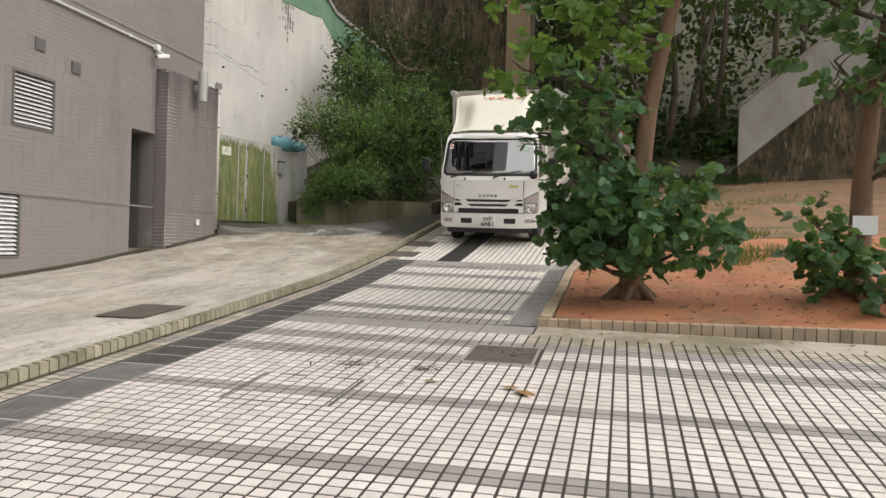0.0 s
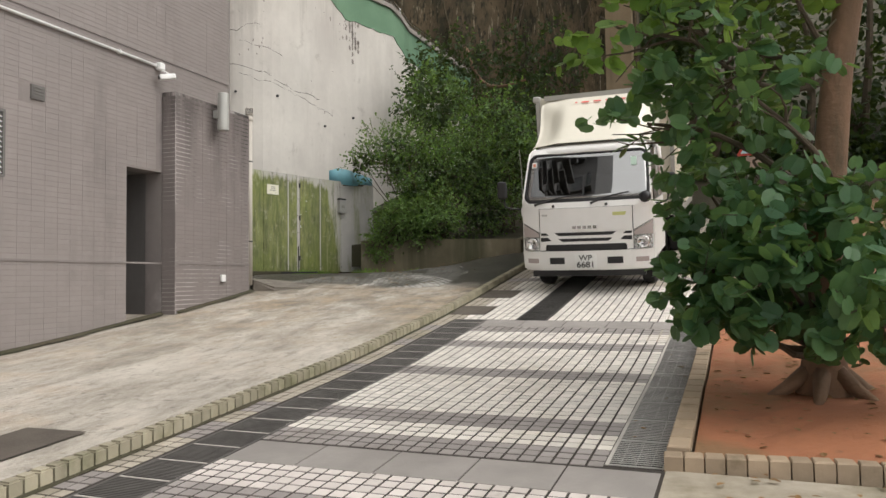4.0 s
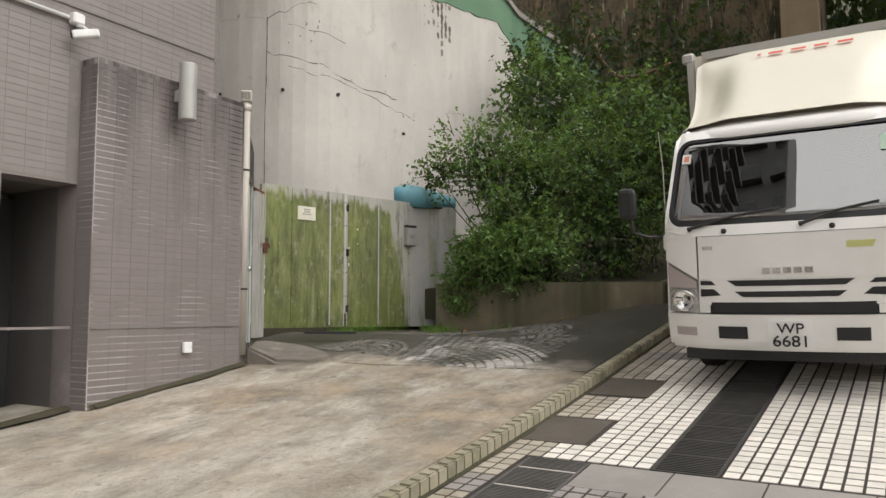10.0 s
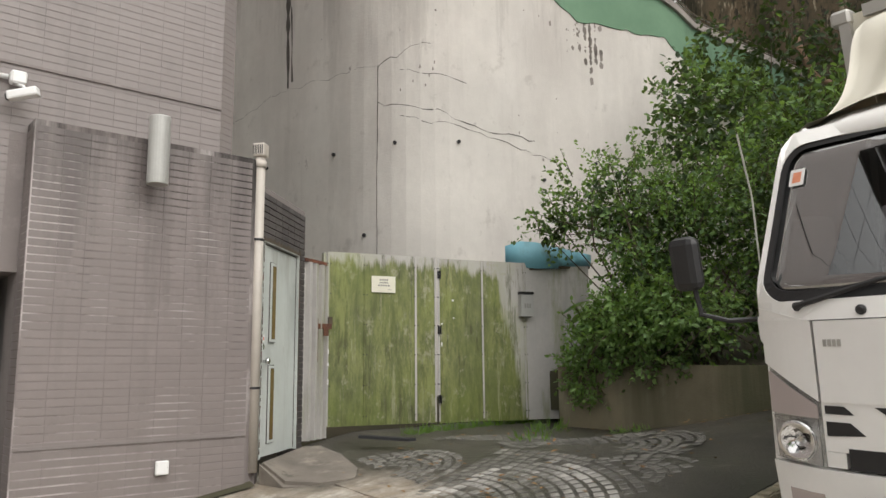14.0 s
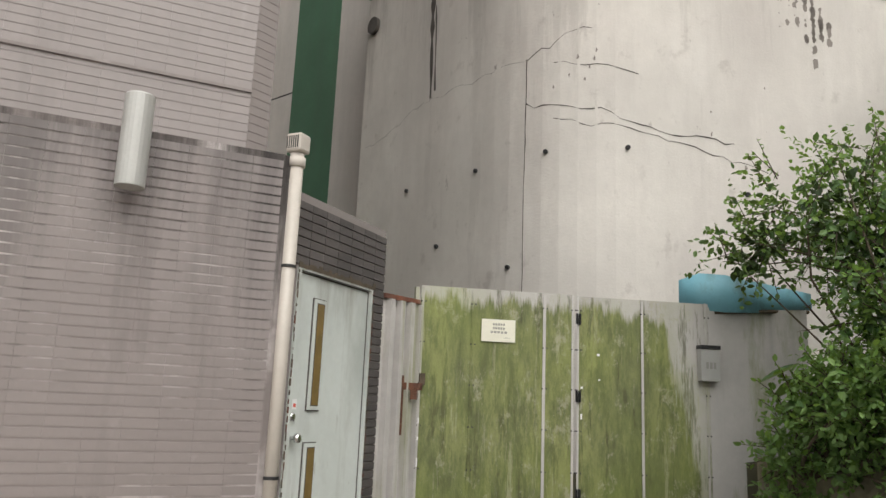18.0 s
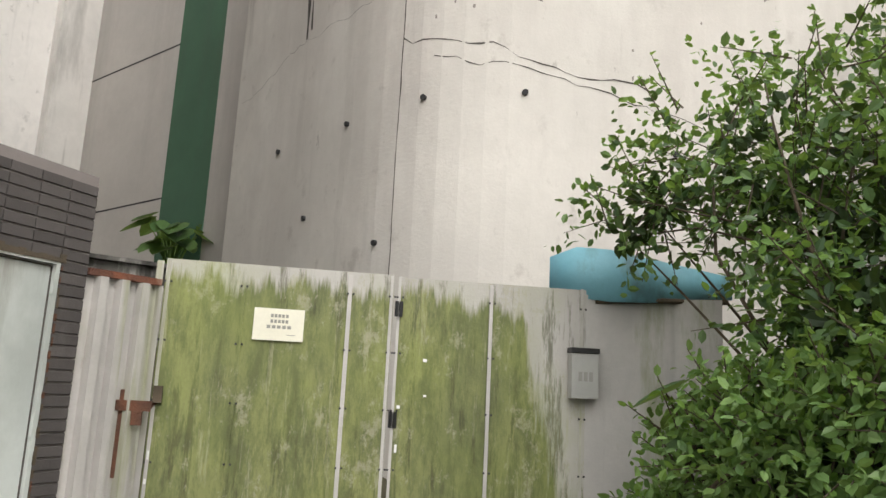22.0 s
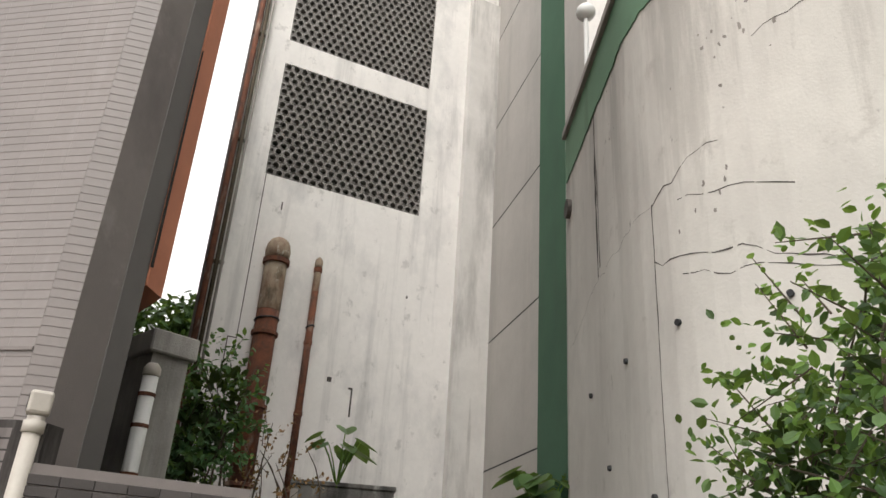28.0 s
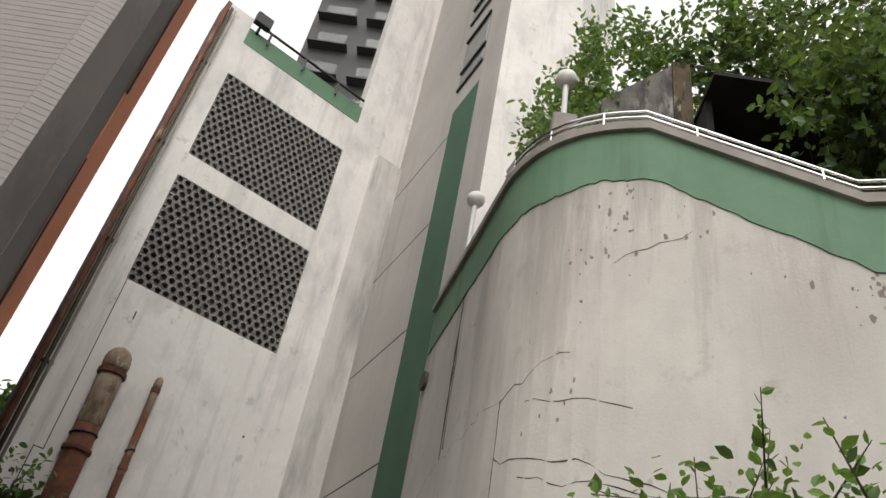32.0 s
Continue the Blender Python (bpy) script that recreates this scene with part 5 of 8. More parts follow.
            bm.faces.new(q if side else q[::-1])
    bmesh.ops.remove_doubles(bm, verts=bm.verts, dist=0.001)
    fair = P("wind_deflector", bm, M_BOXPAINT, label="cream moulded wind deflector over the cab", smooth=True)
    for k, (xa, xb) in enumerate(((-0.27, -0.235), (-0.20, -0.10), (-0.065, 0.035), (0.07, 0.17), (0.205, 0.305))):
        P("red_letter", boxed(xa * 1.5, xb * 1.5 - 0.02, 0, 0.004, 0, 0.055, Matrix.Translation((0, 1.80, 2.952)) @ pose(0, 0, 0, -67, 0, 0)), M_RED, fair, "red maker's lettering")
    # box body
    W, y0, y1, z0, z1 = 1.13, 2.2, 6.6, 0.95, 3.13
    cargo = P("cargo_box", boxed(-W + 0.02, W - 0.02, y0 + 0.02, y1, z0, z1 - 0.02), M_BOXPAINT, label="cream ribbed cargo box")
    for s in (-1, 1):
        P("corner_post", boxed(s * W - 0.05, s * W + 0.02, y0 - 0.03, y0 + 0.06, z0, z1), M_ALU, cargo)
        P("bottom_rail", boxed(s * W - 0.04, s * W + 0.012, y0 + 0.07, y1, z0 - 0.06, z0 + 0.06), M_ALU, cargo)
        P("top_rail", boxed(s * W - 0.04, s * W + 0.012, y0 + 0.07, y1, z1 - 0.09, z1), M_ALU, cargo)
        for k in range(20):
            yy = y0 + 0.2 + k * 0.215
            P("side_rib", boxed(s * W - 0.02, s * W + 0.006, yy, yy + 0.05, z0 + 0.07, z1 - 0.1), M_BOXPAINT, cargo)
        P("corner_cap", boxed(s * W - 0.10, s * W + 0.03, y0 - 0.04, y0 + 0.08, z1 - 0.09, z1 + 0.02, bevel=0.02), M_ALU, cargo)
    P("front_rail", boxed(-W + 0.11, W - 0.11, y0 - 0.03, y0 + 0.05, z1 - 0.07, z1 + 0.01), M_ALU, cargo)
    # chassis and wheels
    for s in (-1, 1):
        P("chassis_rail", boxed(s * 0.40 - 0.04, s * 0.40 + 0.04, 0.5, 6.3, 0.55, 0.78), M_BLACK)
        P("mudguard", boxed(s * 0.80 - 0.14, s * 0.80 + 0.14, 0.60, 0.64, 0.30, 0.85), M_BLACK)
        for yy, xs in ((1.02, (0.82,)), (4.85, (0.66, 0.90))):
            for xx in xs:
                tyre = P("tyre", lathe(bmesh.new(), [(0.24, -0.10), (0.34, -0.105), (0.372, -0.08), (0.378, 0), (0.372, 0.08), (0.34, 0.105), (0.24, 0.10)], 24, Matrix.Translation((s * xx, yy, 0.378)) @ pose(0, 0, 0, 0, 90, 0)), M_TYRE)
                P("rim", lathe(bmesh.new(), [(0.05, 0.055), (0.12, 0.07), (0.2, 0.03), (0.238, 0.085), (0.242, -0.085)], 20, Matrix.Translation((s * xx, yy, 0.378)) @ pose(0, 0, 0, 0, 90 * s, 0)), M_ALU, tyre)
    P("front_axle", tubed([(-0.8, 1.02, 0.38), (0.8, 1.02, 0.38)], 0.06, 8), M_BLACK)
    P("rear_axle", tubed([(-0.9, 4.85, 0.38), (0.9, 4.85, 0.38)], 0.08, 8), M_BLACK)
    P("fuel_tank", boxed(0.45, 0.85, 2.3, 3.3, 0.42, 0.82, bevel=0.05, seg=2), M_BLACK)
    P("underside", boxed(-0.8, 0.8, 0.45, 2.1, 0.40, 0.56), M_BLACK)
    # Black filler added below the chassis to keep the road there dark.
    P("undertray", boxed(-0.62, 0.62, 0.22, 6.3, 0.24, 0.39), M_BLACK)
    P("crossmember", boxed(-0.85, 0.85, 0.12, 0.2, 0.26, 0.345), M_BLACK)
    P("step", boxed(0.80, 0.98, 0.5, 0.75, 0.36, 0.42, bevel=0.01), M_BLACK)
    return root


lorry()


# ---- gate, door and fittings ----
GA, GM, GB = (-8.99, 16.39), (-8.60, 17.78), (-8.22, 19.0)
GZ0, GZ1 = 2.0, 4.07


def mid(a, b, t):
    return (a[0] + (b[0] - a[0]) * t, a[1] + (b[1] - a[1]) * t)


def metal_gate():
    root = empty("metal_gate", pose(GA[0], GA[1], GZ0), "double sheet-metal gate coated in green algae", "gate")
    inv = Matrix.Translation((-GA[0], -GA[1], -GZ0))

    def put(name, bm, m, parent=root, label="", smooth=False):
        bmesh.ops.transform(bm, matrix=inv, verts=bm.verts)
        return part(name, bm, m, parent, label, smooth)

    def screws(a, b, back, parent):
        for k in range(6):
            z = GZ0 + 0.12 + k * 0.36
            for d in (-0.018, 0.018):
                t = 0.5 + d / max(0.01, span(a, b))
                p = mid(a, b, t)
                put("screw", boxed(p[0] + back, p[0] + back + 0.006, p[1] - 0.006, p[1] + 0.006, z, z + 0.012), M_BLACK, parent)

    leaf1 = put("gate_leaf", ribbon(bmesh.new(), [GA, mid(GA, GM, 0.985)], GZ0 + 0.02, GZ1, 0.012), M_GATE, root, "gate leaf with green algae streaks")
    curve = [mid(GM, GB, 0.012), (-8.41, 18.4), GB, (-8.11, 19.3), (-7.98, 19.55), (-7.78, 19.78)]
    leaf2 = put("gate_leaf", ribbon(bmesh.new(), curve[:3], GZ0 + 0.01, GZ1 - 0.01, 0.012), M_GATE, root, "gate leaf with an arch of green algae")
    put("end_sheet", ribbon(bmesh.new(), curve[2:], GZ0 + 0.01, GZ1 - 0.04, 0.012), M_END, root, "bare grey end sheet")
    for lf, ts, a, b in ((leaf1, (0.33, 0.79), GA, GM), (leaf2, (0.49,), GM, GB)):
        for t in ts:
            p, q = mid(a, b, t - 0.009), mid(a, b, t + 0.009)
            put("lap_strip", ribbon(bmesh.new(), [p, q], GZ0 + 0.05, GZ1 - 0.02, 0.008, -0.008), M_BARE if t > 0.45 else M_GATE, lf, "bare lap strip")
            screws(p, q, 0.012, lf)
        for t in (0.012, 0.975):
            p, q = mid(a, b, t - 0.006), mid(a, b, t + 0.008)
            put("edge_strip", ribbon(bmesh.new(), [p, q], GZ0 + 0.03, GZ1 - 0.005, 0.006, -0.005), M_BARE, lf, "pale bare edge strip")
            screws(p, q, 0.014, lf)
        for z in (2.25, 3.1, 3.8):
            h = mid(GM, GB, -0.002 if lf is leaf1 else 0.02)
            put("hinge", boxed(h[0] + 0.012, h[0] + 0.022, h[1] - 0.011, h[1] + 0.011, z, z + 0.10), M_BLACK, lf, "black strap hinge")
    for zz in (2.2, 3.0, 3.85):
        put("back_rail", ribbon(bmesh.new(), [GA, mid(GA, GM, 0.98)], zz, zz + 0.05, 0.04, 0.014), M_RUST, leaf1)
    put("hasp", ribbon(bmesh.new(), [mid(GA, GM, -0.12), mid(GA, GM, 0.02)], 3.14, 3.20, 0.012, -0.13), M_RUST_DARK, root, "rusty hasp bar")
    put("bolt_plate", ribbon(bmesh.new(), [mid(GA, GM, -0.115), mid(GA, GM, -0.075)], 2.76, 3.26, 0.012, -0.115), M_RUST_DARK, root, "rusty bolt plate")
    put("staple", ribbon(bmesh.new(), [mid(GA, GM, 0.01), mid(GA, GM, 0.045)], 3.19, 3.29, 0.03, -0.035), M_TWIG, root, "dark rusty staple")
    put("chain", tubed([mid(GA, GM, -0.09) + (3.2,), mid(GA, GM, -0.03) + (3.10,), mid(GA, GM, 0.03) + (3.22,)], 0.016, 6), M_RUST_DARK, root, "rusty chain")
    put("padlock", ribbon(bmesh.new(), [mid(GA, GM, -0.05), mid(GA, GM, -0.01)], 3.06, 3.14, 0.03, -0.15), M_RUST_DARK, root, "rusty padlock")
    for t, z, w, h in ((0.012, 2.86, 0.008, 0.05), (0.01, 2.72, 0.01, 0.03), (0.012, 2.5, 0.008, 0.07)):
        put("paint_flake", ribbon(bmesh.new(), [mid(GA, GM, t), mid(GA, GM, t + w)], z, z + h, 0.002, -0.018), M_WHITE, root, "white flake of paint")
    for t, z, w, h in ((0.03, 2.95, 0.012, 0.05), (0.03, 3.22, 0.016, 0.02), (0.15, 3.52, 0.02, 0.02), (0.16, 3.3, 0.014, 0.012)):
        put("paint_flake", ribbon(bmesh.new(), [mid(GM, GB, t), mid(GM, GB, t + w)], z, z + h, 0.002, -0.016), M_WHITE, root, "white flake of paint")
    notice = ribbon(bmesh.new(), [mid(GA, GM, 0.385), mid(GA, GM, 0.60)], 3.60, 3.80, 0.004, -0.016)
    sg = obj("notice", notice, M_SIGN, label="cream notice board screwed to the gate", category="sign")
    for i, (t0, t1, z) in enumerate(((0.455, 0.535, 3.745), (0.455, 0.535, 3.71), (0.44, 0.55, 3.675), (0.525, 0.575, 3.635))):
        for k in range(5 if i < 3 else 1):
            ta = t0 + (t1 - t0) * (k + 0.1) / (5 if i < 3 else 1)
            tb = t0 + (t1 - t0) * (k + 0.8) / (5 if i < 3 else 1)
            part("text_bar", ribbon(bmesh.new(), [mid(GA, GM, ta), mid(GA, GM, tb)], z, z + (0.02 if i < 3 else 0.004), 0.002, -0.0185), M_INK, sg)
    a, b = mid(GM, GB, 0.905), mid(GM, GB, 1.045)
    mb = obj("letter_box", ribbon(bmesh.new(), [a, b], 3.34, 3.63, 0.08, -0.09), M_LAMP, label="small grey metal letter box on the gate", category="letter box")
    part("lid", ribbon(bmesh.new(), [mid(GM, GB, 0.90), mid(GM, GB, 1.05)], 3.632, 3.665, 0.095, -0.1), M_BLACK, mb, "dark flap lid")
    for k in range(3):
        part("digit_bar", ribbon(bmesh.new(), [mid(GM, GB, 0.94 + 0.028 * k), mid(GM, GB, 0.96 + 0.028 * k)], 3.45, 3.51, 0.002, -0.093), M_INK, mb)


metal_gate()


def corrugated():
    a, b = (-8.775, 15.95), (-8.985, 16.36)
    bm = bmesh.new()
    n = 28
    pts = []
    for i in range(n + 1):
        p = mid(a, b, i / n)
        d = 0.045 if (i // 4) % 2 else -0.01
        pts.append((p[0] + d * 0.9, p[1] + d * 0.4))
    ribbon(bm, pts, 1.9, 3.89, 0.004)
    s = obj("corrugated_sheet", bm, M_BARE, label="streaked grey corrugated side sheet beside the gate", category="metal sheet")
    part("rusty_cap", ribbon(bmesh.new(), [a, b], 3.892, 3.93, 0.06, -0.03), M_RUST, s, "rusty angle cap")
    part("side_post", boxed(-9.02, -8.98, 16.335, 16.375, 1.9, 4.05), M_BARE, s, "pale side post")


corrugated()
DA, DB = (-7.97, 15.045), (-8.63, 15.80)
DW = along(DA, DB)
DL = span(DA, DB)
WA, WB = (-7.90, 14.965), (-8.765, 15.955)
WM, WL = along(WA, WB), span(WA, WB)
d0 = span(WA, DA)
wall_door = obj("wall_door", holed(bmesh.new(), WM @ pose(0, 0.012, 0), WL, 1.2, 4.46, 0.2, [(d0 - 0.04, d0 + DL + 0.02, 1.0, 3.93)]), M_GROUT, kind="structure", category="wall",
                label="dark brick wall round the side door")
door = obj("side_door", boxed(0.0, DL - 0.005, 0.03, 0.07, 1.86, 3.91, DW), M_DOOR, label="pale green-white metal side door with slit windows", category="door")
part("door_frame", box(box(boxed(-0.035, 0.0, 0.0, 0.1, 1.85, 3.93, DW), DL - 0.005, DL + 0.02, 0.0, 0.1, 1.85, 3.93, DW), 0.0, DL - 0.005, 0.0, 0.1, 3.912, 3.935, DW), M_DOOR, door)
for za, zb in ((2.95, 3.735), (1.98, 2.72)):
    # Dark strip paints the raised frame's shadow line.
    part("slit_shadow", boxed(0.207, 0.373, 0.022, 0.0298, za - 0.008, zb + 0.008, DW), M_CRACK, door, "painted shadow line round the slit window")
    w = part("slit_window", boxed(0.215, 0.365, 0.010, 0.0215, za, zb, DW), M_DOOR, door)
    part("pane_gap", boxed(0.241, 0.339, 0.0085, 0.0098, za + 0.026, zb - 0.026, DW), M_CRACK, w)
    part("pane", boxed(0.248, 0.332, 0.006, 0.0083, za + 0.033, zb - 0.033, DW), surface("amber_wired_glass", (0.20, 0.135, 0.05), (0.15, 0.105, 0.04), 9, 0.2, bump=None) if za > 2.5 else bpy.data.materials["amber_wired_glass"], w, "amber-brown glass strip")
rd_ = random.Random(21)
for x0, x1, z0, z1, n in ((-0.05, -0.03, 1.9, 3.95, 34), (DL + 0.015, DL + 0.035, 1.9, 3.95, 30)):
    for k in range(n):
        z = z0 + (z1 - z0) * k / n
        part("rust_bloom", boxed(x0 + rd_.uniform(0.0, 0.014), x1 + rd_.uniform(-0.006, 0.004), -0.004, -0.001, z, z + (z1 - z0) / n * rd_.uniform(0.3, 1.0), DW), M_TWIG if rd_.random() < 0.6 else M_RUST_DARK, door, "rusty dirt along the frame")
for k in range(26):
    x = -0.04 + k * 0.042
    part("rust_bloom", boxed(x, x + 0.042, -0.004, -0.001, 3.925, 3.945 + rd_.uniform(0.0, 0.03), DW), M_TWIG, door, "rusty dirt along the frame")
for x0, x1, z0, z1 in ((0.002, 0.009, 1.87, 3.9), (DL - 0.016, DL - 0.009, 1.87, 3.9), (0.009, DL - 0.016, 3.897, 3.905)):
    part("door_gap", boxed(x0, x1, 0.024, 0.0297, z0, z1, DW), M_CRACK, door, "dark gap round the door")
part("sticker", boxed(0.05, 0.10, 0.027, 0.0296, 2.95, 3.02, DW), M_WHITE, door, "small white sticker")
part("sticker_print", boxed(0.06, 0.09, 0.0255, 0.0268, 2.965, 2.99, DW), M_RED, door, "faded red print")
part("knob", lathe(bmesh.new(), [(0.012, 0), (0.014, 0.03), (0.034, 0.045), (0.03, 0.075), (0.012, 0.082)], 16, DW @ Matrix.Translation((0.06, 0.03, 2.76)) @ pose(0, 0, 0, 90, 0, 0)), M_CHROME, door, "steel door knob", True)
part("lock", lathe(bmesh.new(), [(0.03, 0), (0.03, 0.012), (0.014, 0.018)], 16, DW @ Matrix.Translation((0.06, 0.03, 2.9)) @ pose(0, 0, 0, 90, 0, 0)), M_CHROME, door, "steel lock cylinder", True)
for z in (2.1, 3.0, 3.75):
    part("hinge", boxed(DL - 0.012, DL + 0.004, -0.006, 0.02, z, z + 0.12, DW), M_DOOR, door)

pipe = obj("vent_pipe", tubed([(-7.905, 14.93, 1.75), (-7.905, 14.93, 4.72)], 0.05, 16), M_PVC, label="cream plastic vent pipe at the wall's corner", category="pipe", smooth=True)
part("collar", lathe(bmesh.new(), [(0.051, 0), (0.062, 0.005), (0.062, 0.07), (0.051, 0.075)], 16, pose(-7.905, 14.93, 4.62)), M_PVC, pipe, smooth=True)
cowl = part("cowl", boxed(-0.065, 0.065, -0.065, 0.065, 0, 0.14, pose(-7.905, 14.93, 4.725, 0, 0, 40), bevel=0.02, seg=2), M_PVC, pipe, "louvred pipe cowl")
for k in range(6):
    part("cowl_slot", boxed(-0.05 + k * 0.018, -0.042 + k * 0.018, -0.068, -0.064, 0.025, 0.115, pose(-7.905, 14.93, 4.725, 0, 0, 40)), M_BLACK, cowl)
for z in (3.9, 2.5):
    part("clip", lathe(bmesh.new(), [(0.052, 0), (0.057, 0.002), (0.057, 0.02), (0.052, 0.022)], 14, pose(-7.905, 14.93, z)), M_BLACK, pipe)

lamp = obj("wall_light", lathe(bmesh.new(), [(0.06, -0.29), (0.088, -0.29), (0.09, -0.285), (0.09, 0.30), (0.085, 0.31), (0.0, 0.31)], 24, pose(-7.68, 13.86, 4.54)), M_LAMP, label="grey cylindrical up-and-down wall light", category="wall light", smooth=False)
part("bracket", boxed(-7.85, -7.76, 13.83, 13.89, 4.46, 4.58), M_LAMP, lamp)
part("glass", lathe(bmesh.new(), [(0.0, -0.27), (0.07, -0.272), (0.07, -0.275), (0.0, -0.28)], 20, pose(-7.68, 13.86, 4.54)), M_SEAT, lamp)
sock = obj("socket_box", boxed(-7.85, -7.81, 14.015, 14.125, 1.815, 1.93, bevel=0.008), M_WHITE, label="small white socket box on the tiled wall", category="socket")
part("screw", boxed(-7.812, -7.808, 14.105, 14.112, 1.87, 1.877), M_BLACK, sock)
con = obj("conduit", tubed([(-8.075, -6, 5.06), (-8.075, 12.75, 5.06)], 0.022, 8), M_WHITE, label="white conduit running along the wall", category="conduit", smooth=True)
for y in (6, 8, 10, 12):
    part("clip", boxed(-8.1, -8.05, y, y + 0.03, 5.03, 5.09), M_WHITE, con)
cam_box = obj("security_camera", boxed(-8.1, -8.0, 12.76, 12.88, 5.0, 5.11, bevel=0.015), M_WHITE, label="white security camera on a junction box", category="camera")
part("housing", box(bmesh.new(), -0.045, 0.045, -0.14, 0.1, -0.04, 0.04, pose(-7.93, 12.86, 4.9, 12, 0, -35), bevel=0.018, seg=2), M_WHITE, cam_box, "small bullet camera")
part("lens", lathe(bmesh.new(), [(0.03, 0), (0.03, 0.012), (0.015, 0.014)], 14, pose(-7.93, 12.86, 4.9, 12, 0, -35) @ pose(0, -0.14, 0, 90, 0, 0)), M_BLACK, cam_box)
part("stem", tubed([(-8.05, 12.82, 5.0), (-7.97, 12.84, 4.97), (-7.93, 12.86, 4.94)], 0.012, 8), M_WHITE, cam_box)

for y0, y1, z0, z1 in ((9.36, 10.22, 3.07, 3.87), (8.6, 9.57, 1.18, 2.12)):
    lv = obj("louvre_vent", box(box(box(boxed(-8.35, -8.095, y0, y0 + 0.03, z0, z1), -8.35, -8.095, y1 - 0.03, y1, z0, z1), -8.35, -8.095, y0 + 0.03, y1 - 0.03, z0, z0 + 0.03), -8.35, -8.095, y0 + 0.03, y1 - 0.03, z1 - 0.03, z1),
             M_RETURN, label="white louvred vent in the grey wall", category="vent")
    part("backing", boxed(-8.36, -8.34, y0, y1, z0, z1), M_PIT, lv)
    n = round((z1 - z0 - 0.08) / 0.062)
    for k in range(n):
        z = z0 + 0.05 + k * (z1 - z0 - 0.08) / n
        part("slat", boxed(-0.045, 0.045, y0 + 0.031, y1 - 0.031, -0.004, 0.004, pose(-8.15, 0, z + 0.025, 0, 35, 0)), M_WHITE, lv)
for y, z in ((9.87, 4.33), (10.67, 4.17)):
    v = obj("small_vent", boxed(-8.115, -8.088, y - 0.1, y + 0.1, z - 0.09, z + 0.09), M_RETURN, label="small dark square wall vent", category="vent")
    for k in range(4):
        part("slat", boxed(-8.088, -8.08, y - 0.085, y + 0.085, z - 0.07 + k * 0.04, z - 0.05 + k * 0.04), M_RETURN, v)
# The deep recess's shade is put into this door's near-black colour.
nd = obj("recess_door", boxed(-9.2, -9.15, 12.21, 12.93, 0.9, 3.4), M_SEAT, label="door deep in the wall recess, coloured near-black for its shade", category="door")
part("handle", boxed(-9.15, -9.12, 12.3, 12.33, 2.0, 2.2), M_ALU, nd)

# drips and cracks on the retaining wall


def wall_at(s):
    """A plan point on the retaining wall's face at s metres from its left end, and the way along it."""
    for a, b in zip(CW, CW[1:]):
        d = span(a, b)
        if s <= d:
            return Vector(mid(a, b, s / d)), (Vector(b) - Vector(a)).normalized()
        s -= d
    return Vector(CW[-1]), Vector((0, 1))


def wall_s(x, y):
    best, run, at_s = 9, 0, 0
    for a, b in zip(CW, CW[1:]):
        d = span(a, b)
        for k in range(8):
            p = mid(a, b, k / 8)
            if math.hypot(p[0] - x, p[1] - y) < best:
                best, at_s = math.hypot(p[0] - x, p[1] - y), run + d * k / 8
        run += d
    return at_s


def crack(x0, y0, z0, x1, y1, z1, width, seed, wander=0.05):
    r = random.Random(seed)
    s0, s1 = wall_s(x0, y0), wall_s(x1, y1)
    n = max(6, int(abs(s1 - s0) * 7 + abs(z1 - z0) * 5))
    bm = bmesh.new()
    last = None
    off = 0
    for i in range(n + 1):
        t = i / n
        p, way = wall_at(s0 + (s1 - s0) * t)
        right = Vector((way.y, -way.x))
        off = 0.7 * off + r.uniform(-wander, wander)
        w = width * r.uniform(0.3, 1.3)
        vertical = abs(z1 - z0) > abs(s1 - s0)
        c = Vector((*(p + right * 0.003), z0 + (z1 - z0) * t))
        a3 = Vector((*way, 0)) if vertical else Vector((0, 0, 1))
        c += a3 * off * (0.3 if vertical else 1)
        e = (bm.verts.new(c - a3 * w), bm.verts.new(c + a3 * w))
        if last:
            bm.faces.new((last[0], e[0], e[1], last[1]))
        last = e
    part("crack", bm, M_CRACK, retaining_wall, "dark crack in the render")


crack(-11.23, 18.70, 2.5, -11.23, 18.70, 7.75, 0.008, 1, 0.02)
crack(-11.23, 18.70, 7.05, -9.9, 21.2, 6.5, 0.008, 2, 0.06)
crack(-10.9, 18.95, 6.85, -9.7, 21.6, 6.2, 0.006, 3, 0.05)
crack(-13.2, 18.18, 7.8, -11.23, 18.70, 7.7, 0.003, 4, 0.05)
crack(-11.23, 18.70, 7.7, -10.5, 19.3, 8.1, 0.007, 5, 0.06)
crack(-15.1, 17.75, 7.4, -13.2, 18.18, 7.8, 0.003, 6, 0.05)
M_DRIP = surface("dark_drip_stain", (0.20, 0.18, 0.16), (0.30, 0.27, 0.245), 3, 0.95, bump=None, stretch=(1, 1, 0.2))
crack(-13.25, 18.17, 7.8, -13.3, 18.16, 11.1, 0.055, 7, 0.02)
crack(-13.18, 18.19, 7.9, -13.2, 18.18, 9.4, 0.02, 8, 0.02)
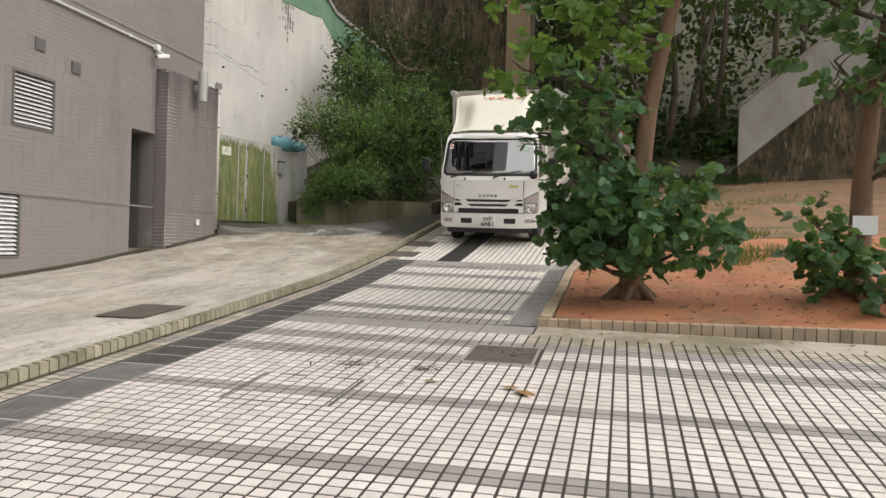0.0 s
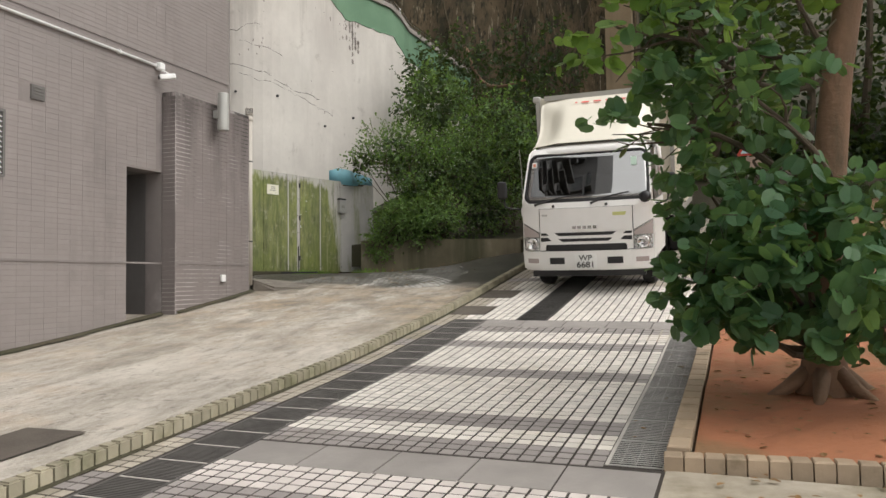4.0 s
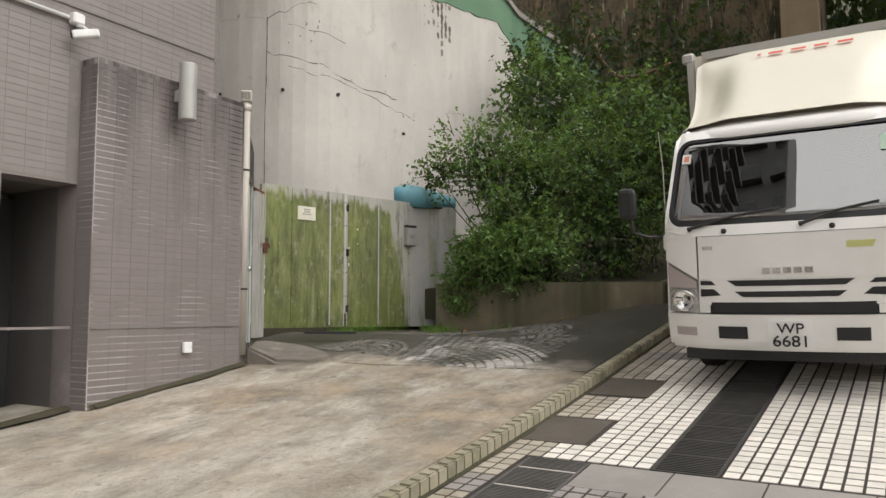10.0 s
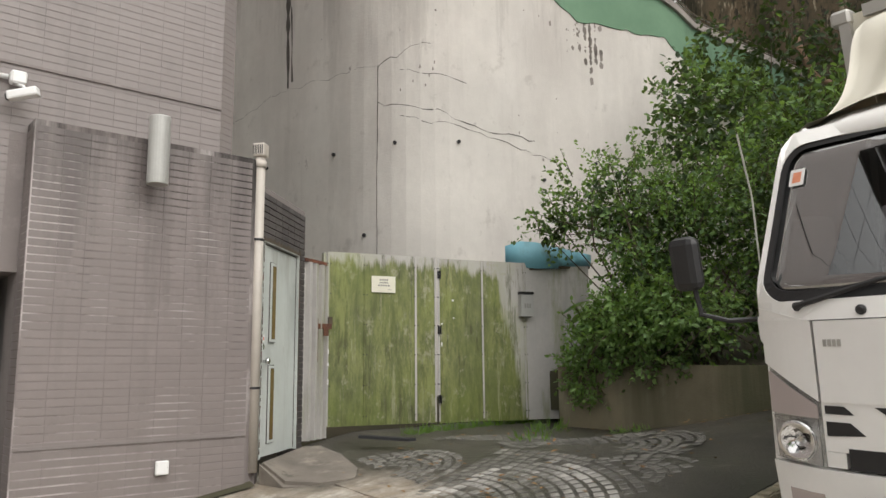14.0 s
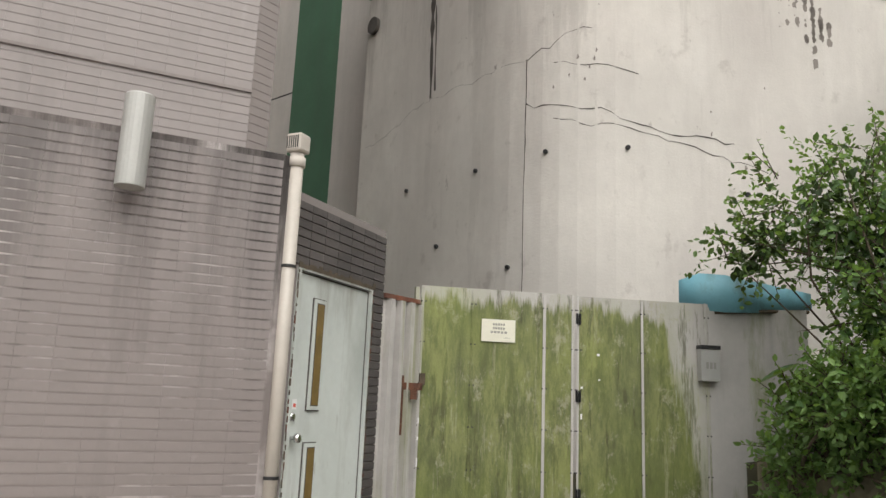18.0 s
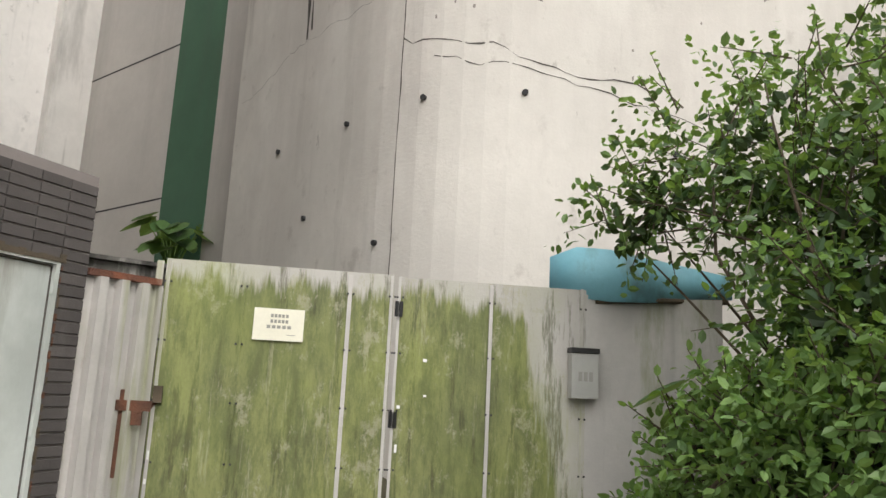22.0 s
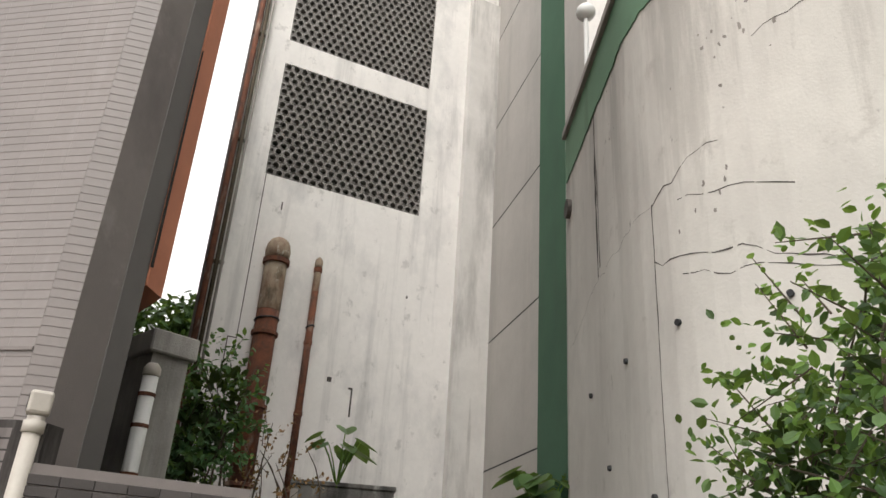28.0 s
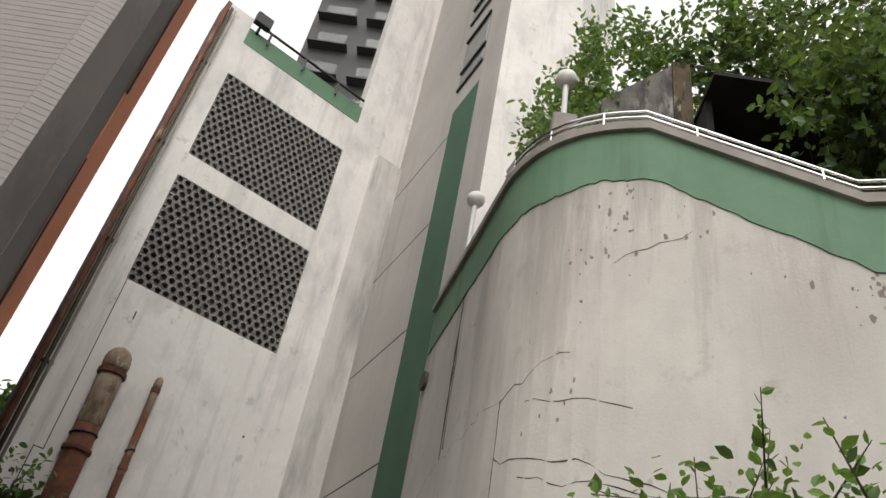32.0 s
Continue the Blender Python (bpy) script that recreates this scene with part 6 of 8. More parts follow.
for x, y, z in ((-13.75, 18.08, 6.38), (-12.91, 18.26, 5.35), (-12.12, 18.38, 6.34), (-11.42, 18.56, 4.86), (-10.92, 18.84, 6.37), (-10.35, 19.77, 6.4), (-13.0, 18.24, 4.6), (-9.9, 21.3, 5.9), (-9.55, 22.4, 6.3)):
    p, way = wall_at(wall_s(x, y))
    part("weep_pipe", tubed([(p[0] + way.y * -0.05, p[1] + way.x * 0.05, z), (p[0] + way.y * 0.035, p[1] - way.x * 0.035, z - 0.01)], 0.032, 10), M_SEAT, retaining_wall, "small dark weep pipe")

# spalls and pits in the render
rsp = random.Random(31)


def spall(x, y, z, size, tall=1.0):
    p, way = wall_at(wall_s(x, y))
    c = Vector((p.x + way.y * 0.004, p.y - way.x * 0.004, z))
    bm = bmesh.new()
    ring = []
    for k in range(9):
        a, r = k * 2 * math.pi / 9, size * rsp.uniform(0.5, 1.2)
        ring.append(bm.verts.new(c + Vector((way.x, way.y, 0)) * r * math.cos(a) + Vector((0, 0, tall * r * math.sin(a)))))
    bm.faces.new(ring)
    part("spall", bm, M_DRIP, retaining_wall, "small dark spall in the render")


for x, y, z, sx, sz, n in ((-10.33, 19.83, 10.05, 0.16, 0.3, 16), (-10.37, 19.69, 9.5, 0.12, 0.25, 9), (-10.2, 20.3, 9.6, 0.35, 0.3, 9), (-10.5, 19.3, 9.1, 0.3, 0.3, 10), (-9.7, 22.0, 8.9, 0.2, 0.45, 18), (-10.6, 19.1, 7.6, 0.3, 0.12, 8), (-9.9, 21.3, 8.4, 0.8, 1.0, 10), (-12.6, 18.35, 8.5, 0.9, 1.4, 8)):
    for _ in range(n):
        d = rsp.gauss(0, sx)
        spall(x + 0.28 * d, y + 0.95 * d if y > 19 else y, z + rsp.gauss(0, sz), rsp.uniform(0.006, 0.03), rsp.uniform(0.8, 2.4))
for _ in range(60):
    d = rsp.gauss(0, 0.13)
    spall(-9.57 + 0.28 * d, 22.39 + d, 8.55 + rsp.gauss(0, 0.28) - 0.3 * abs(d), rsp.uniform(0.015, 0.05), rsp.uniform(0.9, 2.6))
part("scupper", tubed([(-15.02, 17.78, 9.75), (-15.0, 17.70, 9.75)], 0.16, 18), M_CRACK, retaining_wall, "dark round scupper hole")
crack(-10.35, 19.74, 9.14, -10.13, 20.5, 9.58, 0.006, 11, 0.05)
crack(-10.9, 18.95, 7.62, -10.3, 19.9, 7.5, 0.006, 12, 0.04)

# parapet rail, lamps
for dz in (0.30, 0.20):
    part("rail", tubed([(p[0] + 0.05, p[1] - 0.05, z + dz) for p, z in zip(CW[9:], TOPS[9:])], 0.022, 8), M_CHROME, retaining_wall, "bright steel handrail", True)
for i in (10, 13, 16, 19, 21, 23, 25):
    p, z = CW[i], TOPS[i]
    part("rail_post", tubed([(p[0] + 0.05, p[1] - 0.05, z + 0.1), (p[0] + 0.05, p[1] - 0.05, z + 0.30)], 0.018, 8), M_CHROME, retaining_wall)


def globe(x, y, z, h):
    g = obj("globe_lamp", tubed([(x, y, z), (x, y, z + h)], 0.04, 10), M_WHITE, label="white globe lamp on a post above the parapet", category="lamp", group="parapet lamps")
    part("globe", lathe(bmesh.new(), [(0.02, -0.15), (0.09, -0.12), (0.14, -0.06), (0.155, 0), (0.14, 0.07), (0.09, 0.125), (0.02, 0.152)], 18, pose(x, y, z + h + 0.13)), M_WHITE, g, "milky globe", True)


globe(-13.5, 18.1, 11.41, 0.9)
globe(-10.98, 19.13, 11.9, 0.72)
plinth = obj("lamp_plinth", boxed(-11.15, -10.82, 18.97, 19.3, 11.2, 11.9, bevel=0.02), M_CAP, label="concrete plinth under the globe lamp", category="plinth")

# ---- things behind the gate ----
block_col = obj("block_pillar", boxed(-0.30, 0.30, -0.2, 0.2, 2.2, 5.98, pose(-11.0, 13.62, 0, 0, 0, 58)), M_BLOCK, label="old concrete block pillar behind the brick wall", category="pillar")
part("cap", boxed(-0.36, 0.36, -0.26, 0.26, 5.982, 6.22, pose(-11.0, 13.62, 0, 0, 0, 58), bevel=0.015), M_BLOCK, block_col)
part("wire", tubed([(-10.85, 13.6, 6.22), (-10.8, 13.55, 6.32), (-10.75, 13.62, 6.3), (-10.78, 13.72, 6.22), (-10.74, 13.75, 5.4)], 0.008, 5), M_WHITE, block_col, "loose white wire")
pv = obj("soil_pipe", tubed([(-10.57, 13.87, 3.0), (-10.57, 13.87, 5.72)], 0.075, 14), M_WHITE, label="cream plastic soil stack with bands", category="pipe", smooth=True)
part("cap", lathe(bmesh.new(), [(0.076, 0), (0.085, 0.01), (0.085, 0.08), (0.05, 0.13), (0.0, 0.14)], 14, pose(-10.57, 13.87, 5.7)), M_PVC, pv, smooth=True)
for z in (4.75, 5.2, 5.5):
    part("band", lathe(bmesh.new(), [(0.077, 0), (0.083, 0.002), (0.083, 0.035), (0.077, 0.037)], 14, pose(-10.57, 13.87, z)), M_RUST, pv)


def rusty(x, y, z0, z1, r, label):
    """A vent pipe: rusty below, flaking cream above, with a collar and a domed cap."""
    p = obj("rusty_pipe", tubed([(x, y, z0), (x, y, z1)], r, 16), M_RUST, label=label, category="pipe", smooth=True)
    h = 2.2 * r if r > 0.15 else 3.2 * r
    part("painted_section", lathe(bmesh.new(), [(r * 1.01, 0), (r * 1.03, 0.01), (r * 1.03, 1.1 if r > 0.15 else 0.5), (r * 1.01, 1.11 if r > 0.15 else 0.51)], 18, pose(x, y, z1 - (1.15 if r > 0.15 else 0.55))), M_FLAKE, p, "flaking cream paint over rust", True)
    part("collar", lathe(bmesh.new(), [(r * 1.03, 0), (r * 1.24, 0.012), (r * 1.24, 0.11), (r * 1.05, 0.125)], 18, pose(x, y, z1 - 0.1)), M_RUST, p)
    part("dome", lathe(bmesh.new(), [(r * 1.04, 0), (r * 1.14, 0.15 * h), (r * 1.17, 0.4 * h), (r * 1.06, 0.66 * h), (r * 0.8, 0.86 * h), (r * 0.4, 0.98 * h), (r * 0.06, h)], 18, pose(x, y, z1 + 0.03)), M_FLAKE, p, "weathered domed cap with flaking paint", True)
    for z in np.arange(z0 + 0.6, z1 - 1.2, 1.5):
        part("flange", lathe(bmesh.new(), [(r, 0), (r * 1.2, 0.01), (r * 1.2, 0.08), (r, 0.09)], 16, pose(x, y, z)), M_RUST, p)
    part("strap", tubed([(x + 1.06 * r * math.cos(a), y + 1.06 * r * math.sin(a), z1 - 1.35 + 0.03 * math.sin(a)) for a in [k * math.pi / 8 for k in range(17)]], 0.02, 6, False), M_BLACK, p, "dark wire strap")


M_FLAKE = surface("flaking_cream_paint", (0.40, 0.325, 0.24), (0.17, 0.085, 0.05), 3.5, 0.85, bump=(40, 0.6), stretch=(1, 1, 0.5),
                  stains=[((0.075, 0.055, 0.03), 2.5, (1, 1, 0.4), 0.5, 0.62, 0.85), ((0.60, 0.57, 0.50), 6, (1, 1, 0.5), 0.6, 0.68, 0.8)])
rusty(-17.93, 11.42, 5.0, 10.3, 0.23, "thick rusty vent pipe with peeling cream paint")
rusty(-18.52, 12.15, 5.0, 10.35, 0.075, "thin rusty vent pipe against the tower")
pb = obj("planter_box", boxed(0, 1.45, 0, 0.8, 3.0, 5.26, along((-14.55, 13.86), (-15.02, 15.2))), M_OLD, label="blackened concrete planter box", category="planter")
PM = along((-14.55, 13.86), (-15.02, 15.2))
part("rim", boxed(-0.03, 1.48, -0.03, 0.83, 5.262, 5.33, PM, bevel=0.015), M_OLD, pb, "crumbling blackened rim")
# Flat near-black patch in place of a shaded recess.
part("recess", boxed(0.55, 1.15, -0.012, -0.002, 4.3, 4.75, PM), M_PIT, pb, "near-black patch for a square opening's shade")
part("lintel", boxed(0.5, 1.2, -0.03, -0.002, 4.76, 4.80, PM), M_OLD, pb)
part("pale_corner", boxed(-0.012, 0.09, -0.015, -0.002, 3.6, 5.2, PM), M_TERRACE, pb, "pale bare concrete corner")
lw = obj("parapet_wall", boxed(0, 2.6, 0.1, 0.35, 3.0, 4.9, along((-15.03, 15.23), (-15.5, 17.4))), M_OLD, label="blackened low parapet wall", category="low wall")
LM = along((-15.03, 15.23), (-15.5, 17.4))
part("coping", boxed(-0.01, 2.6, 0.06, 0.37, 4.902, 4.96, LM, bevel=0.012), M_OLD, lw, "crumbling blackened coping")
for q, w, top in ((0.04, 0.58, 4.52), (0.66, 0.5, 4.66), (1.2, 0.42, 4.56), (1.66, 0.26, 4.6)):
    patch = bmesh.new()
    edge = [(q + w * k / 12, top + 0.09 * noise.noise(Vector((q + k * 0.31, top, 2))) + 0.05 * noise.noise(Vector((k * 0.9, q, 5)))) for k in range(13)]
    foot, crest = [patch.verts.new(LM @ Vector((x, 0.094, 3.0))) for x, z in edge], [patch.verts.new(LM @ Vector((x, 0.094, z))) for x, z in edge]
    back = [patch.verts.new(LM @ Vector((x, 0.1, z + 0.004))) for x, z in edge]
    for k in range(12):
        patch.faces.new((foot[k], foot[k + 1], crest[k + 1], crest[k]))
        patch.faces.new((crest[k], crest[k + 1], back[k + 1], back[k]))
    part("render_patch", patch, M_BLOCK, lw, "stained patch of pale render")
part("coping", boxed(0, 2.6, 0.0, 0.4, 4.902, 4.96, along((-15.03, 15.23), (-15.5, 17.4))), M_OLD, lw)
obj("back_fence", ribbon(bmesh.new(), [(-9.1, 16.0), (-11.5, 14.4), (-14.5, 13.8)], 2.0, [3.98, 4.1, 4.3], 0.1), M_OLD, kind="structure", category="wall", label="blackened boundary wall behind the gate")
bs = bmesh.new()
curve = [(-8.43, 18.84), (-8.27, 18.95), (-8.12, 19.12), (-8.0, 19.35), (-7.93, 19.65), (-7.9, 20.0)]
ribbon(bs, curve, [4.03, 4.01, 3.985, 3.99, 4.02, 4.06], [4.30, 4.36, 4.34, 4.29, 4.25, 4.22], 0.012)
bl = obj("blue_sheet", bs, M_BLUE, label="curved faded blue plastic sheet over the gate's end", category="plastic sheet", smooth=True)
part("batten", tubed([(-8.2, 19.06, 3.99), (-7.98, 19.45, 4.01), (-7.9, 19.95, 4.04)], 0.02, 6), M_TWIG, bl)
post = obj("sheet_post", boxed(-8.06, -8.0, 19.58, 19.64, 1.9, 4.05), M_STEEL, label="steel post behind the gate's end sheet", category="post")
# flood light and rail on the tower
fl = obj("flood_light", boxed(-0.25, 0.25, -0.3, -0.1, 0, 0.45, TM @ pose(tx((-17.9, 11.05)), 0, 21.3), bevel=0.03), M_BLACK, label="black flood light on the tower parapet", category="lamp")
part("bracket", boxed(-0.03, 0.03, -0.1, 0.1, -0.2, 0.1, TM @ pose(tx((-17.9, 11.05)), 0, 21.3)), M_BLACK, fl)
tr = obj("tower_rail", tube(bmesh.new(), [TM @ Vector((tx((-17.8, 10.95)), -0.1, 21.42)), TM @ Vector((tx((-20.2, 14.0)), -0.1, 21.42))], 0.04, 8), M_BLACK, label="black rail along the tower opening", category="rail")
for k in range(3):
    q = gx0 + 0.6 + k * 1.2
    part("rail_post", tubed([TM @ Vector((q, -0.1, 20.9)), TM @ Vector((q, -0.1, 21.42))], 0.035, 6), M_BLACK, tr)
# warning sign up the road
ws = obj("road_sign", tubed([(0.95, 33.5, 4.2), (0.95, 33.5, 6.9)], 0.035, 8), M_ALU, label="triangular warning sign with a plate below", category="sign")
tri = bmesh.new()
prism(tri, [(-0.41, 0), (0.41, 0), (0, 0.71)], 0, 0.02)
plate = part("triangle", tri, M_RED, ws, "red-bordered warning triangle")
plate.matrix_basis = pose(0.95, 33.44, 6.22, 90, 0, 0)
tri = bmesh.new()
prism(tri, [(-0.26, 0.08), (0.26, 0.08), (0, 0.53)], 0.022, 0.026)
part("field", tri, surface("pale_blue_field", (0.62, 0.82, 0.88), (0.7, 0.85, 0.9), 5, 0.5, bump=None), plate)
part("lower_plate", boxed(0.5, 1.4, 33.42, 33.45, 5.68, 6.17), surface("pinkish_sign_plate", (0.55, 0.40, 0.32), (0.48, 0.35, 0.28), 5, 0.6, bump=None), ws, "pinkish plate under the triangle")
# stair flank on the slope
def ramped(x0, x1, y0, y1, low, high):
    """A slab whose underside and top climb along x."""
    bm = bmesh.new()
    v = [bm.verts.new(c) for c in ((x0, y0, low[0]), (x1, y0, low[1]), (x1, y1, low[1]), (x0, y1, low[0]), (x0, y0, high[0]), (x1, y0, high[1]), (x1, y1, high[1]), (x0, y1, high[0]))]
    for f in ((3, 2, 1, 0), (4, 5, 6, 7), (0, 1, 5, 4), (1, 2, 6, 5), (2, 3, 7, 6), (3, 0, 4, 7)):
        bm.faces.new([v[k] for k in f])
    return bm


flank = obj("stair_flank", ramped(5.3, 10.4, 30.8, 31.0, (5.0, 9.4), (7.2, 11.6)), surface("pale_stair_render", (0.40, 0.385, 0.36), (0.30, 0.285, 0.265), 0.8, 0.9, stains=[((0.16, 0.14, 0.11), 1, UP, 0.5, 0.7, 0.6)]), label="pale stained stair parapet climbing the slope", category="stairs")
part("coping", ramped(5.25, 10.45, 30.75, 31.05, (7.203, 11.603), (7.33, 11.73)), M_CAP, flank)
part("stair_base", ramped(5.35, 14.0, 31.003, 32.4, (3.0, 3.0), (5.0, 12.4)), M_ROCK, flank, "brown earth-stained stair base")
ppr = obj("paper_notice", boxed(2.93, 3.2, 9.59, 9.60, 1.80, 2.02, pose(0, 0, 0)), M_WHITE, label="white paper notice tied round the trunk", category="sign")
part("tie", boxed(2.93, 3.2, 9.598, 9.94, 1.9, 1.91), M_WHITE, ppr)

for dx, r, m, nm in ((-0.09, 0.06, M_RUST, "rust-brown drain pipe on the tower's edge"), (0.05, 0.045, M_TWIG, "dark brown pipe on the tower's edge"), (0.16, 0.03, M_CAP, "thin grey pipe on the tower's edge")):
    dp = obj("drain_pipe", tubed([TM @ Vector((dx, -0.08 - r, 3.5)), TM @ Vector((dx, -0.08 - r, 21.3))], r, 10), m, label=nm, category="pipe", group="pipes on the tower's edge", smooth=True)
    for z in (7, 10, 13, 16, 19):
        part("clip", boxed(dx - r - 0.02, dx + r + 0.02, -0.10, -0.001, z, z + 0.05, TM), m, dp)
# slits along the fin and scars on the tower
wf = bpy.data.objects["wall_orange"]
for y0, z0, z1 in ((0.0, 6.1, 8.2), (0.06, 9.0, 11.2), (-0.05, 12.0, 14.2)):
    bm = bmesh.new()
    prism(bm, [(-8.873, 14.79), (-8.85, 14.79), (-8.85, 14.775), (-8.873, 14.775)], z0, z1)
    for q in bm.verts:
        q.co.x += 0.02 if q.co.z > z1 - 0.01 and q.co.x < -8.86 else 0.0
    bmesh.ops.translate(bm, vec=(0, 0, y0), verts=bm.verts)
    part("expansion_gap", bm, M_PIT, wf, "dark open joint beside the fin")
for dx, z, w, h in ((0.74, 8.5, 0.018, 3.88), (0.56, 8.5, 0.2, 0.02), (0.56, 7.4, 0.018, 1.1), (2.76, 7.95, 0.1, 0.1), (3.32, 7.28, 0.035, 0.6), (3.25, 7.86, 0.1, 0.04), (1.2, 11.6, 0.03, 0.2), (4.4, 10.2, 0.04, 0.06), (2.2, 7.3, 0.05, 0.05)):
    part("scar", boxed(dx, dx + w, -0.008, -0.001, z, z + h, TM), M_CRACK, tower, "dark scar where a fixing was")


# ---- plants ----
LEAF = {
    "oval": [(0, 0, 0), (0.26, -0.25, 0.05), (0.62, -0.27, 0.04), (1, 0, -0.06), (0.62, 0.27, 0.04), (0.26, 0.25, 0.05)],
    "lobed": [(0.12, 0, -0.02), (-0.04, -0.2, 0.04), (0.12, -0.42, 0.07), (0.42, -0.5, 0.06), (0.72, -0.42, 0.03), (0.93, -0.2, 0.0), (0.84, 0, -0.03),
              (0.93, 0.2, 0.0), (0.72, 0.42, 0.03), (0.42, 0.5, 0.06), (0.12, 0.42, 0.07), (-0.04, 0.2, 0.04)],
    "blade": [(0, 0, 0), (0.3, -0.035, 0.01), (0.7, -0.025, -0.02), (1, 0, -0.12), (0.7, 0.025, -0.02), (0.3, 0.035, 0.01)],
}


def leaves(name, spots, size, shape, material, parent, rng, up=0.5, droop=0.0, label="", flat=False, kind=""):
    """One mesh of many leaves; spots are (place, outward way)."""
    n = len(spots)
    base = np.array([s[0] for s in spots], float)
    out = np.array([s[1] for s in spots], float)
    way = out + rng.normal(0, 0.55, (n, 3))
    way[:, 2] -= droop
    if flat:
        way[:, 2] = rng.normal(0, 0.12, n)
    way /= np.linalg.norm(way, axis=1, keepdims=True) + 1e-9
    nor = rng.normal(0, 0.5, (n, 3)) + np.array([0, 0, up]) + 0.3 * out
    if flat:
        nor = rng.normal(0, 0.12, (n, 3)) + np.array([0, 0, 1])
    nor -= way * (nor * way).sum(1, keepdims=True)
    nor /= np.linalg.norm(nor, axis=1, keepdims=True) + 1e-9
    side = np.cross(nor, way)
    sz = size * rng.uniform(0.6, 1.25, (n, 1))
    pat = np.array(LEAF[shape])
    verts = base[:, None, :] + sz[:, None] * (pat[None, :, 0:1] * way[:, None] + pat[None, :, 1:2] * side[:, None] + pat[None, :, 2:3] * nor[:, None])
    verts = verts.reshape(-1, 3)
    k = len(pat)
    idx = np.arange(n)[:, None] * k
    faces = np.concatenate([idx + np.arange(0, k // 2 + 1), idx + np.array([0] + list(range(k // 2, k)))]).tolist()
    return raw(name, verts.tolist(), faces, material, parent, label, kind=kind)


def puff(rng, c, r, n, hollow=0.35):
    """Leaf spots in an uneven ellipsoid."""
    c, r = np.array(c, float), np.array(r if isinstance(r, (list, tuple)) else (r, r, r), float)
    d = rng.normal(0, 1, (n, 3))
    d /= np.linalg.norm(d, axis=1, keepdims=True)
    k = rng.uniform(hollow, 1.0, (n, 1)) ** 0.6
    lump = 1 + 0.22 * np.sin(5 * d[:, :1] + 3 * c[0]) * np.cos(4 * d[:, 1:2] + 2 * d[:, 2:] + c[1])
    p = c + d * r * k * lump
    return [(p[i], d[i]) for i in range(n)]


def sprigs(rng, c, r, count, per, spread):
    """Leaf spots gathered along small sprigs in an ellipsoid, and the sprigs' ends."""
    spots, ends = [], []
    for p, d in puff(rng, c, r, count):
        way = d + rng.normal(0, 0.4, 3) + np.array([0, 0, 0.25])
        way /= np.linalg.norm(way)
        ends.append((p, p + way * spread))
        for k in range(per):
            t = (k + 0.5) / per
            q = p + way * spread * t
            o = rng.normal(0, 1, 3)
            o -= way * o.dot(way) * 0.7
            spots.append((q, 0.8 * o / np.linalg.norm(o) + 0.4 * way))
    return spots, ends


def limb(bm, a, b, r0, r1, rng, bend=0.12, n=6, sides=7):
    a, b = np.array(a, float), np.array(b, float)
    off = rng.normal(0, bend, 3) * np.linalg.norm(b - a)
    pts = [a + (b - a) * t + off * math.sin(math.pi * t) for t in np.linspace(0, 1, n)]
    tube(bm, pts, [r0 + (r1 - r0) * t for t in np.linspace(0, 1, n)], sides)
    return pts


def broad_tree(seed, x, y, trunk, clusters, low, label):
    """A young tree with large two-lobed leaves."""
    rng = np.random.default_rng(seed)
    z = soil(x, y)
    root = empty("tree", pose(x, y, z), label, "tree", "trees in the soil bed")
    inv = Matrix.Translation((-x, -y, -z))
    bm = bmesh.new()
    pts = [Vector((x, y, z - 0.1)), Vector((x, y, z + 0.12))] + [Vector(p) for p in trunk]
    rad = [0.24, 0.16] + list(np.linspace(0.135, 0.06, len(trunk)))
    tube(bm, pts, rad, 14)
    for k in range(6):
        a = k * 1.05 + 0.3
        tube(bm, [(x + 0.1 * math.cos(a), y + 0.1 * math.sin(a), z + 0.16), (x + 0.28 * math.cos(a), y + 0.28 * math.sin(a), z + 0.03), (x + 0.45 * math.cos(a), y + 0.45 * math.sin(a), z - 0.06)], [0.07, 0.05, 0.025], 7)
    bmesh.ops.transform(bm, matrix=inv, verts=bm.verts)
    part("trunk", bm, M_BARK, root, "brown trunk with flared roots", True)
    old, young = [], []
    bm = bmesh.new()
    tips = [np.array(p) for p in pts[2:]]
    for cx, cy, cz, r, n, fresh in clusters:
        c = np.array((cx, cy, cz))
        best = min(tips, key=lambda p: np.linalg.norm(p - c) + 1.5 * max(0, p[2] - cz + 0.2))
        way = limb(bm, best, c, 0.035, 0.012, rng)
        for k in range(5):
            limb(bm, way[3 + k % 3], c + rng.normal(0, r * 0.6, 3), 0.012, 0.004, rng, sides=5, n=4)
        spots, ends = sprigs(rng, c, (r, r, r * 0.75), n // 5, 7, 0.3)
        (young if fresh else old).extend(spots)
        for a, b in ends[::3]:
            tube(bm, [a, b], [0.005, 0.003], 4)
    for cx, cy, cz, r, n in low:
        c = np.array((cx, cy, cz))
        limb(bm, (x, y, z + 0.3), c, 0.03, 0.01, rng)
        spots, ends = sprigs(rng, c, (r, r, r * 0.7), n // 4, 7, 0.26)
        old.extend(spots)
        for a, b in ends[::3]:
            tube(bm, [a, b], [0.005, 0.003], 4)
    bmesh.ops.transform(bm, matrix=inv, verts=bm.verts)
    tagged(part("branchwork", bm, M_TWIG, root), kind="stuff")
    shift = np.array((x, y, z))
    for nm, sp, m in (("crown", old, M_LEAF_BIG), ("young_leaves", young, M_LEAF_YOUNG)):
        if sp:
            leaves(nm, [(p - shift, d) for p, d in sp], 0.132, "lobed", m, root, rng, 0.9, 0.25, "broad two-lobed leaves" if nm == "crown" else "fresh light green leaves")
    return root


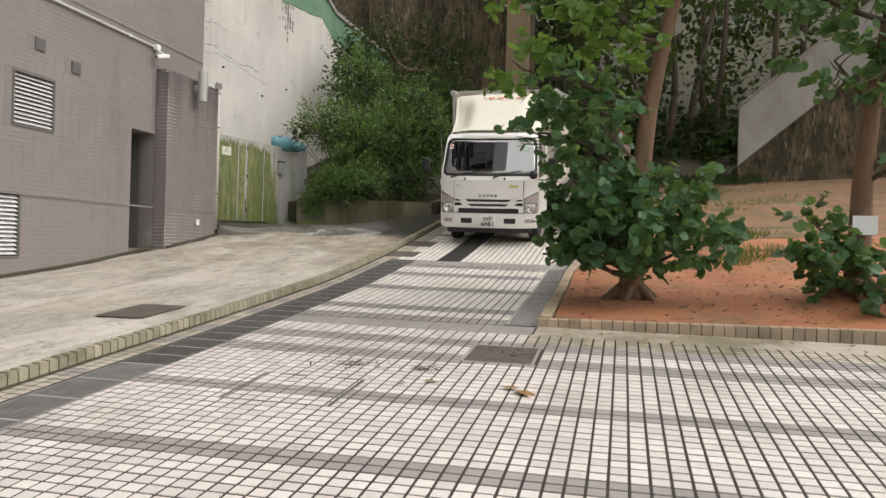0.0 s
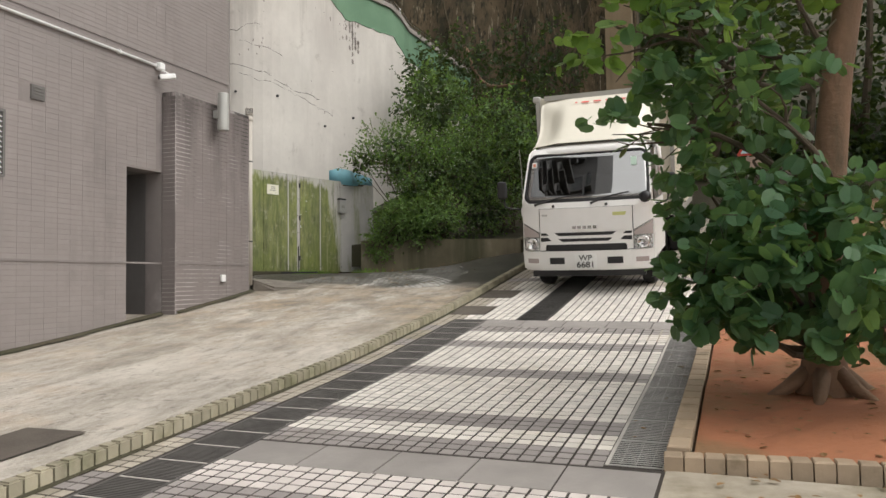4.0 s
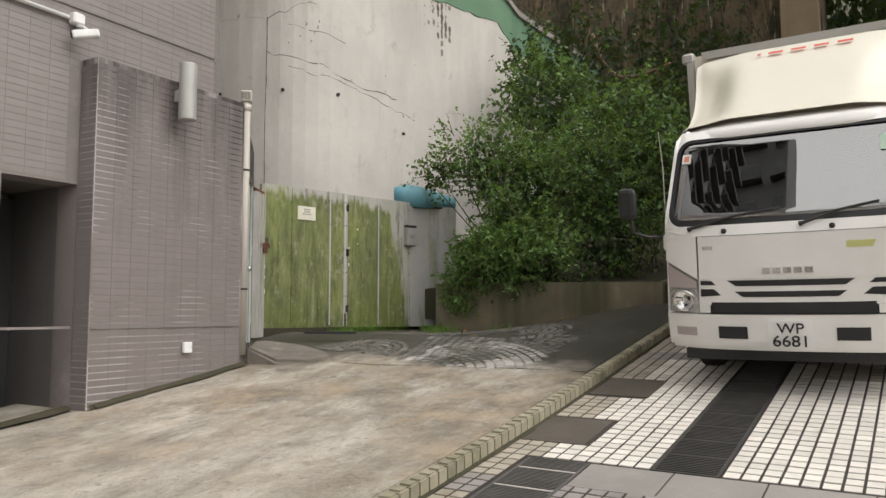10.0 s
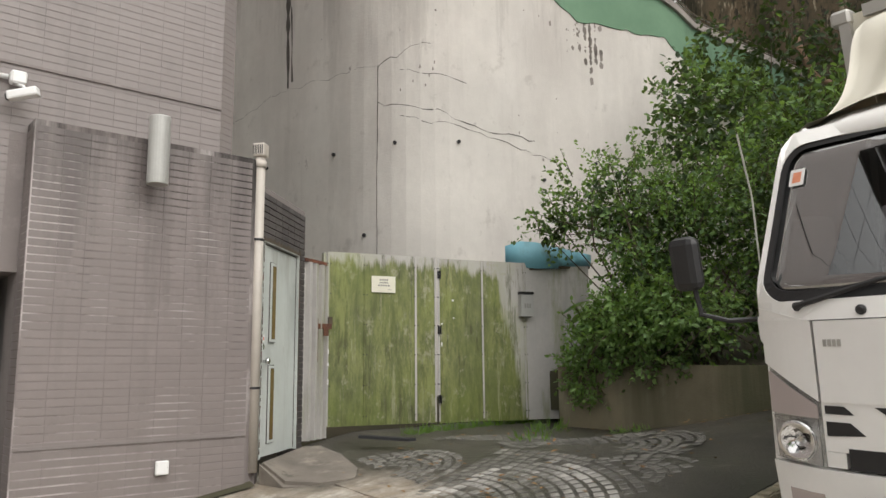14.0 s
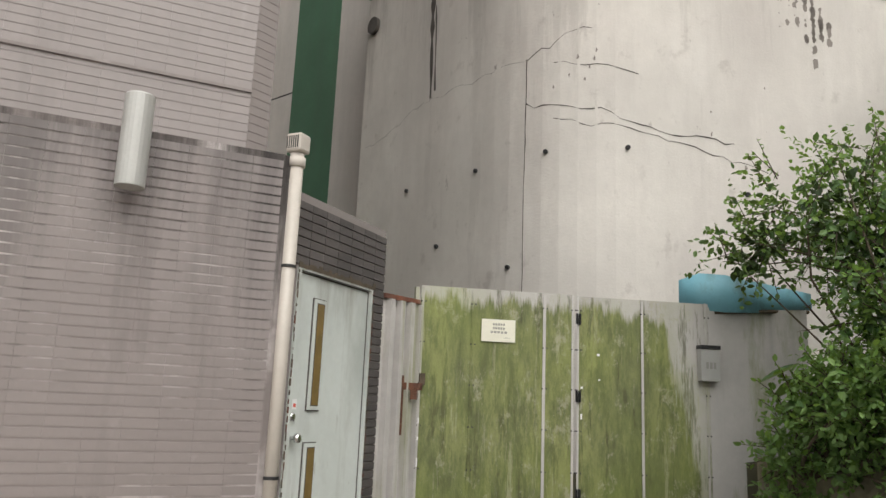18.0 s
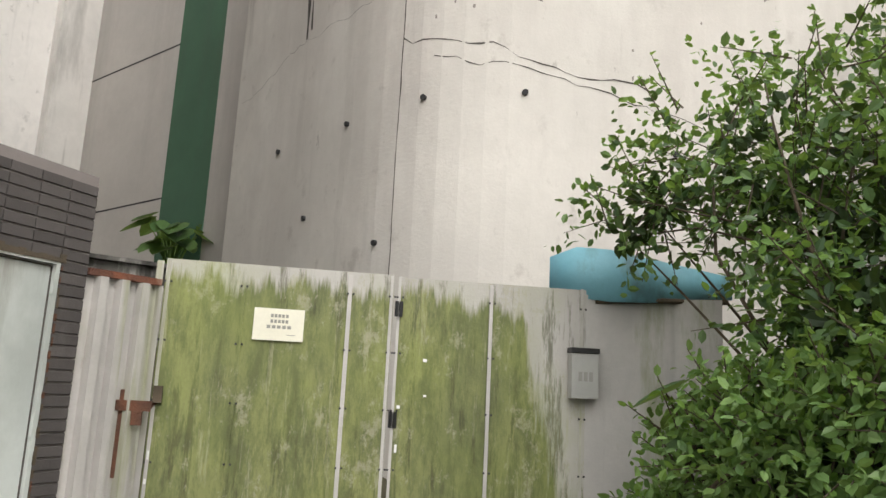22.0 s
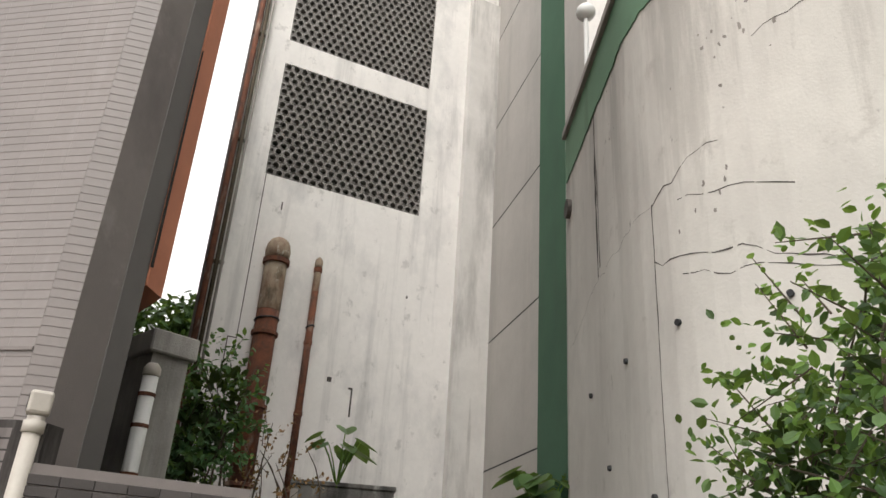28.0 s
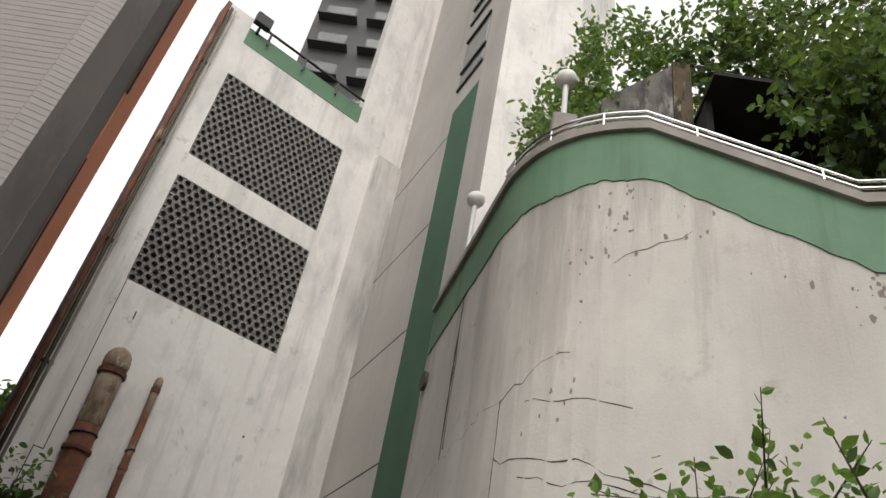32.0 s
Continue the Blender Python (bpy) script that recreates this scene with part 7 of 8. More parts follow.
r1 = np.random.default_rng(5)
T1 = [(0.48, 9.8, 1.6), (0.52, 9.8, 2.3), (0.62, 9.8, 3.3), (0.78, 9.82, 4.2), (0.95, 9.85, 4.9), (1.1, 9.9, 6.2)]
C1 = [(-0.72, 9.5, 2.97, 0.27, 75, 0), (-0.95, 9.7, 3.8, 0.36, 70, 1), (-0.4, 9.2, 3.5, 0.32, 50, 0), (-0.35, 9.9, 4.3, 0.5, 112, 1), (0.0, 9.2, 3.05, 0.38, 84, 0), (0.2, 9.5, 4.4, 0.5, 112, 1),
      (0.05, 10.3, 2.75, 0.45, 98, 0), (0.7, 9.9, 5.3, 0.55, 126, 1), (-0.5, 10.0, 5.2, 0.6, 126, 0), 
      (1.4, 9.6, 5.2, 0.55, 112, 0), (0.1, 9.1, 5.7, 0.6, 126, 0), (0.3, 9.4, 3.8, 0.3, 49, 1), (-0.2, 10.4, 3.4, 0.45, 98, 0), (-1.2, 9.9, 5.0, 0.45, 84, 1)]
L1 = [(-0.12, 9.25, 1.72, 0.34, 130), (0.2, 9.05, 1.72, 0.38, 140), (-0.3, 9.65, 2.45, 0.24, 60), (-0.32, 9.6, 2.02, 0.24, 66), (-0.3, 9.45, 1.68, 0.22, 60), (0.7, 9.0, 1.65, 0.4, 133), (1.2, 9.3, 1.7, 0.4, 126), (0.05, 10.3, 1.9, 0.4, 112), (0.5, 10.5, 1.9, 0.45, 105),
      (0.3, 9.1, 2.15, 0.36, 98), (0.95, 9.3, 2.2, 0.34, 84), (0.02, 9.4, 2.2, 0.36, 100)]
broad_tree(11, 0.47, 9.8, T1, C1, L1, "young broad-leaved tree leaning over the ramp")
T2 = [(3.06, 9.77, 1.6), (3.08, 9.77, 2.4), (3.15, 9.77, 3.3), (3.3, 9.75, 4.3), (3.6, 9.7, 6.0)]
C2 = [(2.6, 9.3, 3.75, 0.4, 70, 0), (3.3, 9.2, 3.7, 0.45, 84, 0), (2.5, 9.6, 4.7, 0.55, 126, 0), (3.2, 9.4, 4.7, 0.55, 112, 0), (2.1, 9.8, 5.1, 0.55, 112, 0), (2.9, 9.6, 5.5, 0.6, 126, 0),
      (3.9, 9.5, 3.2, 0.45, 84, 0), (3.9, 9.6, 4.2, 0.55, 98, 0), (3.6, 9.4, 2.7, 0.3, 42, 0)]
L2 = [(2.65, 9.3, 1.42, 0.34, 98), (3.0, 9.1, 1.35, 0.36, 105), (3.5, 9.3, 1.4, 0.36, 98), (2.55, 9.8, 1.95, 0.26, 42)]
broad_tree(12, 3.05, 9.77, T2, C2, L2, "young broad-leaved tree with a paper notice")


def shrub(name, seed, base, masses, size, shape, m, fresh, label, category, twig=0.3, stems=10, dense=0):
    """A shrub of sprigs; masses are (centre, radii, sprigs); below the height dense they are filled with near-black
    leaves for inner shade.
    """
    rng = np.random.default_rng(seed)
    root = empty(name, pose(*base), label, category)
    shift = np.array(base, float)
    bm = bmesh.new()
    spots, light, inner = [], [], []
    for c, r, n in masses:
        s, ends = sprigs(rng, c, r, n, 9, twig)
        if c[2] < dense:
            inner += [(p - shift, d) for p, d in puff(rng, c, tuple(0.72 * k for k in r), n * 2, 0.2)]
        for i, (p, d) in enumerate(s):
            top = (p[2] - c[2]) / r[2]
            (light if rng.random() < fresh * (0.4 + max(0, top)) else spots).append((p - shift, d))
        for a, b in ends[::3]:
            tube(bm, [a - shift, b - shift], [0.006, 0.002], 4)
        for k in range(stems):
            e = np.array(c) + rng.normal(0, 0.5, 3) * np.array(r)
            limb(bm, (base[0] + rng.normal(0, 0.2) - shift[0], base[1] + rng.normal(0, 0.2) - shift[1], 0), e - shift, 0.018, 0.004, rng, 0.1, 6, 6)
    tagged(part("branchwork", bm, M_TWIG, root), kind="stuff")
    leaves("foliage", spots, size, shape, m, root, rng, 0.6, 0.1)
    # The shade inside the shrub comes from these leaves' dark colour.
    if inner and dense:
        leaves("inner_foliage", inner, size * 1.5, shape, M_LEAF_DARK, root, rng, 0.4, 0.1, "inner leaves coloured near-black for shade")
    if light:
        leaves("young_leaves", light, size * 0.9, shape, M_LEAF_YOUNG, root, rng, 0.6, 0.0, "fresh light green shoots")
    return root


BUSH = [((-7.8, 19.0, 4.38), (0.2, 0.12, 0.1), 16), ((-7.55, 19.05, 4.55), (0.25, 0.2, 0.16), 26), ((-7.35, 19.2, 4.95), (0.33, 0.28, 0.3), 44), ((-7.0, 19.4, 4.75), (0.5, 0.42, 0.42), 80), ((-6.7, 19.45, 5.15), (0.32, 0.3, 0.22), 16), ((-6.35, 19.8, 4.75), (0.55, 0.5, 0.4), 85), ((-5.7, 20.3, 4.9), (0.7, 0.6, 0.5), 115),
        ((-5.4, 20.0, 4.3), (0.85, 0.55, 0.65), 180), ((-6.25, 19.5, 4.15), (0.7, 0.4, 0.45), 170), ((-6.9, 19.45, 4.35), (0.35, 0.35, 0.28), 60), ((-6.3, 19.1, 3.7), (0.5, 0.25, 0.3), 90),
        ((-5.2, 20.0, 3.4), (0.9, 0.45, 0.6), 170), ((-6.5, 19.3, 3.3), (0.5, 0.3, 0.45), 100), ((-6.1, 19.2, 3.0), (0.7, 0.3, 0.35), 90)]
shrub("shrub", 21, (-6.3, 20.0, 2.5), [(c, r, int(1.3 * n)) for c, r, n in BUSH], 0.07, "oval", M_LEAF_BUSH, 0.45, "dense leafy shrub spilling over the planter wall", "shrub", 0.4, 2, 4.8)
shrub("weed_shrub", 29, (-7.0, 19.2, 2.6), [((-7.3, 18.95, 2.85), (0.2, 0.14, 0.3), 50), ((-6.85, 18.92, 3.15), (0.28, 0.18, 0.3), 70), ((-6.6, 18.85, 3.1), (0.38, 0.18, 0.32), 70), ((-7.15, 18.88, 2.6), (0.36, 0.16, 0.28), 60), ((-6.2, 18.85, 2.75), (0.3, 0.15, 0.2), 25), ((-7.05, 18.82, 3.0), (0.25, 0.12, 0.3), 80), ((-6.62, 18.76, 3.2), (0.28, 0.14, 0.28), 80), ((-6.35, 18.78, 3.15), (0.32, 0.16, 0.34), 85), ((-6.1, 18.8, 3.25), (0.36, 0.18, 0.32), 85), ((-5.75, 18.85, 3.3), (0.4, 0.2, 0.35), 85)],
      0.068, "oval", M_LEAF_LOW, 0.3, "light green weeds growing low before the planter wall", "shrub", 0.24, 5)
shrub("shrub", 22, (-4.9, 20.9, 2.7), [((-4.75, 20.7, 4.4), (0.7, 0.6, 1.2), 190), ((-5.3, 21.2, 5.3), (0.9, 0.7, 0.8), 190), ((-6.9, 21.6, 6.2), (0.8, 0.7, 0.9), 150)], 0.105, "oval", M_LEAF_BUSH, 0.2, "tall shrub beside the parked lorry", "shrub", 0.42, 4, 99)
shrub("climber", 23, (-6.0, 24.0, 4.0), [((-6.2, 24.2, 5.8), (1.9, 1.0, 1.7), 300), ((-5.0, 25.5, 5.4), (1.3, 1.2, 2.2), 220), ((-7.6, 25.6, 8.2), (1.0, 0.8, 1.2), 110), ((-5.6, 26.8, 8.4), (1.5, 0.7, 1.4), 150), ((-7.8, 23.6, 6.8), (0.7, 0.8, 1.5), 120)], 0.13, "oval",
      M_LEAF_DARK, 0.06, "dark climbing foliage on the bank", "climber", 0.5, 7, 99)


def big_leaf_plant(x, y, z, n, size, seed, label):
    rng = np.random.default_rng(seed)
    root = empty("taro_plant", pose(x, y, z), label, "plant")
    bm = bmesh.new()
    verts, faces = [], []
    for k in range(n):
        a = rng.uniform(0, 2 * math.pi)
        h = rng.uniform(0.5, 1.0) * size * 2.2
        tip = Vector((math.cos(a) * h * 0.45, math.sin(a) * h * 0.45, h))
        tube(bm, [(0, 0, 0), tip * 0.55 + Vector((0, 0, 0.1 * h)), tip], [0.014, 0.01, 0.007], 5)
        way, side = Vector((math.cos(a), math.sin(a), -0.5)).normalized(), Vector((-math.sin(a), math.cos(a), 0))
        up = way.cross(side)
        o = len(verts)
        s = size * rng.uniform(0.7, 1.2)
        ring = [(-0.28, 0.30), (-0.05, 0.48), (0.35, 0.47), (0.75, 0.26), (1.0, 0)]
        verts.append(tip)
        for u, w in ring + [(u, -w) for u, w in ring[-2::-1]]:
            verts.append(tip + s * (u * way + w * side + abs(w) * 0.25 * up))
        faces += [(o, o + i, o + i + 1) for i in range(1, 9)]
    tagged(part("stalk", bm, M_LEAF_YOUNG, root), kind="stuff")
    raw("leaf_blade", verts, faces, M_LEAF_BUSH, root, "large heart-shaped leaves")
    return root


big_leaf_plant(-7.0, 19.02, 2.82, 11, 0.27, 31, "taro with large dark leaves by the gate")
big_leaf_plant(-16.95, 17.2, 4.9, 22, 0.46, 32, "taro growing in the gap between walls")
big_leaf_plant(-14.75, 14.45, 5.26, 10, 0.36, 33, "small taro sprouting on the concrete planter")
shrub("ivy_shrub", 24, (-12.2, 13.7, 3.6), [((-12.15, 13.75, 5.9), (0.36, 0.45, 0.6), 80), ((-12.1, 13.5, 5.35), (0.48, 0.55, 0.35), 90), ((-12.1, 13.55, 4.8), (0.42, 0.45, 0.4), 60)], 0.098, "oval", M_LEAF_BIG, 0.2, "leafy shrub before the rusty pipe", "shrub", 0.3, 5, 99)
shrub("dry_shrub", 25, (-13.0, 14.1, 4.0), [((-13.2, 14.1, 5.1), (0.4, 0.4, 0.6), 40)], 0.06, "oval", M_LEAF_DRY, 0.0, "dry leafless twigs by the pipes", "shrub", 0.5, 12)
shrub("gap_tree", 26, (-36.5, -2.6, 3.0), [((-38.0, -2.1, 14.6), (1.2, 1.2, 2.2), 160), ((-37.2, -4.0, 14.6), (1.6, 2.0, 2.0), 160)], 0.5, "oval", M_LEAF_BUSH, 0.05, "tree seen in the gap between buildings", "tree", 0.9, 6)
shrub("roof_tree", 27, (-12.4, 20.4, 10.0), [((-12.8, 19.6, 13.6), (0.6, 0.6, 0.9), 220), ((-12.9, 20.3, 15.3), (0.8, 0.8, 1.0), 300), ((-11.9, 19.2, 12.5), (0.4, 0.35, 0.5), 50)], 0.13, "oval", M_LEAF_LOW, 0.1, "light green tree on the terrace", "tree", 0.5, 6)
shrub("terrace_tree", 28, (-12.5, 25.5, 9.5), [((-13.5, 24.0, 17.5), (2.6, 2.0, 1.8), 360), ((-12.0, 26.5, 16.4), (2.6, 2.0, 1.6), 360), ((-9.9, 22.75, 11.7), (0.7, 0.75, 0.95), 200), ((-12.4, 22.3, 15.4), (1.0, 1.3, 0.8), 170), ((-11.6, 24.0, 14.4), (0.9, 1.2, 0.6), 140)], 0.15, "oval", M_LEAF_BUSH, 0.12, "spreading tree above the terrace", "tree", 0.7, 6, 99)
# Shed added where deep shade lies under the tree; its near-black colour is that shade.
M_SHED = surface("shade_black_shed_wall", (0.022, 0.02, 0.018), (0.014, 0.013, 0.012), 1.2, 0.95, bump=(20, 0.5))
hut = obj("terrace_hut", box(box(boxed(-12.75, -12.6, 21.4, 26.5, 9.9, 13.5), -12.6, -11.6, 21.35, 21.45, 9.9, 13.5), -12.6, -10.4, 26.35, 26.5, 9.9, 13.5), M_SHED, label="open shed added for the deep shade on the terrace", category="shed")
part("roof", boxed(-12.9, -11.1, 21.32, 26.7, 13.502, 13.58), M_SHED, hut, "flat shed roof in the near-black shade colour")
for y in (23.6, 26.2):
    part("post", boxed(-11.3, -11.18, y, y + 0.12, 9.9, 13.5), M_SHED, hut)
flight = bmesh.new()
tops = ((19.85, 13.7), (21.0, 14.8))
lo = [flight.verts.new((x, y, 9.95)) for x in (-12.35, -12.05) for y, z in tops]
hi = [flight.verts.new((x, y, z)) for x in (-12.35, -12.05) for y, z in tops]
for f in ((lo[0], lo[1], hi[1], hi[0]), (lo[3], lo[2], hi[2], hi[3]), (lo[1], lo[3], hi[3], hi[1]), (lo[2], lo[0], hi[0], hi[2]), (hi[0], hi[1], hi[3], hi[2]), (lo[0], lo[2], lo[3], lo[1])):
    flight.faces.new(f)
sw = obj("stair_wall", flight, M_OLD, label="mossy sloping concrete stair wall on the terrace", category="wall")
part("end_pier", boxed(-12.4, -12.0, 21.002, 21.3, 9.95, 14.85), M_ROCK, sw, "brown stained end pier")


def wood(seed, trees, label):
    """Far woodland as one mass of leaf clumps."""
    rng = np.random.default_rng(seed)
    spots = []
    for c, r, n in trees:
        spots += puff(rng, c, r, n, 0.55)
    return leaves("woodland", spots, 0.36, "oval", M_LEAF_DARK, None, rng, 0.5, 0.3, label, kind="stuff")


tagged(wood(41, [((-9 + 3.2 * i, 35 + 1.2 * (i % 3), 8 + 2.2 * (i % 2)), (2.6, 2.0, 4.2), 1100) for i in range(10)] +
                    [((-8 + 3.6 * i, 37, 15 + 1.5 * (i % 2)), (3.0, 2.4, 4.0), 1000) for i in range(9)] +
                    [((6 + 3 * i, 24 + 2 * (i % 2), 5.6 + 0.6 * i), (1.9, 1.6, 2.0), 650) for i in range(2, 5)] +
                    [((-0.5 + 1.5 * i, 34.6 + 0.5 * (i % 2), 5.2 + 0.9 * (i % 2)), (1.5, 0.9, 1.6), 600) for i in range(8)] +
                    # Some high clumps here are an added canopy to shade the ramp's head.
                    [((-2.2, 31, 10.5), (1.6, 1.2, 2.6), 700), ((-2.4, 33, 13), (2.2, 1.2, 3.0), 700), ((0.8, 26.5, 11.6), (3.6, 3.0, 1.5), 1100), ((5.5, 27, 12), (4.0, 3.2, 1.8), 1200), ((-1.5, 31.5, 13.5), (4.0, 3.0, 1.8), 1100), ((1.5, 22.5, 10.5), (3.0, 2.4, 1.2), 900), ((0.5, 31, 9.5), (2.2, 1.8, 2.6), 700), ((-4.5, 30.5, 17), (3.5, 2.0, 2.6), 700), ((13, 29, 12), (3.2, 2.4, 4.0), 800)], "dense woodland on the slope, coloured near-black for its shade"), category="woodland")
trunks = bmesh.new()
rt = np.random.default_rng(3)
for i in range(14):
    x = -1.5 + i * 1.3 + rt.normal(0, 0.3)
    y = 33.5 + rt.uniform(0, 3)
    limb(trunks, (x, y, gz(y)), (x + rt.normal(0, 0.8), y, gz(y) + 9), 0.2, 0.08, rt, 0.04, 8, 8)
obj("woodland_trunks", trunks, M_TWIG, kind="stuff", category="tree trunks", label="thin dark trunks in the woodland")

# roots down the rock face
rr = np.random.default_rng(6)
for k in range(12):
    x = -10.6 + 7.6 * rr.random()
    z1, z0 = rr.uniform(11, 19), rr.uniform(4, 9)
    bm = bmesh.new()
    pts = [(x + 0.25 * math.sin(0.6 * j + k) + rr.normal(0, 0.04), 27.72 + 0.1 * rr.random(), z1 + (z0 - z1) * j / 11) for j in range(12)]
    tube(bm, pts, [0.045 * rr.uniform(0.5, 1.2) * (1 - 0.05 * j) for j in range(12)], 6)
    obj("hanging_root", bm, M_TWIG if k % 3 else M_ROCK, label="long root hanging down the rock face", category="root", group="roots on the rock face", smooth=True)
branch = bmesh.new()
limb(branch, (-7.6, 26.5, 9.2), (-5.0, 23.6, 7.2), 0.07, 0.03, np.random.default_rng(9), 0.08, 8, 7)
obj("fallen_branch", branch, M_BARK, label="bare brown branch slanting over the bank", category="branch", smooth=True)

# grass, litter
rg = np.random.default_rng(7)


def tufts(places, n, size, m, label):
    spots = []
    for x, y, z, r in places:
        for _ in range(n):
            a, d = rg.uniform(0, 6.28), r * math.sqrt(rg.random())
            spots.append(((x + d * math.cos(a), y + d * math.sin(a), z), (0.4 * math.cos(a), 0.4 * math.sin(a), 1.3)))
    return tagged(leaves("grass", spots, size, "blade", m, None, rg, 0.2, 0, label, kind="stuff"), category="grass")


tufts([(1.9 + 0.37 * (i % 4), 12.5 + 0.5 * i, soil(1.9, 12.5 + 0.5 * i), 0.45) for i in range(9)], 90, 0.2, M_GRASS, "rough yellow-green grass on the soil bed")
tufts([(2.9 + 0.7 * (i % 5), 20 + 0.8 * i, soil(3, 20 + 0.8 * i), 0.9) for i in range(8)], 60, 0.18, M_GRASS, "rough grass on the upper slope")
tufts([(-8.15 - 0.04 * i, 17.0 + 0.25 * i, 1.93, 0.1) for i in range(10)] + [(-6.6, 17.3, 1.95, 0.22), (-7.2, 18.2, 1.95, 0.25), (-6.3, 18.5, 1.95, 0.25), (-7.6, 18.7, 1.95, 0.2)], 46, 0.12, M_LEAF_YOUNG, "weeds along the foot of the gate")
# Grass in the shade-dark leaf colour.
tufts([(0.6 + 0.62 * i, 29.2 + 0.8 * (j + 0.5 * (i % 2)), soil(0.6 + 0.62 * i, 29.2 + 0.8 * j) - 0.02, 0.55) for i in range(9) for j in range(5)], 60, 0.34, M_LEAF_DARK, "grass at the head of the ramp, coloured dark for shade")
litter = []
for _ in range(1500):
    x, y = rg.uniform(-0.3, 6), rg.uniform(8.3, 15)
    litter.append(((x, y, soil(x, y) + 0.012), (rg.normal(), rg.normal(), 0)))
for _ in range(170):
    u, v = (rg.uniform(-0.4, 4.5), rg.uniform(7.6, 8.12)) if rg.random() < 0.6 else (rg.uniform(-0.9, -0.5), rg.uniform(8, 26))
    p = rp(u, v, 0.02)
    litter.append((tuple(p), (rg.normal(), rg.normal(), 0)))
for _ in range(1100):
    x, y = rg.uniform(-0.2, 2.5), rg.uniform(15, 28)
    x += 0.035 * (y - 8) + 0.064 * max(0, y - 12)
    litter.append(((x, y, soil(x, y) + 0.015), (rg.normal(), rg.normal(), 0)))
for _ in range(120):
    x, y = rg.uniform(-7.6, -4.4), rg.uniform(15.3, 18.7)
    litter.append(((x, y, fz(x, y) + 0.025), (rg.normal(), rg.normal(), 0)))
tagged(leaves("leaf_litter", litter, 0.06, "oval", M_LEAF_DRY, None, rg, 1, 0, "dead brown leaves scattered on the soil", True, "stuff"), category="leaf litter")
mud = []
for _ in range(260):
    a = rg.normal(0, 1, 2)
    c, w = (((-1.83, 6.0), 0.07), ((-1.8, 5.95), 0.2), ((-1.26, 6.0), 0.05))[int(rg.integers(0, 3))]
    p = rp(c[0] + 1.5 * w * a[0], c[1] + w * a[1], 0.008)
    mud.append((tuple(p), (rg.normal(), rg.normal(), 0)))
tagged(leaves("soil_crumbs", mud, 0.03, "oval", M_COVER_DARK, None, rg, 1, 0, "dark crumbs of soil on the tiles", True, "stuff"), category="soil")
for u, v, s, m in ((-0.44, 5.52, 0.2, M_LEAF_DRY), (-0.55, 5.56, 0.12, M_LEAF_DRY), (-1.15, 5.58, 0.12, M_TILE_DIRT), (-1.33, 5.52, 0.07, M_AMBER), (-0.75, 11.3, 0.10, M_AMBER)):
    tagged(leaves("fallen_leaf", [(tuple(rp(u, v, 0.014)), (1, 0.1, 0))], s, "oval", m, None, rg, 1, 0, "single dry fallen leaf on the tiles", True), category="leaf")


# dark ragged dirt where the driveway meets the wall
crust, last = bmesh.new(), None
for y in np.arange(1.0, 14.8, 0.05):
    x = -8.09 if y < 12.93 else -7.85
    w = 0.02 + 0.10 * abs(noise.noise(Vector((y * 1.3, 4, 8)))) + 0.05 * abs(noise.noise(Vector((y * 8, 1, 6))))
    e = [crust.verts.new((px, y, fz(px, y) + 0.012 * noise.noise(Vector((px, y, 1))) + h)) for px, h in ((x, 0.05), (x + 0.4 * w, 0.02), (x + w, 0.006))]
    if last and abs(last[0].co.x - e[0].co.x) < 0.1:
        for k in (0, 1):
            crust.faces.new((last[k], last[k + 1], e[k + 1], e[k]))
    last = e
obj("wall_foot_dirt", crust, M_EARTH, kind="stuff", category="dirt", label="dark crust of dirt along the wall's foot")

# ---- paving, kerbs and wall tiles, piece by piece ----
PITCH, GAP, CROSS = 0.105, 0.0108, 0.0118
DARK = [(-4.8, -4.6), (-3.6, -3.4), (-2.4, -2.2), (-1.2, -1.0), (0.0, 0.2), (1.3, 1.52), (2.55, 2.78), (3.76, 3.98), (4.98, 5.21), (6.25, 6.55), (6.95, 7.27), (8.0, 8.36), (8.74, 9.06), (10.28, 10.6), (11.58, 11.9), (12.36, 12.7), (16.2, 16.42), (18.0, 18.3), (20.4, 20.7)]
SKIP = [(-3.71, -3.28, -20, 13.08), (-3.28, 14, 7.62, 8.04), (-3.28, -0.58, 12.66, 13.08), (-2.90, -2.49, 13.08, 19.6), (-3.96, -3.45, 13.41, 14.02), (-3.94, -3.40, 14.71, 15.30),
        (-1.05, -0.40, 6.34, 7.06)]


def right_edge(v):
    """How far the ramp's right edge spreads above the crossing."""
    return 0.064 * max(0.0, v - 12)


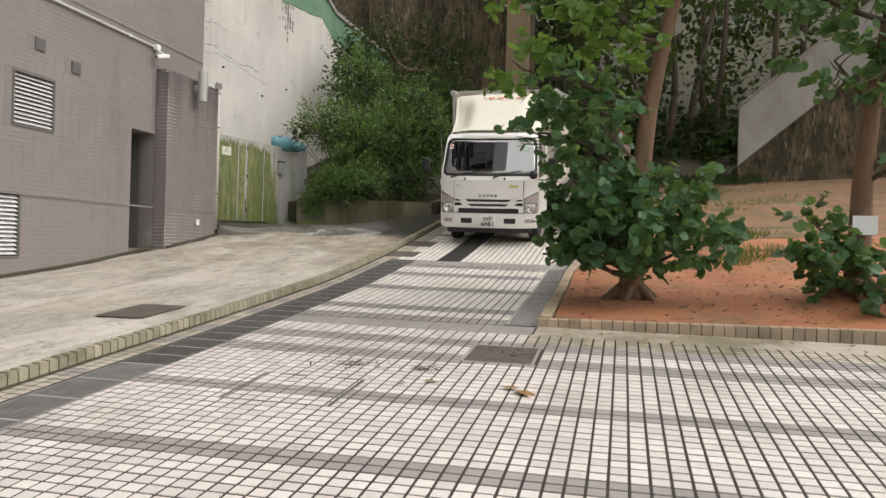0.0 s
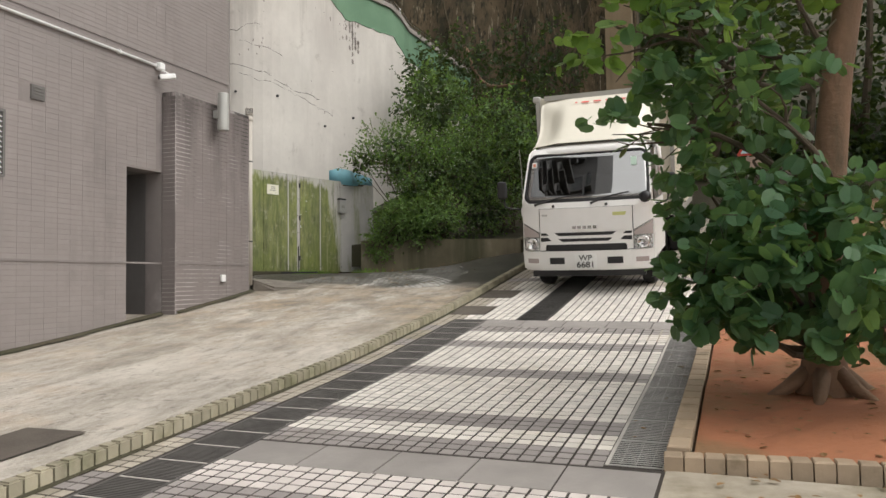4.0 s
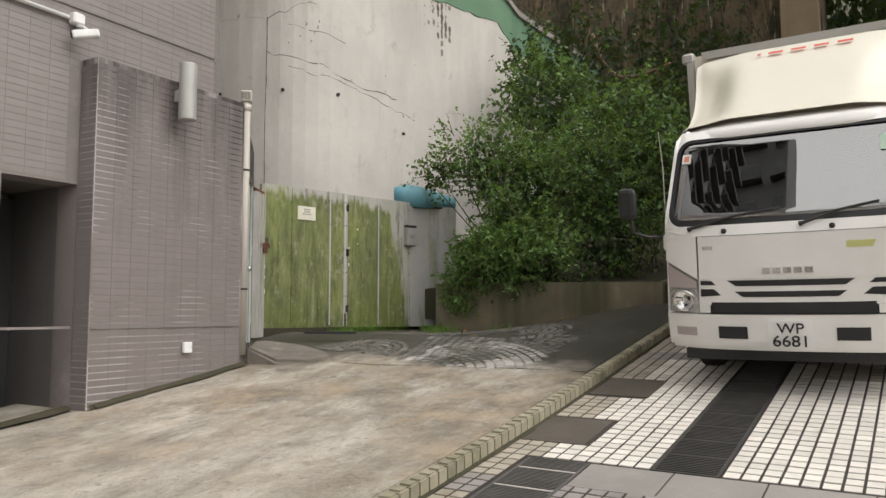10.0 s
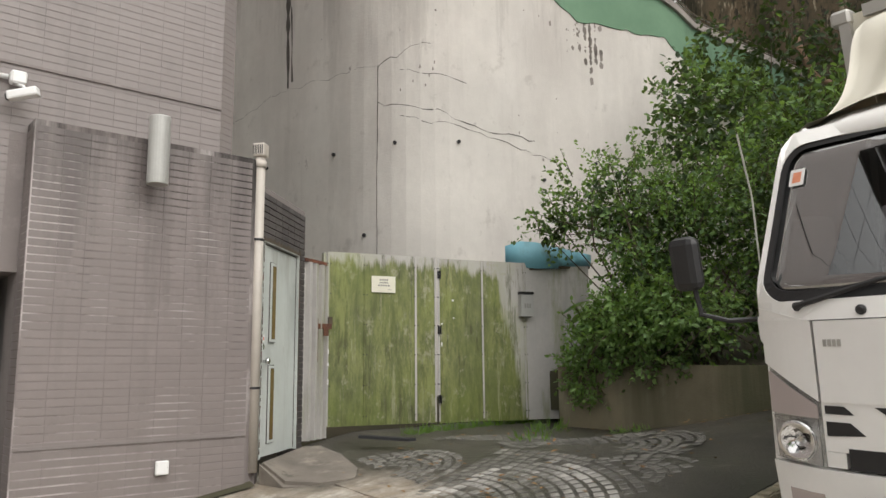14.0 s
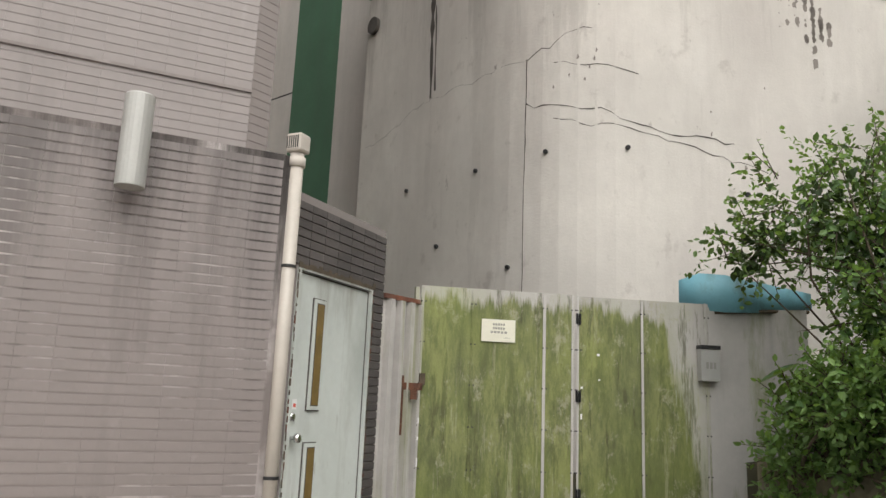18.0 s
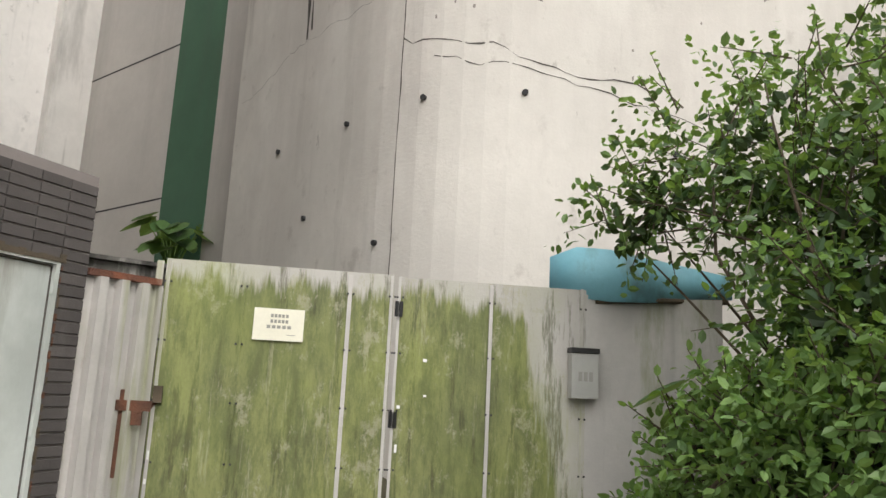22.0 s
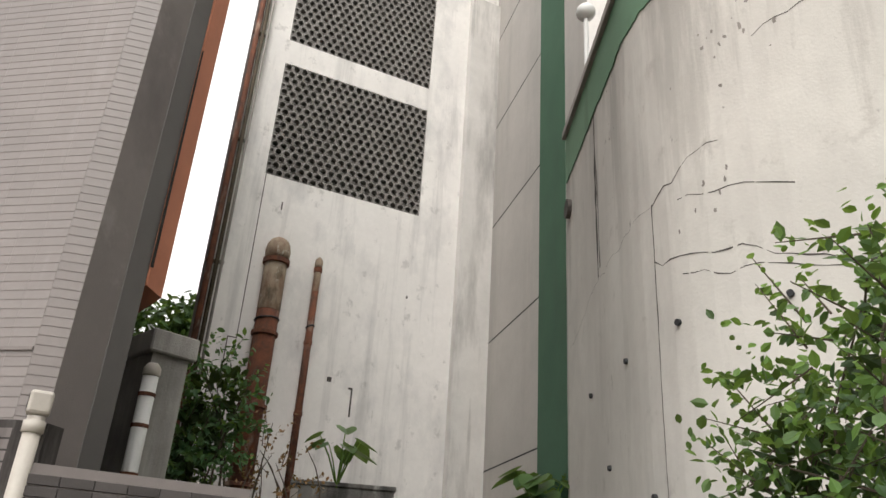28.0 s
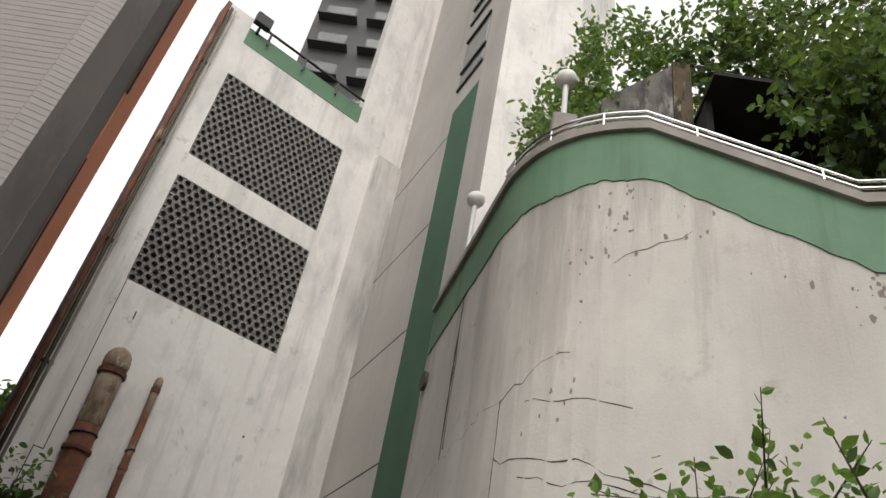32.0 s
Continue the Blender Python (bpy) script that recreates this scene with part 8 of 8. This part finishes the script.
def paving():
    """Square tiles laid along the ramp; those by the walker are pieces of their own."""
    proto = {}
    for key, m in (("light", M_TILE), ("grey", M_TILE_GREY), ("edge", M_TILE_EDGE), ("dirt", M_TILE_DIRT), ("cream", M_TILE_CREAM)):
        w, h = PITCH - GAP, PITCH - CROSS
        v, f = pieces([(Vector((-w / 2, -h / 2, 0)), Vector((w, 0, 0)), Vector((0, h, 0)), Vector((0, 0, 1)))], 0.013, 0.003)
        me = bpy.data.meshes.new("tile")
        me.from_pydata([tuple(p) for p in v], [], f)
        me.materials.append(m)
        proto[key] = me
    rest = {k: [] for k in proto}
    rng = random.Random(2)
    single = 0
    v = -6.0
    while v < 33:
        u = -3.955
        while u < (7.0 if v < 8.0 else (-1.0 if v < 17.2 else -0.4) + right_edge(v)):
            cu, cv = u + PITCH / 2, v + PITCH / 2
            if not any(a < cu < b and c < cv < d for a, b, c, d in SKIP) and not (cv > 7.62 and cu > (-0.58 if cv < 17.3 else -0.36) + right_edge(cv)) and not (8.1 < cv < 17.3 and cu > -0.955 + right_edge(cv)):
                key = "grey" if any(a <= cv < b for a, b in DARK) else "edge" if cu < -3.66 else "light"
                # Beside the lorry, shade and litter dirt are put into the duller tile.
                if cv > 15.6 and cu > -2.3 and key == "light":
                    key = "edge"
                if cv > 8.1 and key == "light":
                    key = "cream"
                if cv > 7.2 and cu > -0.6 and key == "light":
                    key = "dirt"
                tilt = rng.uniform(-0.0015, 0.0015)
                o = rp(u + GAP / 2, v + CROSS / 2, -0.012 + tilt)
                e1, e2 = rp(u + PITCH - GAP / 2, v + CROSS / 2, -0.012 + tilt) - o, rp(u + GAP / 2, v + PITCH - CROSS / 2, -0.012 + tilt) - o
                n = e1.cross(e2).normalized()
                if single < 300 and 4.2 < cv < 5.9 and -2.2 < cu < 0.2:
                    single += 1
                    t = new("tile", proto[key])
                    x, y, z = e1.normalized(), n.cross(e1.normalized()), n
                    t.matrix_basis = Matrix(((x.x, y.x, z.x, 0), (x.y, y.y, z.y, 0), (x.z, y.z, z.z, 0), (0, 0, 0, 1)))
                    t.matrix_basis.translation = o + e1 / 2 + e2 / 2
                    t.parent = road
                else:
                    rest[key].append((o, e1, e2, n))
            u += PITCH
        v += PITCH
    for key, rects in rest.items():
        vv, ff = pieces(rects, 0.013, 0.004)
        raw("tiles", vv, ff, proto[key].materials[0], road, kind="stuff")


def cover(name, u0, u1, v0, v1, m, label, lift=0.004, cat="cover"):
    c = [rp(u0, v0, lift), rp(u1, v0, lift), rp(u1, v1, lift), rp(u0, v1, lift)]
    bm = bmesh.new()
    lo, hi = [bm.verts.new(p - Vector((0, 0, 0.03))) for p in c], [bm.verts.new(p) for p in c]
    bm.faces.new(hi)
    for i in range(4):
        bm.faces.new((lo[i], lo[(i + 1) % 4], hi[(i + 1) % 4], hi[i]))
    return obj(name, bm, m, label=label, category=cat)


M_COVER_PALE = surface("pale_frame_mortar", (0.50, 0.47, 0.43), (0.40, 0.37, 0.34), 3, 0.8, bump=(60, 0.3))


def grate(u0, u1, v0, v1, unit, bar, m, label, edge=False):
    """A run of drain gratings: a near-black sheet for the unlit channel, and for each unit its frame and bars."""
    v = v0
    while v < v1 - 0.05:
        w = min(v + unit, v1)
        if edge:
            u0, u1 = -0.91 + right_edge(v), -0.56 + right_edge(v)
        g = empty("drain_grate", Matrix.Translation(rp((u0 + u1) / 2, v)), label, "drain grate", "drain grates along the ramp")
        base = rp((u0 + u1) / 2, v)

        def slab(name, ua, ub, va, vb, top, thick, material):
            c = [rp(ua, va, top), rp(ub, va, top), rp(ub, vb, top), rp(ua, vb, top)]
            bm = bmesh.new()
            lo, hi = [bm.verts.new(p - base - Vector((0, 0, thick))) for p in c], [bm.verts.new(p - base) for p in c]
            bm.faces.new(hi)
            for i in range(4):
                bm.faces.new((lo[i], lo[(i + 1) % 4], hi[(i + 1) % 4], hi[i]))
            return part(name, bm, material, g)
        slab("channel", u0, u1, v, w, -0.0008, 0.01, M_PIT)
        slab("frame", u0, u0 + 0.022, v, w, 0.004, 0.03, m if m != M_GRATE else M_COVER_PALE)
        slab("frame", u1 - 0.022, u1, v, w, 0.004, 0.03, m if m != M_GRATE else M_COVER_PALE)
        slab("end_bar", u0 + 0.02, u1 - 0.02, v + 0.002, v + 0.02, 0.004, 0.02, M_COVER_PALE if m in (M_GRATE_DARK, M_GRATE_MID) else m)
        rects = []
        half = 0.0045 if edge else 0.007
        if bar > 0:
            n = int((u1 - u0 - 0.04) / bar)
            for k in range(1, n):
                x = u0 + 0.02 + k * bar
                o = rp(x - 0.004, v + 0.022, -0.008)
                rects.append((o, rp(x + 0.004, v + 0.022, -0.008) - o, rp(x - 0.004, w, -0.008) - o, Vector((0, 0, 1))))
            for k in range(1, 4):
                y = v + 0.02 + (w - v - 0.02) * k / 4
                o = rp(u0 + 0.02, y - 0.004, -0.006)
                rects.append((o, rp(u1 - 0.02, y - 0.004, -0.006) - o, rp(u0 + 0.02, y + 0.004, -0.006) - o, Vector((0, 0, 1))))
        else:
            n = int((w - v - 0.02) / -bar)
            for k in range(1, n + 1):
                y = v + 0.02 + k * -bar
                o = rp(u0 + 0.02, y - half, -0.008)
                rects.append((o, rp(u1 - 0.02, y - half, -0.008) - o, rp(u0 + 0.02, y + half, -0.008) - o, Vector((0, 0, 1))))
            for k in range(1, 4 if edge else 1):
                x = u0 + (u1 - u0) * k / 4
                o = rp(x - 0.002, v + 0.022, -0.009)
                rects.append((o, rp(x + 0.002, v + 0.022, -0.009) - o, rp(x - 0.002, w, -0.009) - o, Vector((0, 0, 1))))
        for r in rects:
            vv, ff = pieces([r], 0.012, 0.001)
            raw("bar", [p - base for p in vv], ff, m, g)
        v = w


def kerbs():
    """Kerb tiles beside the driveway and round the soil bed."""
    kerb = tagged(empty("kerb", Matrix.Translation(rp(-4.03, 8)), kind="structure"), "mossy tiled kerb between driveway and ramp", "kerb")
    base = rp(-4.03, 8)
    rng = random.Random(5)
    v = -6.0
    while v < 19.4:
        d = 0.102
        j = rng.uniform(-0.003, 0.003)
        c = [rp(-4.068, v + 0.008), rp(-3.968, v + 0.008), rp(-3.968, v + d - 0.008), rp(-4.068, v + d - 0.008)]
        bm = bmesh.new()
        lo = [bm.verts.new(p - base - Vector((0, 0, 0.12))) for p in c]
        hi = [bm.verts.new(p - base + Vector((0, 0, 0.108 + j))) for p in c]
        bm.faces.new(hi)
        for i in range(4):
            bm.faces.new((lo[i], lo[(i + 1) % 4], hi[(i + 1) % 4], hi[i]))
        bmesh.ops.bevel(bm, geom=[e for e in bm.edges if all(x in hi for x in e.verts)], offset=0.012, segments=2, affect='EDGES')
        part("kerb_tile", bm, M_KERB, kerb)
        v += d
    core = bmesh.new()
    vs = np.linspace(-6, 19.4, 60)
    rows = [[core.verts.new(rp(u, q, z) - base) for u, z in ((-4.06, -0.1), (-3.988, -0.1), (-3.988, 0.085), (-4.06, 0.085))] for q in vs]
    for a, b in zip(rows, rows[1:]):
        for i in range(4):
            core.faces.new((a[i], a[(i + 1) % 4], b[(i + 1) % 4], b[i]))
    part("kerb_core", core, M_JOINT, kerb)
    bedding, dirt = bmesh.new(), bmesh.new()
    rows = [[bedding.verts.new(rp(u, q, z) - base) for u, z in ((-4.20, -0.1), (-4.062, -0.1), (-4.062, 0.088), (-4.20, 0.085))] for q in vs]
    for a, b in zip(rows, rows[1:]):
        for i in range(4):
            bedding.faces.new((a[i], a[(i + 1) % 4], b[(i + 1) % 4], b[i]))
    part("kerb_bedding", bedding, M_CONC, kerb, "concrete bedding behind the kerb")
    last = None
    for q in np.arange(-5.9, 19.3, 0.06):
        w = 0.012 + 0.05 * abs(noise.noise(Vector((q * 2.1, 3, 9)))) + 0.03 * abs(noise.noise(Vector((q * 9, 7, 2))))
        e = (dirt.verts.new(rp(-3.975, q, 0.022) - base), dirt.verts.new(rp(-3.972 + w, q, 0.004) - base))
        if last:
            dirt.faces.new((last[0], last[1], e[1], e[0]))
        last = e
    tagged(part("foot_dirt", dirt, M_EARTH, kerb, "dark dirt along the kerb's foot"), kind="stuff")

    bedk = tagged(empty("bed_kerb", Matrix.Translation(rp(-0.5, 8)), kind="structure"), "tan tiled kerb round the soil bed", "kerb")
    base = rp(-0.5, 8)

    def unit(a, b, side, h):
        a, b = Vector((*a, gz(a[1]))), Vector((*b, gz(b[1])))
        w = (b - a).normalized()
        n = Vector((-w.y, w.x, 0)) * side
        c = [a + w * 0.004, b - w * 0.004, b - w * 0.004 + n * 0.13, a + w * 0.004 + n * 0.13]
        bm = bmesh.new()
        lo = [bm.verts.new(p - base - Vector((0, 0, 0.15))) for p in c]
        hi = [bm.verts.new(p - base + Vector((0, 0, h))) for p in c]
        bm.faces.new(hi if side > 0 else hi[::-1])
        for i in range(4):
            bm.faces.new((lo[i], lo[(i + 1) % 4], hi[(i + 1) % 4], hi[i]))
        bmesh.ops.bevel(bm, geom=[e for e in bm.edges if all(x in hi for x in e.verts)], offset=0.008, segments=1, affect='EDGES')
        bmesh.ops.recalc_face_normals(bm, faces=bm.faces)
        part("kerb_tile", bm, M_KERB_TAN, bedk)
    fr = lambda k: (-0.57 + 0.112 * k, 8.11 + 0.065 * (0.112 * k))
    for k in range(82):
        unit(fr(k), fr(k + 1), 1, 0.088)
    for k in range(44):
        va, vb = 8.265 + k * 0.2, 8.265 + (k + 1) * 0.2
        a, b = rd(-0.57 + right_edge(va), va), rd(-0.57 + right_edge(vb), vb)
        unit(a, b, -1, 0.09)


def fans():
    """Old setts laid in fans on the apron."""
    apron = bpy.data.objects["gate_apron"]
    rng = random.Random(9)
    fans_at = [(-5.95, 14.75, 0.62, 2.0, 0, 105, 0.098, 0.112), (-4.85, 16.35, 0.2, 0.62, -30, 210, 0.098, 0.11), (-7.0, 15.75, 0.2, 0.75, -10, 170, 0.098, 0.11), (-5.6, 17.2, 0.2, 0.8, -20, 200, 0.098, 0.11), (-6.9, 17.0, 0.2, 0.7, -20, 200, 0.098, 0.11)]
    taken, rest = [], []
    for cx, cy, r0, r1, a0, a1, dr, ds in fans_at:
        r = r0
        while r < r1:
            m = max(2, int(r * radians(a1 - a0) / ds))
            turn = rng.uniform(0, 0.5)
            for q in range(m):
                a = radians(a0) + radians(a1 - a0) * (q + turn) / m
                x, y = cx + r * math.cos(a), cy + r * math.sin(a)
                if x > -4.35 - 0.01 * y or y < 15.25 or rng.random() < 0.04 or any(math.hypot(x - ox, y - oy) < 0.088 for ox, oy in taken):
                    continue
                taken.append((x, y))
                u = Vector((-math.sin(a), math.cos(a), 0)) * (radians(a1 - a0) * r / m - rng.uniform(0.018, 0.03))
                w = Vector((math.cos(a), math.sin(a), 0)) * (dr - rng.uniform(0.018, 0.028))
                o = Vector((x, y, 0)) - u / 2 - w / 2
                zs = [fz(*(o + d).xy) + 0.012 * noise.noise(Vector((o.x + d.x, o.y + d.y, 1))) - 0.003 for d in (Vector(), w, u)]
                o.z, w.z, u.z = zs[0], zs[1] - zs[0], zs[2] - zs[0]
                piece = (o, w, u, w.cross(u).normalized())
                if len(taken) <= 300:
                    vv, ff = pieces([piece], 0.006 + rng.uniform(0, 0.003), 0.012)
                    # The pale sheen tone goes only on the big fan's middle.
                    raw("sett", vv, ff, M_COBBLE if r1 > 1.5 and r < 1.85 and 12 < math.degrees(a) < 92 else M_COBBLE_DARK, apron)
                else:
                    rest.append(piece)
            r += dr
    vv, ff = pieces(rest, 0.006, 0.012)
    raw("setts", vv, ff, M_COBBLE_DARK, apron, kind="stuff")


def wall_tiles():
    """Long tiles in stack bond over the building's wall, its corner and the projecting bay."""
    L, H, g, gv = 0.20, 0.066, 0.0068, 0.0006
    rng = random.Random(6)

    def run(o, way, n, length, z0, z1, holes=(), gv=gv, g=g):
        rects = []
        cols = max(1, round(length / L))
        w = length / cols
        for j in range(int((z1 - z0) / H)):
            z = z0 + j * H
            for i in range(cols):
                c = (i + 0.5) * w
                if any(a < c + 0.08 and c - 0.08 < b and lo < z + H * 0.8 and z + H * 0.2 < hi for a, b, lo, hi in holes):
                    continue
                rects.append((o + way * (i * w + gv / 2) + Vector((0, 0, z + g / 2)), way * (w - gv), Vector((0, 0, H - g)), n))
        return rects
    Y, X = Vector((0, 1, 0)), Vector((1, 0, 0))
    # normal must follow u x v
    main = run(Vector((-8.112, 7.4, 0)), Y, X, 7.2, -0.2, TOP - 0.3, [(4.8, 5.53, -2, 3.47), (1.96, 2.82, 3.07, 3.87), (1.2, 2.17, 1.18, 2.12), (2.36, 2.58, 4.23, 4.43), (3.16, 3.38, 4.07, 4.27), (5.53, 7.2, -2, 4.6), (-1, 1.28, 8.5, 40)])
    v, f = pieces(main, 0.0025, 0.0005)
    raw("tiles", v, f, M_WALLTILE, wall_main, kind="stuff")
    cw = Vector((-0.083, 0.165, 0)).normalized()
    v, f = pieces(run(Vector((-8.112, 14.6, 0)), cw, cw.cross(Vector((0, 0, 1))), 0.184, 1.4, TOP - 0.3), 0.0025, 0.0005)
    raw("tiles", v, f, M_WALLTILE, bpy.data.objects["wall_chamfer"], kind="stuff")
    bay = run(Vector((-7.862, 12.94, 0)), Y, X, 1.89, 1.15, 4.67, (), 0.0015, 0.0115)
    bay += run(Vector((-8.10, 12.93, 0)), X, -Y, 0.238, 1.0, 4.67)
    near = [r for r in bay if 2.1 < r[0].z < 3.95 and r[3].x > 0.5][:300]
    keep = {id(r) for r in near}
    v, f = pieces([r for r in bay if id(r) not in keep], 0.0025, 0.0005)
    raw("tiles", v, f, M_BAYTILE, wall_annex, kind="stuff")
    o, u, w, n = near[0]
    v, f = pieces([(Vector((0, 0, 0)), u, w, n)], 0.0025, 0.0005)
    me = bpy.data.meshes.new("tile")
    me.from_pydata([tuple(p) for p in v], [], f)
    me.materials.append(M_BAYTILE)
    for r in near:
        t = new("tile", me)
        t.location = r[0]
        t.parent = wall_annex
    # dark bricks round the side door
    way = Vector((WB[0] - WA[0], WB[1] - WA[1], 0)).normalized()
    nrm = way.cross(Vector((0, 0, 1)))
    o = Vector((*WA, 0)) - nrm * 0.012
    rects = run(o, way, nrm, WL, 1.5, 4.46, [(d0 - 0.06, d0 + DL - 0.05, 1.0, 3.92)])
    for r in rects:
        v, f = pieces([r], 0.011, 0.004)
        raw("brick", v, f, M_BRICK, wall_door)


paving()
edging = bmesh.new()
rows = [[edging.verts.new(rp(u + right_edge(v), v, -0.0015)) for u in (-1.14, -0.9)] for v in np.arange(12.0, 17.3, 0.2)]
for a, b in zip(rows, rows[1:]):
    edging.faces.new((a[0], a[1], b[1], b[0]))
part("cut_edging", edging, M_TILE_EDGE, road, "mortared edge beside the drain")
fm = cover("manhole_cover", -1.04, -0.41, 6.35, 7.05, M_COVER_DARK, "dirty sunken manhole cover in the tiles", -0.002)
for a, b, c, d in ((-1.04, -1.015, 6.35, 7.05), (-0.435, -0.41, 6.35, 7.05), (-1.015, -0.435, 6.35, 6.375), (-1.015, -0.435, 7.025, 7.05)):
    rim = cover("rim", a, b, c, d, M_COVER, "", 0.004)
    rim.parent = fm
    rim.matrix_parent_inverse = fm.matrix_world.inverted()
rc = random.Random(12)
for k in range(46):
    u, v = (rc.gauss(-0.58, 0.07), rc.gauss(6.75, 0.1)) if k % 2 else (rc.uniform(-1.0, -0.45), rc.uniform(6.4, 7.0))
    s = rc.uniform(0.008, 0.035 if k % 2 else 0.016)
    clod = bmesh.new()
    bmesh.ops.create_icosphere(clod, subdivisions=1, radius=s)
    for q in clod.verts:
        q.co *= rc.uniform(0.7, 1.2)
        q.co.z *= 0.5
        q.co += rp(min(-0.43, max(-1.02, u)), v, 0.0)
    obj("soil_clod", clod, M_COVER_DARK, label="small clod of dark soil on the manhole cover", category="soil", group="clods on the manhole cover")
for k in range(5):
    cover("channel_cover", -3.27 + k * 0.54, -3.27 + (k + 1) * 0.54 - 0.012, 7.625, 8.035, M_COVER, "grey concrete channel cover across the ramp", 0.003)
cover("gully_strip", -0.56, 9.0, 7.63, 8.1, M_TILE_DIRT, "silted gully along the bed's kerb", 0.0015)
for k in range(5):
    cover("channel_cover", -3.27 + k * 0.53, -3.27 + (k + 1) * 0.53 - 0.012, 12.665, 13.075, M_COVER, "grey concrete channel cover across the ramp", 0.003)
cover("access_plate", -3.95, -3.46, 13.42, 14.01, M_COVER_DARK, "brown steel access plate", 0.005)
cover("access_plate", -3.93, -3.41, 14.72, 15.29, M_COVER_DARK, "brown steel access plate", 0.005)
raw("driveway_cover", [(x, y, fz(x, y) + 0.016) for x, y in ((-5.0, 6.95), (-4.45, 6.95), (-4.4, 7.75), (-4.95, 7.75))], [(0, 1, 2, 3)], M_COVER_DARK, label="dark cover plate in the concrete driveway", category="cover")
for a, b, c, d in ((-2.42, -2.39, 4.80, 5.53), (-1.62, -1.59, 4.80, 5.53), (-2.39, -1.62, 4.80, 4.82), (-2.39, -1.62, 5.51, 5.53)):
    cover("cover_frame", a, b, c, d, M_GRATE_DARK, "thin metal frame of a tiled inspection cover", 0.002, "frame")
grate(-3.71, -3.28, -2.0, 5.5, 0.5, -0.022, M_GRATE_MID, "worn grey drain grate along the ramp")
grate(-3.71, -3.28, 5.5, 13.07, 0.335, -0.022, M_GRATE_DARK, "dark iron drain grate along the ramp")
grate(-2.90, -2.49, 13.09, 19.5, 0.33, -0.03, M_GRATE_BLACK, "black iron drain grate under the lorry")
grate(-0.93, -0.58, 8.11, 17.2, 0.5, -0.036, M_GRATE, "galvanised drain grate beside the soil bed", True)
kerbs()
fans()
wall_tiles()
